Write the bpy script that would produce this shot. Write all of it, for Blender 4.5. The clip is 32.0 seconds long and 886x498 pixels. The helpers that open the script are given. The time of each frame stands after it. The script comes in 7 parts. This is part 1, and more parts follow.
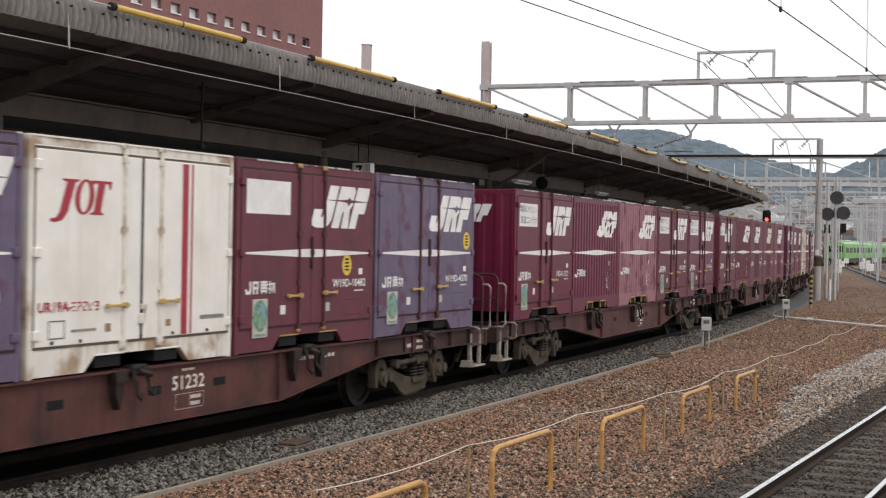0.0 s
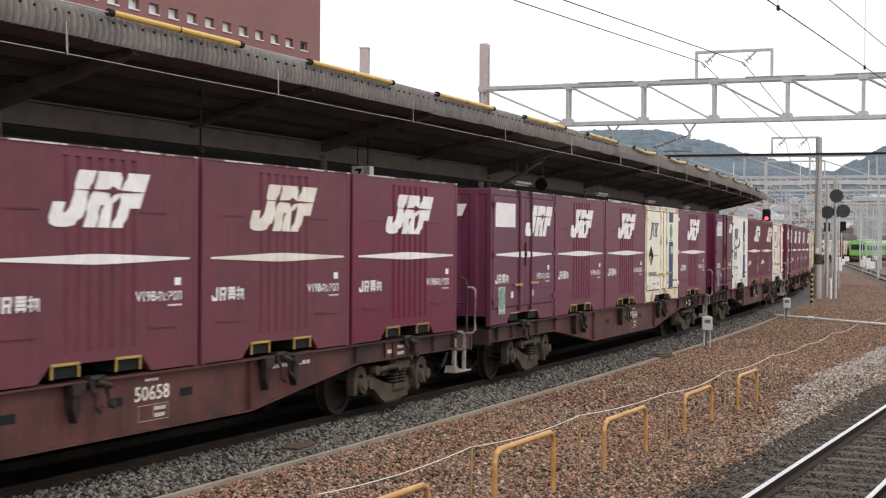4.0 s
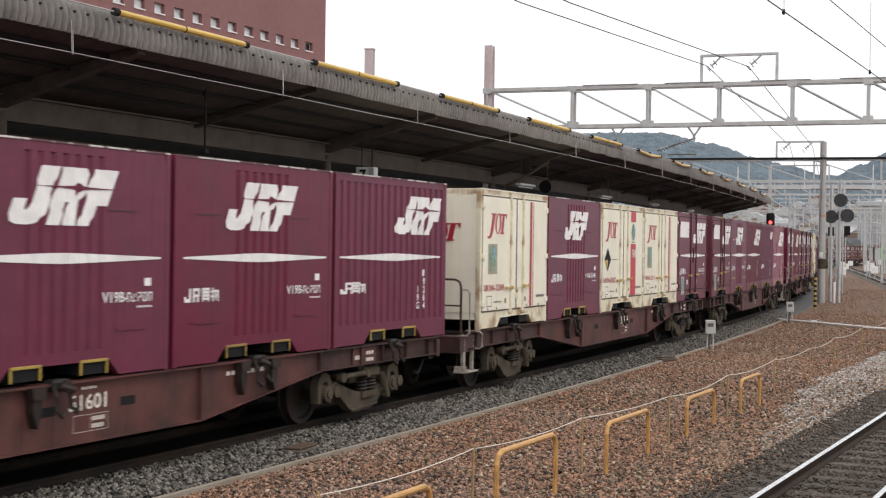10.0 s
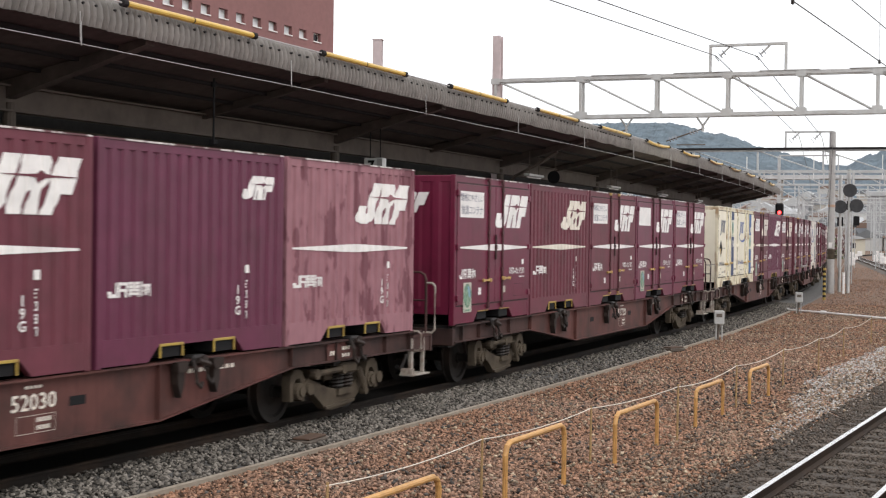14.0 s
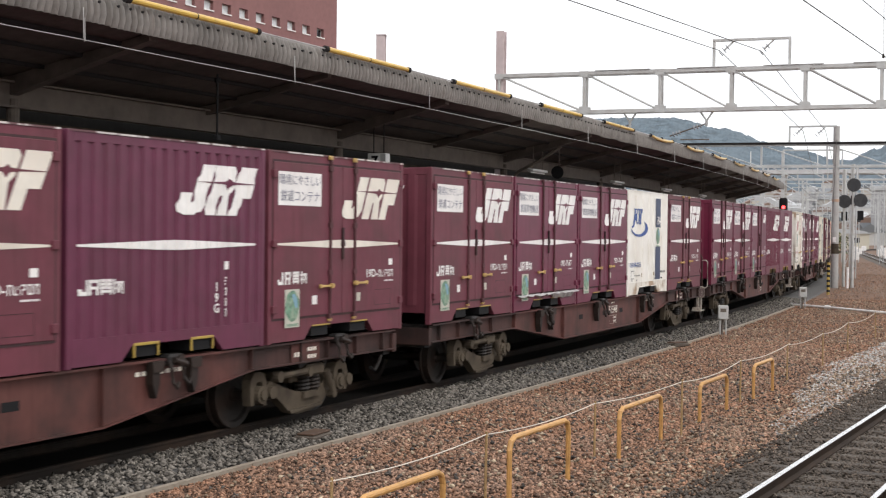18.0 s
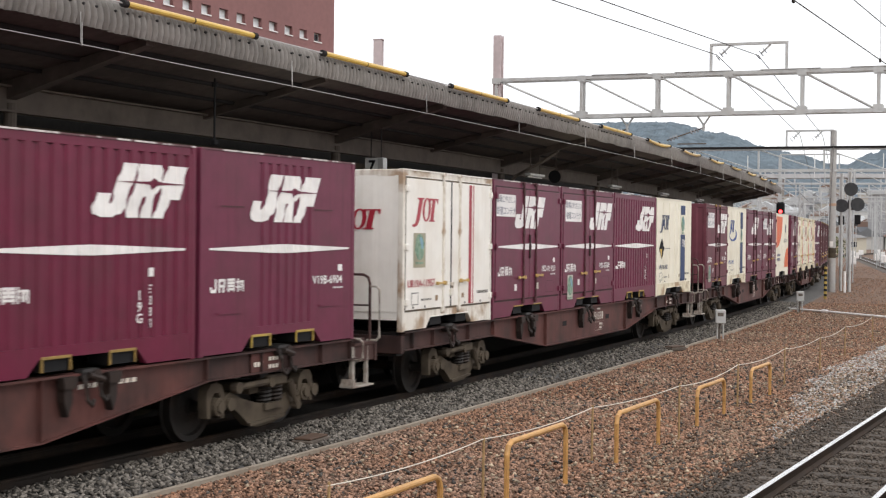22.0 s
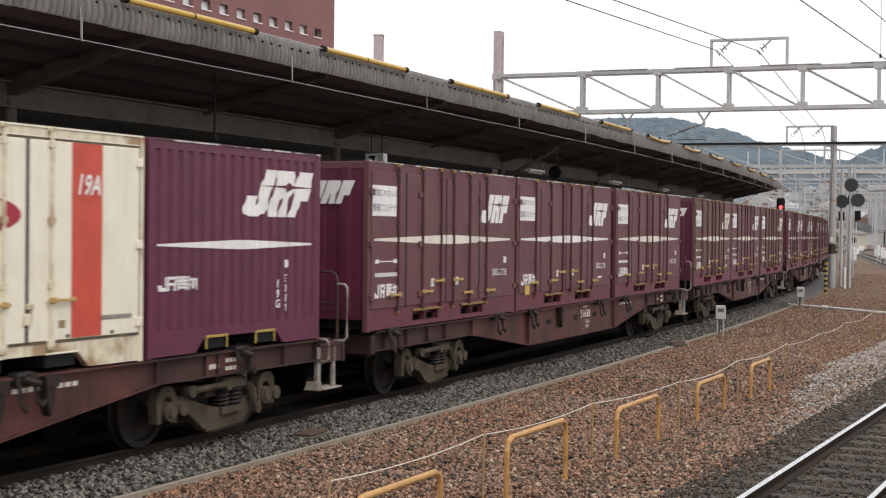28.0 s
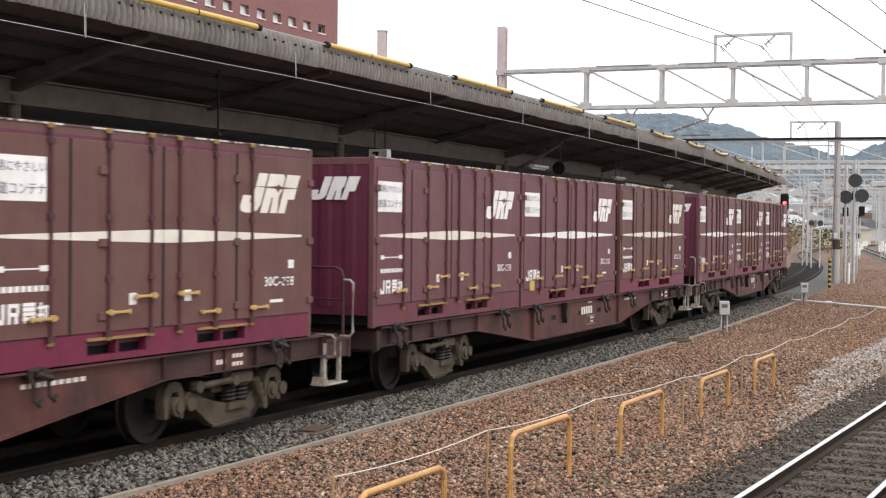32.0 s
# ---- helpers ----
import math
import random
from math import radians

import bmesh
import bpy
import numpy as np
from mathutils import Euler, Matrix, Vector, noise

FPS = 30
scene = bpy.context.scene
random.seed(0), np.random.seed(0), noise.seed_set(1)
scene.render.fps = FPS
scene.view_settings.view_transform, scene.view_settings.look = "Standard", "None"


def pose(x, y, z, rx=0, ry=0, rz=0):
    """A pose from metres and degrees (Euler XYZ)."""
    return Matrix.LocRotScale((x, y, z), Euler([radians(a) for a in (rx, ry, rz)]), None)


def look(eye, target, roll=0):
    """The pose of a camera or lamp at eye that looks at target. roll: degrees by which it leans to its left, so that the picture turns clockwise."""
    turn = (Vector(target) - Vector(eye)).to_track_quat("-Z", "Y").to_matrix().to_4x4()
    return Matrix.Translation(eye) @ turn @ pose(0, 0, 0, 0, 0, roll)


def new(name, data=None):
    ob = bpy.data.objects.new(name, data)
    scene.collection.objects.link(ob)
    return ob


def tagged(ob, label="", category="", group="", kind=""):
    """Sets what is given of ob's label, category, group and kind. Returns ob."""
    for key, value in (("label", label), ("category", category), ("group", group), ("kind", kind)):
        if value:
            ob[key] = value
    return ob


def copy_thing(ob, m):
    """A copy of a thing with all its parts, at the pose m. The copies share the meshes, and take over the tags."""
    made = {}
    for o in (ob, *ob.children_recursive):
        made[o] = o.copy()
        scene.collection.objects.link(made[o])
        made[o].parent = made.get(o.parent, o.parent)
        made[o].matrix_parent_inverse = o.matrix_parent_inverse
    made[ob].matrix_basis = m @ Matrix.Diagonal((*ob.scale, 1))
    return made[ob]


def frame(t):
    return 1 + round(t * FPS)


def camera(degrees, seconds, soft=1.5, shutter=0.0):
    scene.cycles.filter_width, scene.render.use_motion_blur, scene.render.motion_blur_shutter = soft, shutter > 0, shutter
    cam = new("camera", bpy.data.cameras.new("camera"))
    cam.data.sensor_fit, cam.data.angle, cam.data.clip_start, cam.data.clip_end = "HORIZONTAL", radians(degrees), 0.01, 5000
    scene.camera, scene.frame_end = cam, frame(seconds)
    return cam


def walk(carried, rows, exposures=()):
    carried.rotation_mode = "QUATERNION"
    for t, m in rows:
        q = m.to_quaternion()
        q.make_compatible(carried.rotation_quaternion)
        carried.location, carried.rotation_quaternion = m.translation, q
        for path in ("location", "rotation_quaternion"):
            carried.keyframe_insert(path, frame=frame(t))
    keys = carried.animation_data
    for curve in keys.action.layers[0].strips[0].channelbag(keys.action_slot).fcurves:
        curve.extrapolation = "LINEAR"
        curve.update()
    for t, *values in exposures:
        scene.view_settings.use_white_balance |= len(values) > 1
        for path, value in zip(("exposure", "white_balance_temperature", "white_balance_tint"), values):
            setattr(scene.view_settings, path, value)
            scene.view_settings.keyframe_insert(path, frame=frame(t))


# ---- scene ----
# Plan: x runs along the freight track from the point abreast of the camera, y to its far side, rail tops at z = 0.
cam = camera(35.235, 32.0, soft=1.22, shutter=0.16)
EYE = Vector((0.0, -10.977, 2.585))


def view(yaw, pitch, roll):
    a, b = radians(yaw), radians(pitch)
    ahead = Vector((math.cos(a) * math.cos(b), math.sin(a) * math.cos(b), math.sin(b)))
    return look(EYE, EYE + ahead * 10, roll)


walk(cam, [
    (0.0, view(26.137, -0.313, 1.011)),
    (0.5, view(26.040, -0.345, 0.915)),
    (1.0, view(25.972, -0.324, 0.715)),
    (1.5, view(25.949, -0.268, 0.538)),
    (2.0, view(25.988, -0.235, 0.577)),
    (2.5, view(26.074, -0.239, 0.606)),
    (3.0, view(26.126, -0.261, 0.473)),
    (3.5, view(26.153, -0.248, 0.398)),
    (5.5, view(26.118, -0.115, 0.477)),
    (6.0, view(26.168, -0.117, 0.578)),
    (6.5, view(26.191, -0.132, 0.517)),
    (7.0, view(26.179, -0.150, 0.525)),
    (7.5, view(26.152, -0.165, 0.854)),
    (8.0, view(26.123, -0.149, 0.813)),
    (8.5, view(26.100, -0.110, 0.745)),
    (9.0, view(26.130, -0.090, 0.665)),
    (9.5, view(26.210, -0.091, 0.746)),
    (10.0, view(26.293, -0.154, 0.812)),
    (10.5, view(26.366, -0.255, 0.810)),
    (11.0, view(26.408, -0.339, 0.638)),
    (11.5, view(26.431, -0.344, 0.514)),
    (12.0, view(26.429, -0.337, 0.563)),
    (12.5, view(26.448, -0.311, 0.589)),
    (13.0, view(26.491, -0.378, 0.689)),
    (13.5, view(26.552, -0.467, 0.720)),
    (14.0, view(26.637, -0.541, 0.742)),
    (14.5, view(26.717, -0.586, 0.676)),
    (16.5, view(26.742, -0.602, 0.526)),
    (17.0, view(26.775, -0.697, 0.743)),
    (17.5, view(26.776, -0.747, 0.772)),
    (18.0, view(26.789, -0.732, 0.632)),
    (18.5, view(26.796, -0.668, 0.588)),
    (19.0, view(26.807, -0.587, 0.544)),
    (19.5, view(26.840, -0.530, 0.531)),
    (20.0, view(26.839, -0.505, 0.556)),
    (20.5, view(26.820, -0.497, 0.593)),
    (21.0, view(26.752, -0.520, 0.625)),
    (21.5, view(26.709, -0.531, 0.516)),
    (22.0, view(26.681, -0.553, 0.608)),
    (22.5, view(26.694, -0.555, 0.632)),
    (23.0, view(26.733, -0.614, 0.814)),
    (23.5, view(26.759, -0.686, 0.878)),
    (24.0, view(26.768, -0.708, 0.813)),
    (24.5, view(26.747, -0.698, 0.677)),
    (25.0, view(26.702, -0.693, 0.608)),
    (25.5, view(26.667, -0.693, 0.770)),
    (27.5, view(26.711, -0.726, 0.590)),
    (28.0, view(26.686, -0.730, 0.626)),
    (28.5, view(26.667, -0.722, 0.560)),
    (29.0, view(26.654, -0.699, 0.590)),
    (29.5, view(26.674, -0.743, 0.802)),
    (30.0, view(26.692, -0.844, 0.844)),
    (30.5, view(26.699, -0.936, 0.755)),
    (31.0, view(26.718, -0.974, 0.613)),
    (31.5, view(26.759, -0.945, 0.611)),
    (32.0, view(26.836, -0.902, 0.586)),
], exposures=[(0.0, 0.01), (1.0, 0.20), (2.0, 0.17), (3.0, 0.21), (6.0, 0.08), (7.0, 0.10), (8.0, 0.08), (9.0, 0.10), (10.0, 0.13), (11.0, -0.03), (12.0, -0.04), (13.0, 0.28), (14.0, 0.29), (17.0, 0.01), (18.0, 0.33), (19.0, 0.30), (20.0, 0.10), (21.0, 0.29), (22.0, 0.26), (23.0, 0.05), (24.0, 0.10), (25.0, 0.02), (28.0, 0.08), (29.0, 0.38), (30.0, 0.48), (32.0, 0.51)])

# metres that the train has gone at each whole second
TRAVEL = [0.01, 10.41, 20.79, 31.17, 41.56, 51.95, 62.33, 72.85, 83.33, 93.59, 103.92, 114.42, 124.84, 135.30, 145.73, 156.31, 166.92, 177.34, 187.60, 198.07, 208.48, 218.98, 229.31, 239.88, 250.16, 260.52, 270.84, 281.16, 291.50, 301.64, 311.82, 322.11, 332.24]
WAGON_PITCH, FIRST_MIDDLE, WAGONS = 20.4, 33.252, range(-1, 18)
K0, K1, K2, BEND_END = 0.002154, -1.7677e-06, -2.9720e-09, 75.0
# past the platform the line bends on to the far side and then swings back into the yard
BEND_RATE, TURN, YARD_HEADING = K0 + 2 * K1 * BEND_END + 3 * K2 * BEND_END ** 2, (125.0, 255.0), radians(3.2)


def track_heading(u):
    v = max(min(u, BEND_END), -40.0)
    h = K0 * v + K1 * v ** 2 + K2 * v ** 3
    if u > BEND_END:
        h += BEND_RATE * (min(u, TURN[0]) - BEND_END)
        f = max(0.0, min(1.0, (u - TURN[0]) / (TURN[1] - TURN[0])))
        h += (YARD_HEADING - h) * f * f * (3 - 2 * f)
    return h


_STEP = 0.25
_LINE = {0: (0.0, 0.0)}
for _sign in (1, -1):
    _x = _y = 0.0
    for _i in range(0, 1800 if _sign > 0 else 1600):
        _h = track_heading(_sign * (_i + 0.5) * _STEP)
        _x, _y = _x + _sign * math.cos(_h) * _STEP, _y + _sign * math.sin(_h) * _STEP
        _LINE[_sign * (_i + 1)] = (_x, _y)


def on_track(u, off=0.0, z=0.0):
    """The place at u metres along the freight track, off metres to its far side."""
    k = math.floor(u / _STEP)
    f = u / _STEP - k
    (x0, y0), (x1, y1) = _LINE[k], _LINE[k + 1]
    h = track_heading(u)
    return Vector((x0 + (x1 - x0) * f - off * math.sin(h), y0 + (y1 - y0) * f + off * math.cos(h), z))


def on_rails(u, half):
    """The pose of a vehicle whose middle is at u and whose two pivots stand half metres before and behind it."""
    a, b = on_track(u - half), on_track(u + half)
    d = b - a
    m = (a + b) / 2
    return pose(m.x, m.y, 0, 0, 0, math.degrees(math.atan2(d.y, d.x)))


# ---- light ----
world = bpy.data.worlds.new("overcast_sky")
scene.world = world
world.use_nodes = True
_n = world.node_tree.nodes
_sky = _n.new("ShaderNodeTexSky")
_sky.sky_type, _sky.sun_disc = "NISHITA", False
_sky.sun_elevation, _sky.sun_rotation = radians(48), radians(215)
_sky.dust_density, _sky.air_density = 4.0, 1.0
_grey = _n.new("ShaderNodeMix")
_grey.data_type = "RGBA"
_grey.inputs[0].default_value = 0.82
_grey.inputs[7].default_value = (9.5, 9.55, 9.75, 1)
world.node_tree.links.new(_sky.outputs[0], _grey.inputs[6])
world.node_tree.links.new(_grey.outputs[2], _n["Background"].inputs[0])
_n["Background"].inputs[1].default_value = 0.128
sun = new("sun", bpy.data.lights.new("sun", "SUN"))
sun.data.energy, sun.data.angle, sun.data.color = 0.8, radians(25), (1.0, 0.97, 0.92)
sun.rotation_euler = Vector((0.35, 0.75, -1.1)).to_track_quat("-Z", "Y").to_euler()


# ---- materials ----
def material(name, colour, rough=0.6, metal=0.0, vary=0.12, scale=6.0, bump=0.0, bump_scale=80.0, stain=None, stain_amount=0.0, stain_scale=1.5, per_object=0.0, streak=0.0, edge=(0.45, 0.75), islands=0.0, gloss=0.5, stretch=None):
    """A painted or raw surface: base colour with fine grain, broad stains and a fine relief."""
    m = bpy.data.materials.new(name)
    m.use_nodes = True
    nt = m.node_tree
    bsdf = nt.nodes["Principled BSDF"]
    bsdf.inputs["Roughness"].default_value, bsdf.inputs["Metallic"].default_value = rough, metal
    bsdf.inputs["Specular IOR Level"].default_value = gloss
    co = nt.nodes.new("ShaderNodeTexCoord")

    def noise_at(s, detail=4.0):
        n = nt.nodes.new("ShaderNodeTexNoise")
        n.inputs["Scale"].default_value, n.inputs["Detail"].default_value = s, detail
        nt.links.new(co.outputs["Object"], n.inputs["Vector"])
        return n

    def ramp(src, lo, hi, a, b):
        r = nt.nodes.new("ShaderNodeMapRange")
        r.inputs[1].default_value, r.inputs[2].default_value, r.inputs[3].default_value, r.inputs[4].default_value = lo, hi, a, b
        nt.links.new(src, r.inputs[0])
        return r.outputs[0]

    grain = noise_at(scale)
    mul = nt.nodes.new("ShaderNodeMix")
    mul.data_type, mul.blend_type = "RGBA", "MULTIPLY"
    mul.inputs[0].default_value = 1.0
    mul.inputs[6].default_value = (*colour, 1)
    nt.links.new(ramp(grain.outputs[0], 0.25, 0.75, 1 - vary, 1 + vary), mul.inputs[7])
    out = mul.outputs[2]
    if stain:
        big = noise_at(stain_scale, 6.0)
        if stretch:
            mp = nt.nodes.new("ShaderNodeMapping")
            mp.inputs["Scale"].default_value = stretch
            nt.links.new(co.outputs["Object"], mp.inputs[0])
            nt.links.new(mp.outputs[0], big.inputs["Vector"])
        mix = nt.nodes.new("ShaderNodeMix")
        mix.data_type = "RGBA"
        mix.inputs[7].default_value = (*stain, 1)
        nt.links.new(out, mix.inputs[6])
        nt.links.new(ramp(big.outputs[0], edge[0], edge[1], 0.0, stain_amount), mix.inputs[0])
        out = mix.outputs[2]
    if streak:
        mp = nt.nodes.new("ShaderNodeMapping")
        mp.inputs["Scale"].default_value = (5.0, 5.0, 0.35)
        nt.links.new(co.outputs["Object"], mp.inputs[0])
        drip = nt.nodes.new("ShaderNodeTexNoise")
        drip.inputs["Scale"].default_value, drip.inputs["Detail"].default_value = 2.5, 5.0
        nt.links.new(mp.outputs[0], drip.inputs["Vector"])
        mix = nt.nodes.new("ShaderNodeMix")
        mix.data_type, mix.blend_type = "RGBA", "MULTIPLY"
        mix.inputs[7].default_value = (0.50, 0.42, 0.36, 1)
        nt.links.new(out, mix.inputs[6])
        nt.links.new(ramp(drip.outputs[0], 0.5, 0.8, 0.0, streak), mix.inputs[0])
        out = mix.outputs[2]
    if islands:
        geo = nt.nodes.new("ShaderNodeNewGeometry")
        hsv = nt.nodes.new("ShaderNodeHueSaturation")
        nt.links.new(ramp(geo.outputs["Random Per Island"], 0, 1, 1 - islands, 1 + islands * 1.2), hsv.inputs["Value"])
        nt.links.new(out, hsv.inputs["Color"])
        out = hsv.outputs[0]
    if per_object:
        info = nt.nodes.new("ShaderNodeObjectInfo")
        hsv = nt.nodes.new("ShaderNodeHueSaturation")
        nt.links.new(ramp(info.outputs["Random"], 0, 1, 1 - per_object, 1 + per_object), hsv.inputs["Value"])
        nt.links.new(out, hsv.inputs["Color"])
        out = hsv.outputs[0]
    nt.links.new(out, bsdf.inputs["Base Color"])
    if bump:
        b = nt.nodes.new("ShaderNodeBump")
        b.inputs["Strength"].default_value, b.inputs["Distance"].default_value = bump, 0.01
        nt.links.new(noise_at(bump_scale).outputs[0], b.inputs["Height"])
        nt.links.new(b.outputs[0], bsdf.inputs["Normal"])
    return m


def glow(name, colour, strength):
    m = bpy.data.materials.new(name)
    m.use_nodes = True
    b = m.node_tree.nodes["Principled BSDF"]
    b.inputs["Base Color"].default_value = (*colour, 1)
    b.inputs["Emission Color"].default_value, b.inputs["Emission Strength"].default_value = (*colour, 1), strength
    return m


# ---- mesh helpers ----
def mesh_of(name, bm, mat):
    me = bpy.data.meshes.new(name)
    bm.to_mesh(me)
    bm.free()
    for m in mat if isinstance(mat, (list, tuple)) else [mat]:
        me.materials.append(m)
    return me


def part(name, bm, mat, parent=None, label=""):
    """One bmesh (or ready mesh) as one mesh object, under a thing or a part."""
    ob = new(name, bm if isinstance(bm, bpy.types.Mesh) else mesh_of(name, bm, mat))
    if parent:
        ob.parent = parent
    return tagged(ob, label)


def at(ob, x, y, z, rz=0.0):
    ob.location, ob.rotation_euler = (x, y, z), (0, 0, rz)
    return ob


def box(bm, x0, x1, y0, y1, z0, z1, bevel=0.0, slot=0):
    g = bmesh.ops.create_cube(bm, size=1)
    bmesh.ops.scale(bm, vec=(x1 - x0, y1 - y0, z1 - z0), verts=g["verts"])
    bmesh.ops.translate(bm, vec=((x0 + x1) / 2, (y0 + y1) / 2, (z0 + z1) / 2), verts=g["verts"])
    fs = {f for v in g["verts"] for f in v.link_faces}
    for f in fs:
        f.material_index = slot
    if bevel:
        es = list({e for v in g["verts"] for e in v.link_edges})
        bmesh.ops.bevel(bm, geom=es, offset=bevel, segments=1, affect="EDGES")
    return bm


def boxed(*a, **k):
    return box(bmesh.new(), *a, **k)


def prism(bm, outline, y0, y1, slot=0):
    """An outline of (x, z) points, thick from y0 to y1."""
    a = [bm.verts.new((x, y0, z)) for x, z in outline]
    b = [bm.verts.new((x, y1, z)) for x, z in outline]
    fs = [bm.faces.new(a), bm.faces.new(b[::-1])]
    for i in range(len(a)):
        j = (i + 1) % len(a)
        fs.append(bm.faces.new((a[i], b[i], b[j], a[j])))
    for f in fs:
        f.material_index = slot
    bmesh.ops.recalc_face_normals(bm, faces=fs)
    return bm


def rod(bm, a, b, r, seg=8, r2=None):
    a, b = Vector(a), Vector(b)
    d = b - a
    m = Matrix.Translation((a + b) / 2) @ d.to_track_quat("Z", "Y").to_matrix().to_4x4()
    bmesh.ops.create_cone(bm, cap_ends=True, segments=seg, radius1=r, radius2=r if r2 is None else r2, depth=d.length, matrix=m)
    return bm


def tube(bm, pts, r, seg=6, closed=False):
    """A round bar bent along points."""
    pts = [Vector(q) for q in pts]
    rings = []
    n = len(pts)
    for i, q in enumerate(pts):
        d = (pts[min(i + 1, n - 1)] - pts[max(i - 1, 0)]).normalized()
        s = d.cross(Vector((0, 0, 1)))
        s = s.normalized() if s.length > 1e-3 else Vector((1, 0, 0))
        t = s.cross(d)
        rings.append([bm.verts.new(q + r * (math.cos(a) * s + math.sin(a) * t)) for a in (2 * math.pi * k / seg for k in range(seg))])
    for A, B in zip(rings, rings[1:]):
        for k in range(seg):
            bm.faces.new((A[k], A[(k + 1) % seg], B[(k + 1) % seg], B[k]))
    bm.faces.new(rings[0][::-1])
    bm.faces.new(rings[-1])
    return bm


def ribbon(bm, rows):
    """A skin over rows of points, each row as long as the next."""
    vs = [[bm.verts.new(q) for q in row] for row in rows]
    for a, b in zip(vs, vs[1:]):
        for i in range(len(a) - 1):
            bm.faces.new((a[i], a[i + 1], b[i + 1], b[i]))
    bmesh.ops.recalc_face_normals(bm, faces=bm.faces[:])
    return bm


def thing(name, label, category, group="", kind="", data=None):
    return tagged(new(name, data), label, category, group, kind)


# ---- paints of the train ----
RUST = (0.10, 0.045, 0.025)
GRIME = (0.05, 0.035, 0.03)


def paint(name, colour, rough=0.42, stain=GRIME, amount=0.25, streak=0.35, vary=0.12, **k):
    return material(name, colour, rough, vary=vary, scale=4, bump=0.06, bump_scale=18, stain=stain, stain_amount=amount, streak=streak, gloss=0.3, **k)


MAROON = paint("maroon_paint", (0.138, 0.023, 0.051), amount=0.22)
MAROON_OLD = paint("weathered_maroon_paint", (0.141, 0.037, 0.053), 0.55, amount=0.36)
MAROON_DEEP = paint("deep_maroon_paint", (0.132, 0.013, 0.038), 0.4)
MAGENTA = paint("magenta_maroon_paint", (0.118, 0.013, 0.048), 0.38)
PINK = paint("faded_pink_maroon_paint", (0.305, 0.146, 0.170), 0.7, stain=(0.145, 0.050, 0.066), amount=0.8, edge=(0.535, 0.575), stain_scale=2.2, stretch=(2.0, 2.0, 0.75), streak=0.6)
VIOLET = paint("violet_paint", (0.125, 0.029, 0.060), 0.45)
BLUE = paint("dull_blue_violet_paint", (0.135, 0.105, 0.165), 0.5, stain=(0.11, 0.03, 0.06), amount=0.7, edge=(0.54, 0.62), stain_scale=2.5)
BROWN = paint("brown_maroon_paint", (0.132, 0.050, 0.060), 0.55, stain=(0.15, 0.085, 0.065), amount=0.45)
ROD = paint("grimy_maroon_paint", (0.085, 0.030, 0.036), 0.6, stain=(0.04, 0.022, 0.018), amount=0.6)
WHITE = paint("white_paint", (0.83, 0.80, 0.745), 0.4, stain=(0.60, 0.52, 0.42), amount=0.4, streak=0.15, vary=0.04)
CREAM = paint("cream_paint", (0.82, 0.77, 0.635), 0.4, stain=(0.60, 0.53, 0.40), amount=0.3, streak=0.15, vary=0.04)
WHITE_RUSTED = paint("rust_streaked_white_paint", (0.74, 0.70, 0.63), 0.55, stain=(0.30, 0.17, 0.075), amount=0.8, edge=(0.50, 0.64), stain_scale=2.2, streak=0.8, vary=0.06)
CREAM_RUSTED = paint("rust_streaked_cream_paint", (0.72, 0.66, 0.50), 0.55, stain=(0.30, 0.17, 0.075), amount=0.8, edge=(0.50, 0.64), stain_scale=2.2, streak=0.8, vary=0.06)
GASKET = material("grimy_brown_gasket", (0.085, 0.070, 0.052), 0.8, stain=(0.20, 0.13, 0.07), stain_amount=0.7, stain_scale=3)
GASKET_RED = material("grimy_maroon_gasket", (0.040, 0.016, 0.019), 0.8, stain=(0.07, 0.04, 0.03), stain_amount=0.5, stain_scale=3)
STRIPE_BLUE = paint("dark_blue_stripe_paint", (0.022, 0.046, 0.135), 0.5)
BRIGHT_BLUE = paint("bright_blue_stripe_paint", (0.022, 0.105, 0.30), 0.45)
NOTE = material("grey_brown_ink", (0.17, 0.16, 0.145), 0.6)
TAG = material("brown_sticker", (0.30, 0.20, 0.115), 0.6, stain=(0.18, 0.11, 0.06), stain_amount=0.5, stain_scale=6)
OLIVE = material("faded_olive_sticker", (0.35, 0.32, 0.225), 0.5, stain=(0.22, 0.21, 0.15), stain_amount=0.5, stain_scale=5)
GRIP = material("worn_tan_yellow_paint", (0.50, 0.335, 0.11), 0.5, stain=(0.16, 0.09, 0.045), stain_amount=0.6, stain_scale=6)
# Both stains are also deepened for shade under the container overhang; ends carry grime.
FRAME = paint("wagon_brown_paint", (0.108, 0.041, 0.035), 0.65, stain=(0.026, 0.019, 0.017), amount=0.8, edge=(0.42, 0.72), streak=0.6)
FRAME_DARK = paint("brake_dust_brown_paint", (0.066, 0.032, 0.028), 0.7, stain=(0.016, 0.013, 0.012), amount=0.85, edge=(0.40, 0.66), streak=0.5)
DARK = material("greasy_dark_steel", (0.016, 0.015, 0.0145), 0.6, 0.1, gloss=0.3, stain=RUST, stain_amount=0.3)
BOGIE = material("dusty_grey_steel", (0.088, 0.070, 0.051), 0.85, gloss=0.15, stain=(0.022, 0.016, 0.013), stain_amount=0.9, stain_scale=3, bump=0.2)
WHEEL = material("worn_wheel_steel", (0.022, 0.019, 0.017), 0.6, 0.3, stain=RUST, stain_amount=0.4)
PALE = material("worn_pale_grey_paint", (0.34, 0.305, 0.265), 0.55, stain=RUST, stain_amount=0.55, stain_scale=6, edge=(0.5, 0.62))
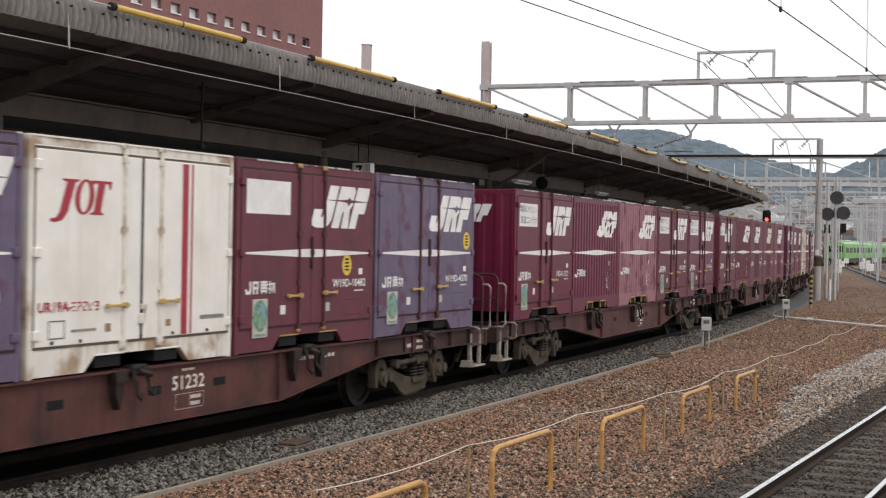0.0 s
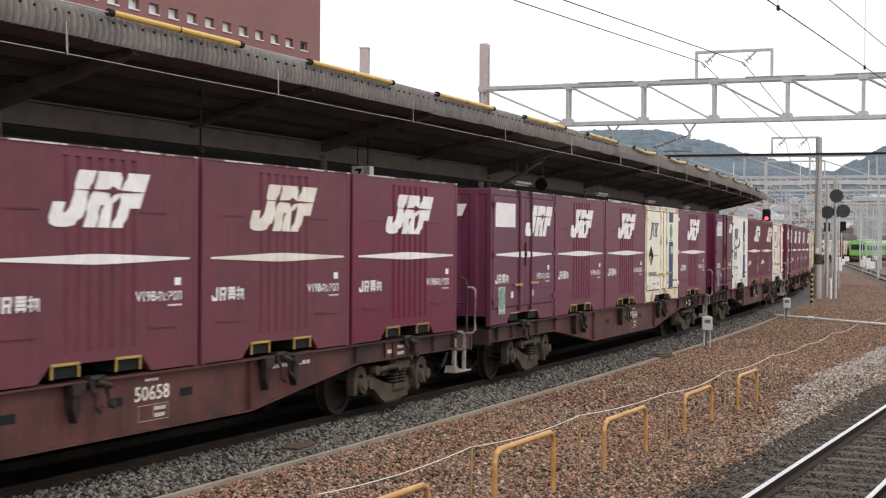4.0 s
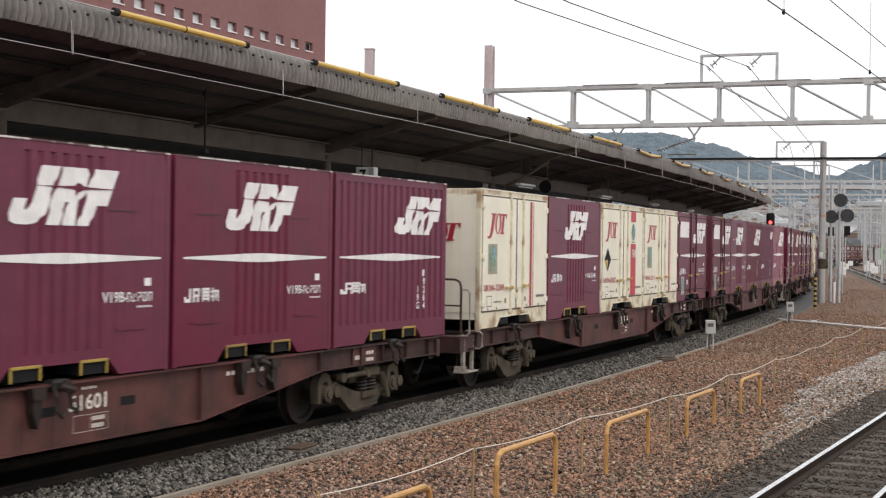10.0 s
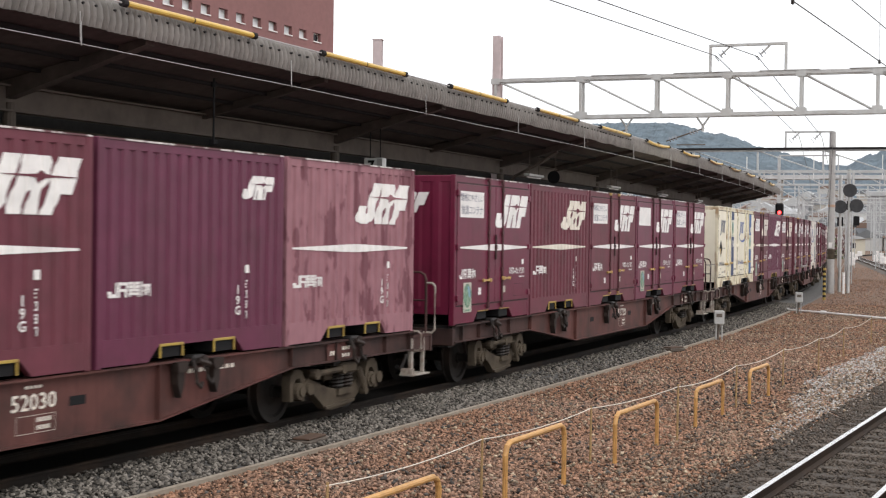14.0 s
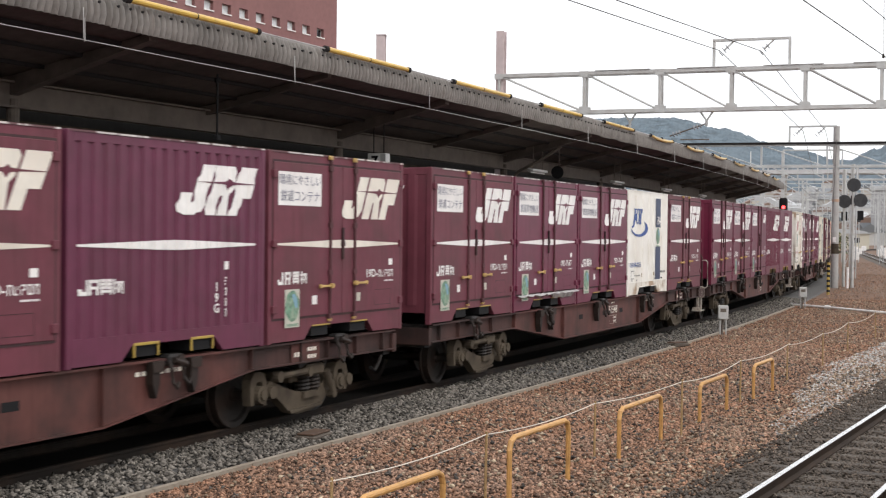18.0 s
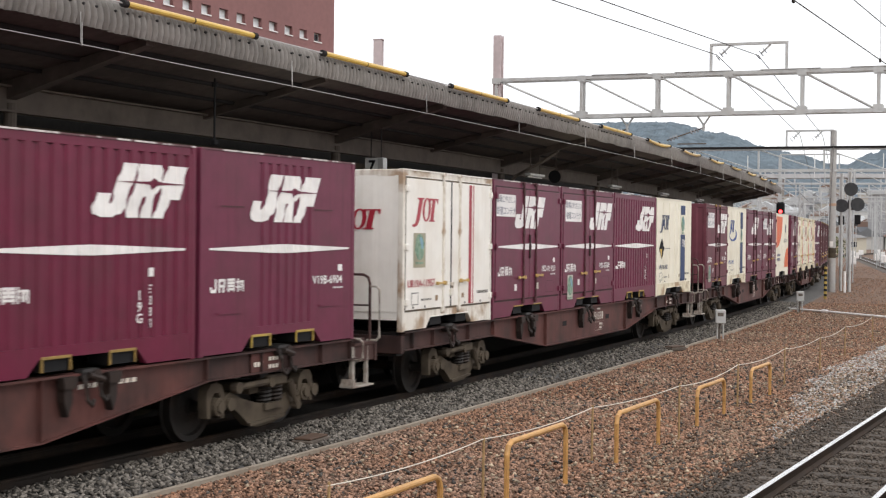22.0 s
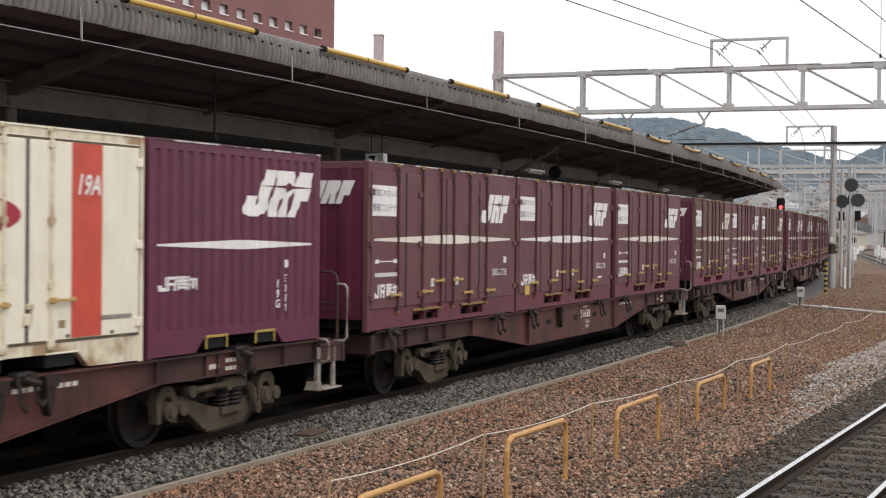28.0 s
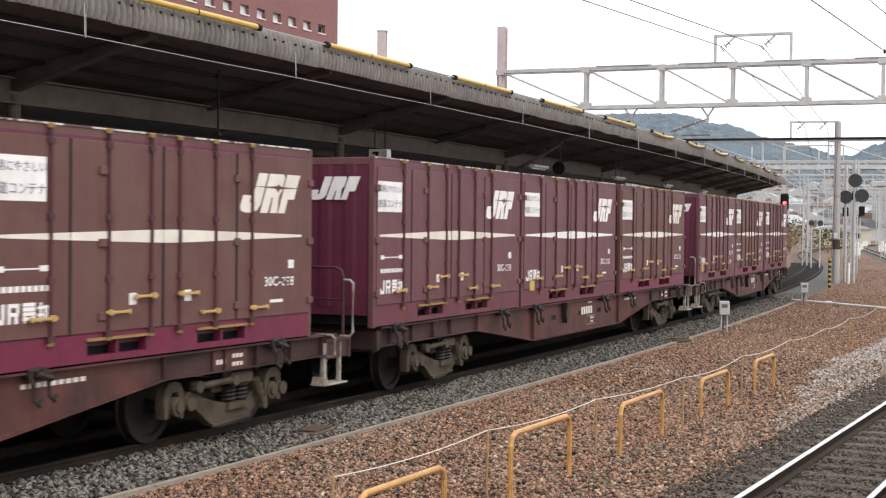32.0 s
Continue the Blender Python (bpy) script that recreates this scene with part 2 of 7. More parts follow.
OCHRE = material("dull_ochre_paint", (0.30, 0.19, 0.05), 0.55, stain=(0.08, 0.05, 0.03), stain_amount=0.7, stain_scale=6)
YELLOW = material("worn_yellow_paint", (0.43, 0.295, 0.06), 0.5, stain=(0.12, 0.08, 0.04), stain_amount=0.6, stain_scale=5)
LETTER = material("white_lettering", (0.80, 0.78, 0.76), 0.5, stain=(0.4, 0.3, 0.3), stain_amount=0.2)
LETTER_OLD = material("yellowed_lettering", (0.74, 0.69, 0.61), 0.55, stain=(0.4, 0.3, 0.25), stain_amount=0.4)
INK = material("grey_blue_ink", (0.15, 0.15, 0.21), 0.6)
RED = material("red_stripe_paint", (0.50, 0.035, 0.045), 0.45)
ORANGE_RED = material("orange_red_paint", (0.55, 0.07, 0.04), 0.45)
CRIMSON = material("crimson_mark_paint", (0.36, 0.02, 0.04), 0.45)
NAVY = material("navy_mark_paint", (0.025, 0.04, 0.10), 0.45)
ROYAL = material("royal_blue_mark_paint", (0.022, 0.068, 0.27), 0.45)
ORANGE = material("orange_paint", (0.72, 0.13, 0.03), 0.4, stain=(0.4, 0.1, 0.05), stain_amount=0.3)
GREEN = material("green_sticker", (0.06, 0.28, 0.16), 0.5)
LEAF = material("pale_green_sticker", (0.26, 0.34, 0.25), 0.5)
PAPER = material("cream_sticker", (0.52, 0.50, 0.43), 0.5, stain=(0.4, 0.38, 0.3), stain_amount=0.4)
TREE = material("leaf_green_ink", (0.13, 0.25, 0.17), 0.5, vary=0.5, scale=22, stain=(0.42, 0.50, 0.38), stain_amount=0.7, stain_scale=14)
SKY_INK = material("sky_blue_ink", (0.20, 0.36, 0.46), 0.5)
BADGE = material("bright_yellow_sticker", (0.72, 0.50, 0.05), 0.45)
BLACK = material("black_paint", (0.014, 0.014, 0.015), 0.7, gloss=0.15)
GOLD = material("ochre_paint", (0.55, 0.36, 0.08), 0.5)
RUBBER = material("dark_seal", (0.022, 0.02, 0.02), 0.8, gloss=0.15)
PALE_EDGE = material("worn_pale_roof_edge", (0.60, 0.55, 0.53), 0.5, stain=(0.11, 0.045, 0.05), stain_amount=1.0, stain_scale=5, edge=(0.44, 0.52))
TARP = material("torn_grey_plastic_sheet", (0.36, 0.34, 0.335), 0.4, stain=(0.15, 0.12, 0.11), stain_amount=0.6, stain_scale=8, bump=0.5, bump_scale=20)

# ---- containers ----
W_, F_, G_ = "words", "freight words", "plain"
LEN, HALF_W, TALL = 3.715, 1.225, 2.5
FACE = -HALF_W
MESHES = {}


def shared(key, maker, mat):
    if key not in MESHES:
        MESHES[key] = mesh_of(key[0] if isinstance(key, tuple) else key, maker(), mat)
    return MESHES[key]


def ribs(length, a, b, pitch, deep=0.028):
    """The breaks (x, depth) of a side sheet that is folded in and out between a and b, and plain beyond."""
    out = [(-length / 2, 0.0)]
    n = max(1, round((b - a) / pitch))
    w = (b - a) / n
    for i in range(n):
        x = a + i * w
        out += [(x + w * 0.18, 0.0), (x + w * 0.30, deep), (x + w * 0.62, deep), (x + w * 0.74, 0.0)]
    return out + [(length / 2, 0.0)]


PLAIN = [(-LEN / 2, 0.0), (LEN / 2, 0.0)]
FOLDS = ribs(LEN, -1.78, 1.78, 0.205)
FOLDS_MID = ribs(LEN, -0.62, 0.72, 0.19)
FOLDS_LIGHT = [(-LEN / 2, 0.0)] + [q for x in (-1.18, -0.56, 0.02, 0.42, 1.26) for q in ((x - 0.034, 0.0), (x - 0.014, 0.030), (x + 0.014, 0.030), (x + 0.034, 0.0))] + [(LEN / 2, 0.0)]


def depth_at(prof, x):
    for (x0, d0), (x1, d1) in zip(prof, prof[1:]):
        if x <= x1:
            return d0 + (d1 - d0) * max(0.0, (x - x0)) / max(1e-6, x1 - x0)
    return 0.0


def decal(shapes, prof=PLAIN, lift=0.004, face=FACE):
    """Flat painted shapes, lists of (x, z) points, laid on a folded side."""
    bm = bmesh.new()
    for s in shapes:
        bm.faces.new([bm.verts.new((x, 0, z)) for x, z in s])
    bm.normal_update()
    bmesh.ops.triangulate(bm, faces=bm.faces[:])
    if len(prof) > 2:
        lo, hi = min(v.co.x for v in bm.verts), max(v.co.x for v in bm.verts)
        for x, _ in prof:
            if lo < x < hi:
                bmesh.ops.bisect_plane(bm, geom=bm.verts[:] + bm.edges[:] + bm.faces[:], plane_co=(x, 0, 0), plane_no=(1, 0, 0))
    for v in bm.verts:
        v.co.y = face - lift + depth_at(prof, v.co.x)
    for f in bm.faces:
        f.normal_update()
        if f.normal.y > 0:
            f.normal_flip()
    return bm


def rect(x0, x1, z0, z1):
    return [(x0, z0), (x1, z0), (x1, z1), (x0, z1)]


def disc(cx, cz, rx, rz, n=20):
    return [(cx + rx * math.cos(2 * math.pi * i / n), cz + rz * math.sin(2 * math.pi * i / n)) for i in range(n)]


def ring(cx, cz, rx, rz, wx, wz, n=24, lean=0.0):
    q = []
    for i in range(n):
        a, b = 2 * math.pi * i / n, 2 * math.pi * (i + 1) / n
        s = []
        for t, fx, fz in ((a, rx, rz), (b, rx, rz), (b, rx - wx, rz - wz), (a, rx - wx, rz - wz)):
            z = cz + fz * math.sin(t)
            s.append((cx + fx * math.cos(t) + lean * (z - cz), z))
        q.append(s)
    return q


def placed(shapes, x, z, w, h):
    return [[(x + a * w, z + b * h) for a, b in s] for s in shapes]


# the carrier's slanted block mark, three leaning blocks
LEAN = 0.18
_UPRIGHT = [
    [(0.185, 1.0), (0.355, 1.0), (0.355, 0.20), (0.315, 0.06), (0.23, 0.0), (0.10, 0.0), (0.03, 0.05), (0.0, 0.17), (0.0, 0.43), (0.15, 0.43), (0.15, 0.27), (0.165, 0.235), (0.185, 0.27)],
    [(0.385, 0.0), (0.52, 0.0), (0.53, 0.40), (0.55, 0.40), (0.565, 0.0), (0.70, 0.0), (0.655, 0.45), (0.69, 0.56), (0.69, 0.90), (0.65, 1.0), (0.385, 1.0)],
    [(0.715, 0.0), (0.845, 0.0), (0.845, 0.36), (0.96, 0.36), (0.97, 1.0), (0.715, 1.0)],
]
BLOCK_MARK = [[((x + LEAN * z) / (0.97 + LEAN), z) for x, z in q] for q in _UPRIGHT]
BLOCK_STAR = [[(0.24, 0.655), (0.52, 0.675), (0.60, 0.69), (0.635, 0.75), (0.66, 0.69), (0.74, 0.675), (1.02, 0.655), (0.74, 0.635), (0.655, 0.615), (0.615, 0.52), (0.59, 0.615), (0.52, 0.635)]]
BAND = [[(0.0, 0.40), (0.42, 0.04), (0.50, 0.0), (0.58, 0.04), (1.0, 0.40), (1.0, 0.60), (0.58, 0.96), (0.50, 1.0), (0.42, 0.96), (0.0, 0.60)]]
# the lessor's mark: a hooked stem, a ring and a capped stem
SERIF_MARK = [
    [(0.19, 1.0), (0.47, 1.0), (0.465, 0.965), (0.405, 0.93), (0.285, 0.24), (0.20, 0.04), (0.08, -0.02), (0.0, 0.01), (0.01, 0.075), (0.09, 0.085), (0.145, 0.22), (0.265, 0.93), (0.195, 0.965)],
    *ring(0.555, 0.60, 0.160, 0.42, 0.085, 0.055, lean=0.06),
    [(0.66, 1.0), (1.02, 1.0), (1.0, 0.80), (0.975, 0.80), (0.95, 0.93), (0.90, 0.94), (0.825, 0.26), (0.87, 0.22), (0.865, 0.185), (0.64, 0.185), (0.645, 0.22), (0.705, 0.26), (0.78, 0.94), (0.715, 0.93), (0.665, 0.80), (0.64, 0.80)],
]


def crescent():
    a, b = [], []
    for i in range(15):
        t = radians(-165 + i * 205 / 14)
        a.append((0.62 + 0.62 * math.cos(t), 0.42 + 0.42 * math.sin(t)))
        b.append((0.53 + 0.52 * math.cos(t), 0.52 + 0.40 * math.sin(t)))
    return [[a[i], a[i + 1], b[i + 1], b[i]] for i in range(14)]


def words(text, size, mat, key, bold=0.0, slant=0.0):
    """Readable words as a flat mesh, standing upright and facing the near side."""
    if key not in MESHES:
        cu = bpy.data.curves.new("words", "FONT")
        cu.body, cu.size, cu.align_x, cu.align_y, cu.offset, cu.resolution_u = text, size, "CENTER", "CENTER", bold, 2
        cu.shear = slant
        tmp = new("words", cu)
        me = bpy.data.meshes.new_from_object(tmp.evaluated_get(bpy.context.evaluated_depsgraph_get()))
        bpy.data.objects.remove(tmp)
        me.transform(Matrix.Rotation(radians(90), 4, "X"))
        me.materials.clear()
        me.materials.append(mat)
        me.name = "words"
        MESHES[key] = me
    return MESHES[key]


def put_words(parent, text, size, x, z, base, mat=None, bold=0.003):
    """A readable piece of writing on the near side of a container."""
    mat = mat or LETTER
    t = part("serial", words(text, size, mat, ("words", text, size, mat.name), bold), None, parent)
    t.location, t.scale = (x, FACE - base - 0.004, z), (1.12, 1, 1)
    return t


def bars(x, z, w, h, cells, mats=None):
    """Writing that cannot be read: a row of small bars."""
    out, step = [], w / cells
    for i in range(cells):
        out.append(rect(x + i * step, x + i * step + step * 0.74, z, z + h))
    return out


GLYPHS = ("0257", "014", "036", "126", "01346", "0235", "0347", "0146")


def cell(x, z, w, h, k):
    """One worn sign of a serial that cannot be read: a few strokes in a cell."""
    t = 0.24 * w
    strokes = {"0": rect(x, x + w, z + h - t, z + h), "1": rect(x, x + t, z, z + h - t), "2": rect(x + w - t, x + w, z + h / 2, z + h - t), "3": rect(x + t, x + w - t, z + h / 2 - t / 2, z + h / 2 + t / 2),
               "4": rect(x + w - t, x + w, z, z + h - t), "5": rect(x, x + t, z, z + h / 2), "6": rect(x + t, x + w - t, z, z + t), "7": rect(x + t, x + w - t, z, z + t)}
    return [strokes[c] for c in GLYPHS[k % len(GLYPHS)]]


def owner_shapes(x, z, w, h):
    """The owner's worn sign, as small blocks and bars."""
    a = w / 4
    t = h * 0.17
    out = [rect(x + a * 0.55, x + a * 0.78, z + h * 0.25, z + h), rect(x + a * 0.05, x + a * 0.74, z, z + h * 0.25), rect(x, x + a * 0.22, z + h * 0.25, z + h * 0.42)]
    out += [rect(x + a * 0.98, x + a * 1.2, z, z + h), rect(x + a * 1.2, x + a * 1.78, z + h * 0.80, z + h), rect(x + a * 1.2, x + a * 1.74, z + h * 0.38, z + h * 0.56), rect(x + a * 1.56, x + a * 1.78, z + h * 0.56, z + h * 0.80), rect(x + a * 1.45, x + a * 1.68, z, z + h * 0.38)]
    b = x + a * 2.02
    out += [rect(b, b + a * 0.9, z + h * f, z + h * f + t) for f in (0.84, 0.60, 0.36, 0.13)]
    out += [rect(b + a * 0.08, b + a * 0.22, z, z + h * 0.84), rect(b + a * 0.68, b + a * 0.82, z, z + h * 0.84), rect(b + a * 0.36, b + a * 0.54, z + h * 0.36, z + h)]
    b = x + a * 3.04
    out += [rect(b + a * 0.18, b + a * 0.34, z, z + h), rect(b, b + a * 0.46, z + h * 0.66, z + h * 0.80), rect(b, b + a * 0.46, z + h * 0.30, z + h * 0.44), rect(b + a * 0.46, b + a * 0.95, z + h * 0.70, z + h * 0.84), rect(b + a * 0.82, b + a * 0.95, z, z + h * 0.70), rect(b + a * 0.52, b + a * 0.64, z + h * 0.1, z + h * 0.70), rect(b + a * 0.68, b + a * 0.78, z + h * 0.25, z + h * 0.70)]
    return out


def shell(prof, length=LEN, tall=TALL, floor=0.30, end_depth=0.025, end_ribs=9):
    """Sides, ends and roof of a container; the long sides follow the folds."""
    bm = bmesh.new()
    for side in (-1, 1):
        rows = [[], []]
        for x, d in prof:
            for k, z in enumerate((floor, tall - 0.10)):
                rows[k].append(bm.verts.new((x * (1 if side < 0 else -1), side * (HALF_W - 0.006 - d), z)))
        for i in range(len(prof) - 1):
            bm.faces.new((rows[0][i], rows[0][i + 1], rows[1][i + 1], rows[1][i]))
    for e in (-1, 1):
        n, w = end_ribs, 2 * HALF_W
        pts = []
        for i in range(n):
            y = -HALF_W + w * i / n
            pts += [(y + w / n * 0.15, 0.0), (y + w / n * 0.3, end_depth), (y + w / n * 0.7, end_depth), (y + w / n * 0.85, 0.0)]
        pts = [(-HALF_W + 0.006, 0.0)] + pts + [(HALF_W - 0.006, 0.0)]
        rows = [[bm.verts.new((e * (length / 2 - 0.006 - d), y * -e, z)) for y, d in pts] for z in (floor, tall - 0.10)]
        for i in range(len(pts) - 1):
            bm.faces.new((rows[0][i], rows[0][i + 1], rows[1][i + 1], rows[1][i]))
    bmesh.ops.recalc_face_normals(bm, faces=bm.faces[:])
    box(bm, -length / 2 + 0.02, length / 2 - 0.02, -HALF_W + 0.10, HALF_W - 0.10, floor - 0.12, floor)
    return bm


def rim(length=LEN, tall=TALL):
    """Corner posts and top rails."""
    bm = bmesh.new()
    for sx in (-1, 1):
        for sy in (-1, 1):
            x, y = sx * (length / 2 - 0.045), sy * (HALF_W - 0.045)
            box(bm, x - 0.045, x + 0.045, y - 0.045, y + 0.045, 0.0, tall, 0.008)
    for sy in (-1, 1):
        box(bm, -length / 2 + 0.09, length / 2 - 0.09, sy * (HALF_W - 0.07) - 0.06, sy * (HALF_W - 0.07) + 0.06, tall - 0.12, tall - 0.01, 0.008)
    for sx in (-1, 1):
        box(bm, sx * (length / 2 - 0.07) - 0.06, sx * (length / 2 - 0.07) + 0.06, -HALF_W + 0.09, HALF_W - 0.09, tall - 0.12, tall - 0.01, 0.008)
    return bm


def roof_sheet(length=LEN, tall=TALL):
    bm = boxed(-length / 2 + 0.11, length / 2 - 0.11, -HALF_W + 0.11, HALF_W - 0.11, tall - 0.06, tall - 0.015)
    n = round(length / 0.4)
    for i in range(n):
        x = -length / 2 + 0.3 + i * (length - 0.6) / (n - 1)
        box(bm, x - 0.05, x + 0.05, -HALF_W + 0.2, HALF_W - 0.2, tall - 0.015, tall + 0.005)
    return bm


def skirt(length, pockets):
    """A bottom side rail whose lower edge steps up between its two feet."""
    b, L = pockets[1], length / 2 - 0.09
    out = [(-L, 0.31), (-L, 0.02), (-b - 0.34, 0.02), (-b - 0.16, 0.19), (b + 0.16, 0.19), (b + 0.34, 0.02), (L, 0.02), (L, 0.31)]
    return prism(bmesh.new(), out, FACE + 0.004, FACE + 0.09)


def pocket(x, mat, parent, w=0.17, full=True):
    """A fork opening: painted rim over a black box that stands for its shaded hole; some have a rim along the top
    alone.
    """
    def make():
        bm = boxed(-w, w, -0.068, -0.045, 0.180 if full else 0.184, 0.212 if full else 0.204, 0.004)
        if full:
            box(bm, -w, -w + 0.022, -0.064, -0.047, 0.05, 0.180)
            box(bm, w - 0.022, w, -0.064, -0.047, 0.05, 0.180)
        return bm
    for sy in (-1, 1):
        p = part("fork_pocket", shared(("fork_pocket", mat.name, w, full), make, mat), None, parent)
        p.location, p.rotation_euler = (x, sy * (HALF_W - 0.06), 0), (0, 0, 0 if sy < 0 else math.pi)
    # Black box in place of the shaded opening.
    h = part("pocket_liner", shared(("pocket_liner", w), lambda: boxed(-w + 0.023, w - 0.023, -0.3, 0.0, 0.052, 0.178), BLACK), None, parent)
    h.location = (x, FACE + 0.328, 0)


def lock_rods(xs, mat, parent, tall=TALL, handle_z=0.72, grip_mat=None, tall_row=None, keeper=None):
    """Upright locking bars with brackets and yellow handles on the near side; plain bars on the far side."""
    def bar():
        bm = rod(bmesh.new(), (0, 0, 0.24), (0, 0, tall - 0.05), 0.022, 8)
        for z in (0.30, 0.9, 1.55, tall - 0.18):
            box(bm, -0.045, 0.045, -0.02, 0.03, z - 0.035, z + 0.035, 0.006)
        return bm

    def grip():
        bm = boxed(-0.20, 0.20, -0.016, 0.012, -0.015, 0.015, 0.005)
        box(bm, 0.10, 0.165, -0.028, 0.02, -0.032, 0.032, 0.006)
        return box(bm, -0.19, -0.155, -0.024, 0.02, -0.026, 0.026, 0.005)

    def plug():
        return boxed(-0.04, 0.04, -0.04, 0.01, -0.03, 0.03, 0.01)
    for i, x in enumerate(xs):
        r = part("lock_rod", shared(("lock_rod", mat.name, tall), bar, mat), None, parent)
        r.location = (x, FACE - 0.026, 0)
        h = part("handle", shared(("handle", (grip_mat or YELLOW).name), grip, grip_mat or YELLOW), None, r, "worn yellow handle")
        h.location, h.rotation_euler = (-0.13 if i % 2 == 0 else 0.13, -0.028, handle_z + (0.02 * (i % 3) if tall_row is None else tall_row[i])), (0, 0 if i % 2 == 0 else math.pi, 0)
        for z in (0.26, tall - 0.03):
            k = part("rod_keeper", shared(("rod_keeper", (keeper or mat).name), plug, keeper or mat), None, r)
            k.location = (0, 0.02, z)


def doors(prof_mat, parent, seam=0.0, length=LEN, tall=TALL, inset=0.10):
    """Two side doors as slightly raised leaves with a dark seal between, hinges at their outer edges."""
    lo, hi = -length / 2 + inset, length / 2 - inset

    def leaf(a, b):
        return lambda: boxed(a, b, FACE - 0.012, FACE + 0.006, 0.33, tall - 0.14, 0.006)
    for a, b in ((lo, seam - 0.018), (seam + 0.018, hi)):
        part("door", shared(("door", prof_mat.name, round(a, 2), round(b, 2)), leaf(a, b), prof_mat), None, parent)
    pale = prof_mat in (WHITE, CREAM)
    part("door_gasket", shared(("door_gasket", pale), lambda: boxed(lo - 0.022, hi + 0.022, FACE - 0.003, FACE + 0.005, 0.302, tall - 0.112), GASKET if pale else GASKET_RED), None, parent, "grimy seal round the doors")
    seal = RUBBER if pale else prof_mat
    part("door_seal", shared(("door_seal", seam, seal.name), lambda: boxed(seam - 0.02, seam + 0.02, FACE - 0.016, FACE, 0.33, tall - 0.14) if pale else boxed(seam - 0.012, seam + 0.012, FACE - 0.007, FACE, 0.33, tall - 0.14), seal), None, parent)

    def hinge():
        return boxed(-0.05, 0.05, -0.03, 0.01, -0.05, 0.05, 0.008)
    for x in (lo + 0.01, hi - 0.01):
        for z in (0.45, 1.3, 2.2):
            h = part("hinge", shared(("hinge", prof_mat.name), hinge, prof_mat), None, parent)
            h.location = (x, FACE - 0.012, z)


def mark(parent, name, shapes, mat, prof=PLAIN, lift=0.004, label=""):
    key = (name, mat.name, lift, id(prof), tuple(tuple(q) for s in shapes for q in s))
    ob = part(name, shared(key, lambda: decal(shapes, prof, lift), mat), None, parent, label)
    if len(shapes) > 1 and name.endswith("_writing"):
        ob["kind"] = "stuff"
    return ob


def end_marks(parent, paint_name, length=LEN):
    """The mark on the leading end, which shows between the wagons."""
    me = shared(("end_mark", length), lambda: decal(placed(BLOCK_MARK, 0.0, 1.87, 0.86, 0.34), PLAIN, 0.0, 0.0), LETTER)
    o = part("end_mark", me, None, parent)
    o.location, o.rotation_euler = (-length / 2 - 0.009, 0.10 if length < 4 else -0.15, 0), (0, 0, radians(-90))


ROLE = {}


def globe_sticker(parent, x, z, prof, base):
    """A round leafy emblem over a small caption bar."""
    mark(parent, "emblem", [[(x + (0.175 + 0.014 * math.sin(6 * a)) * math.cos(a), z + 0.205 * math.sin(a)) for a in (2 * math.pi * i / 24 for i in range(24))]], TREE, prof, base, "round green and blue leafy emblem")
    mark(parent, "emblem_sky", [[(x - 0.02, z + 0.15), (x + 0.05, z + 0.16), (x + 0.11, z + 0.10), (x + 0.125, z - 0.02), (x + 0.07, z - 0.03), (x + 0.03, z + 0.05)]], SKY_INK, prof, base + 0.003)
    mark(parent, "emblem_trunk", [[(x - 0.045, z - 0.16), (x + 0.045, z - 0.16), (x + 0.02, z - 0.02), (x - 0.02, z - 0.02)]], LEAF, prof, base + 0.003)
    mark(parent, "caption_writing", bars(x - 0.15, z - 0.265, 0.30, 0.035, 7), TREE, prof, base)


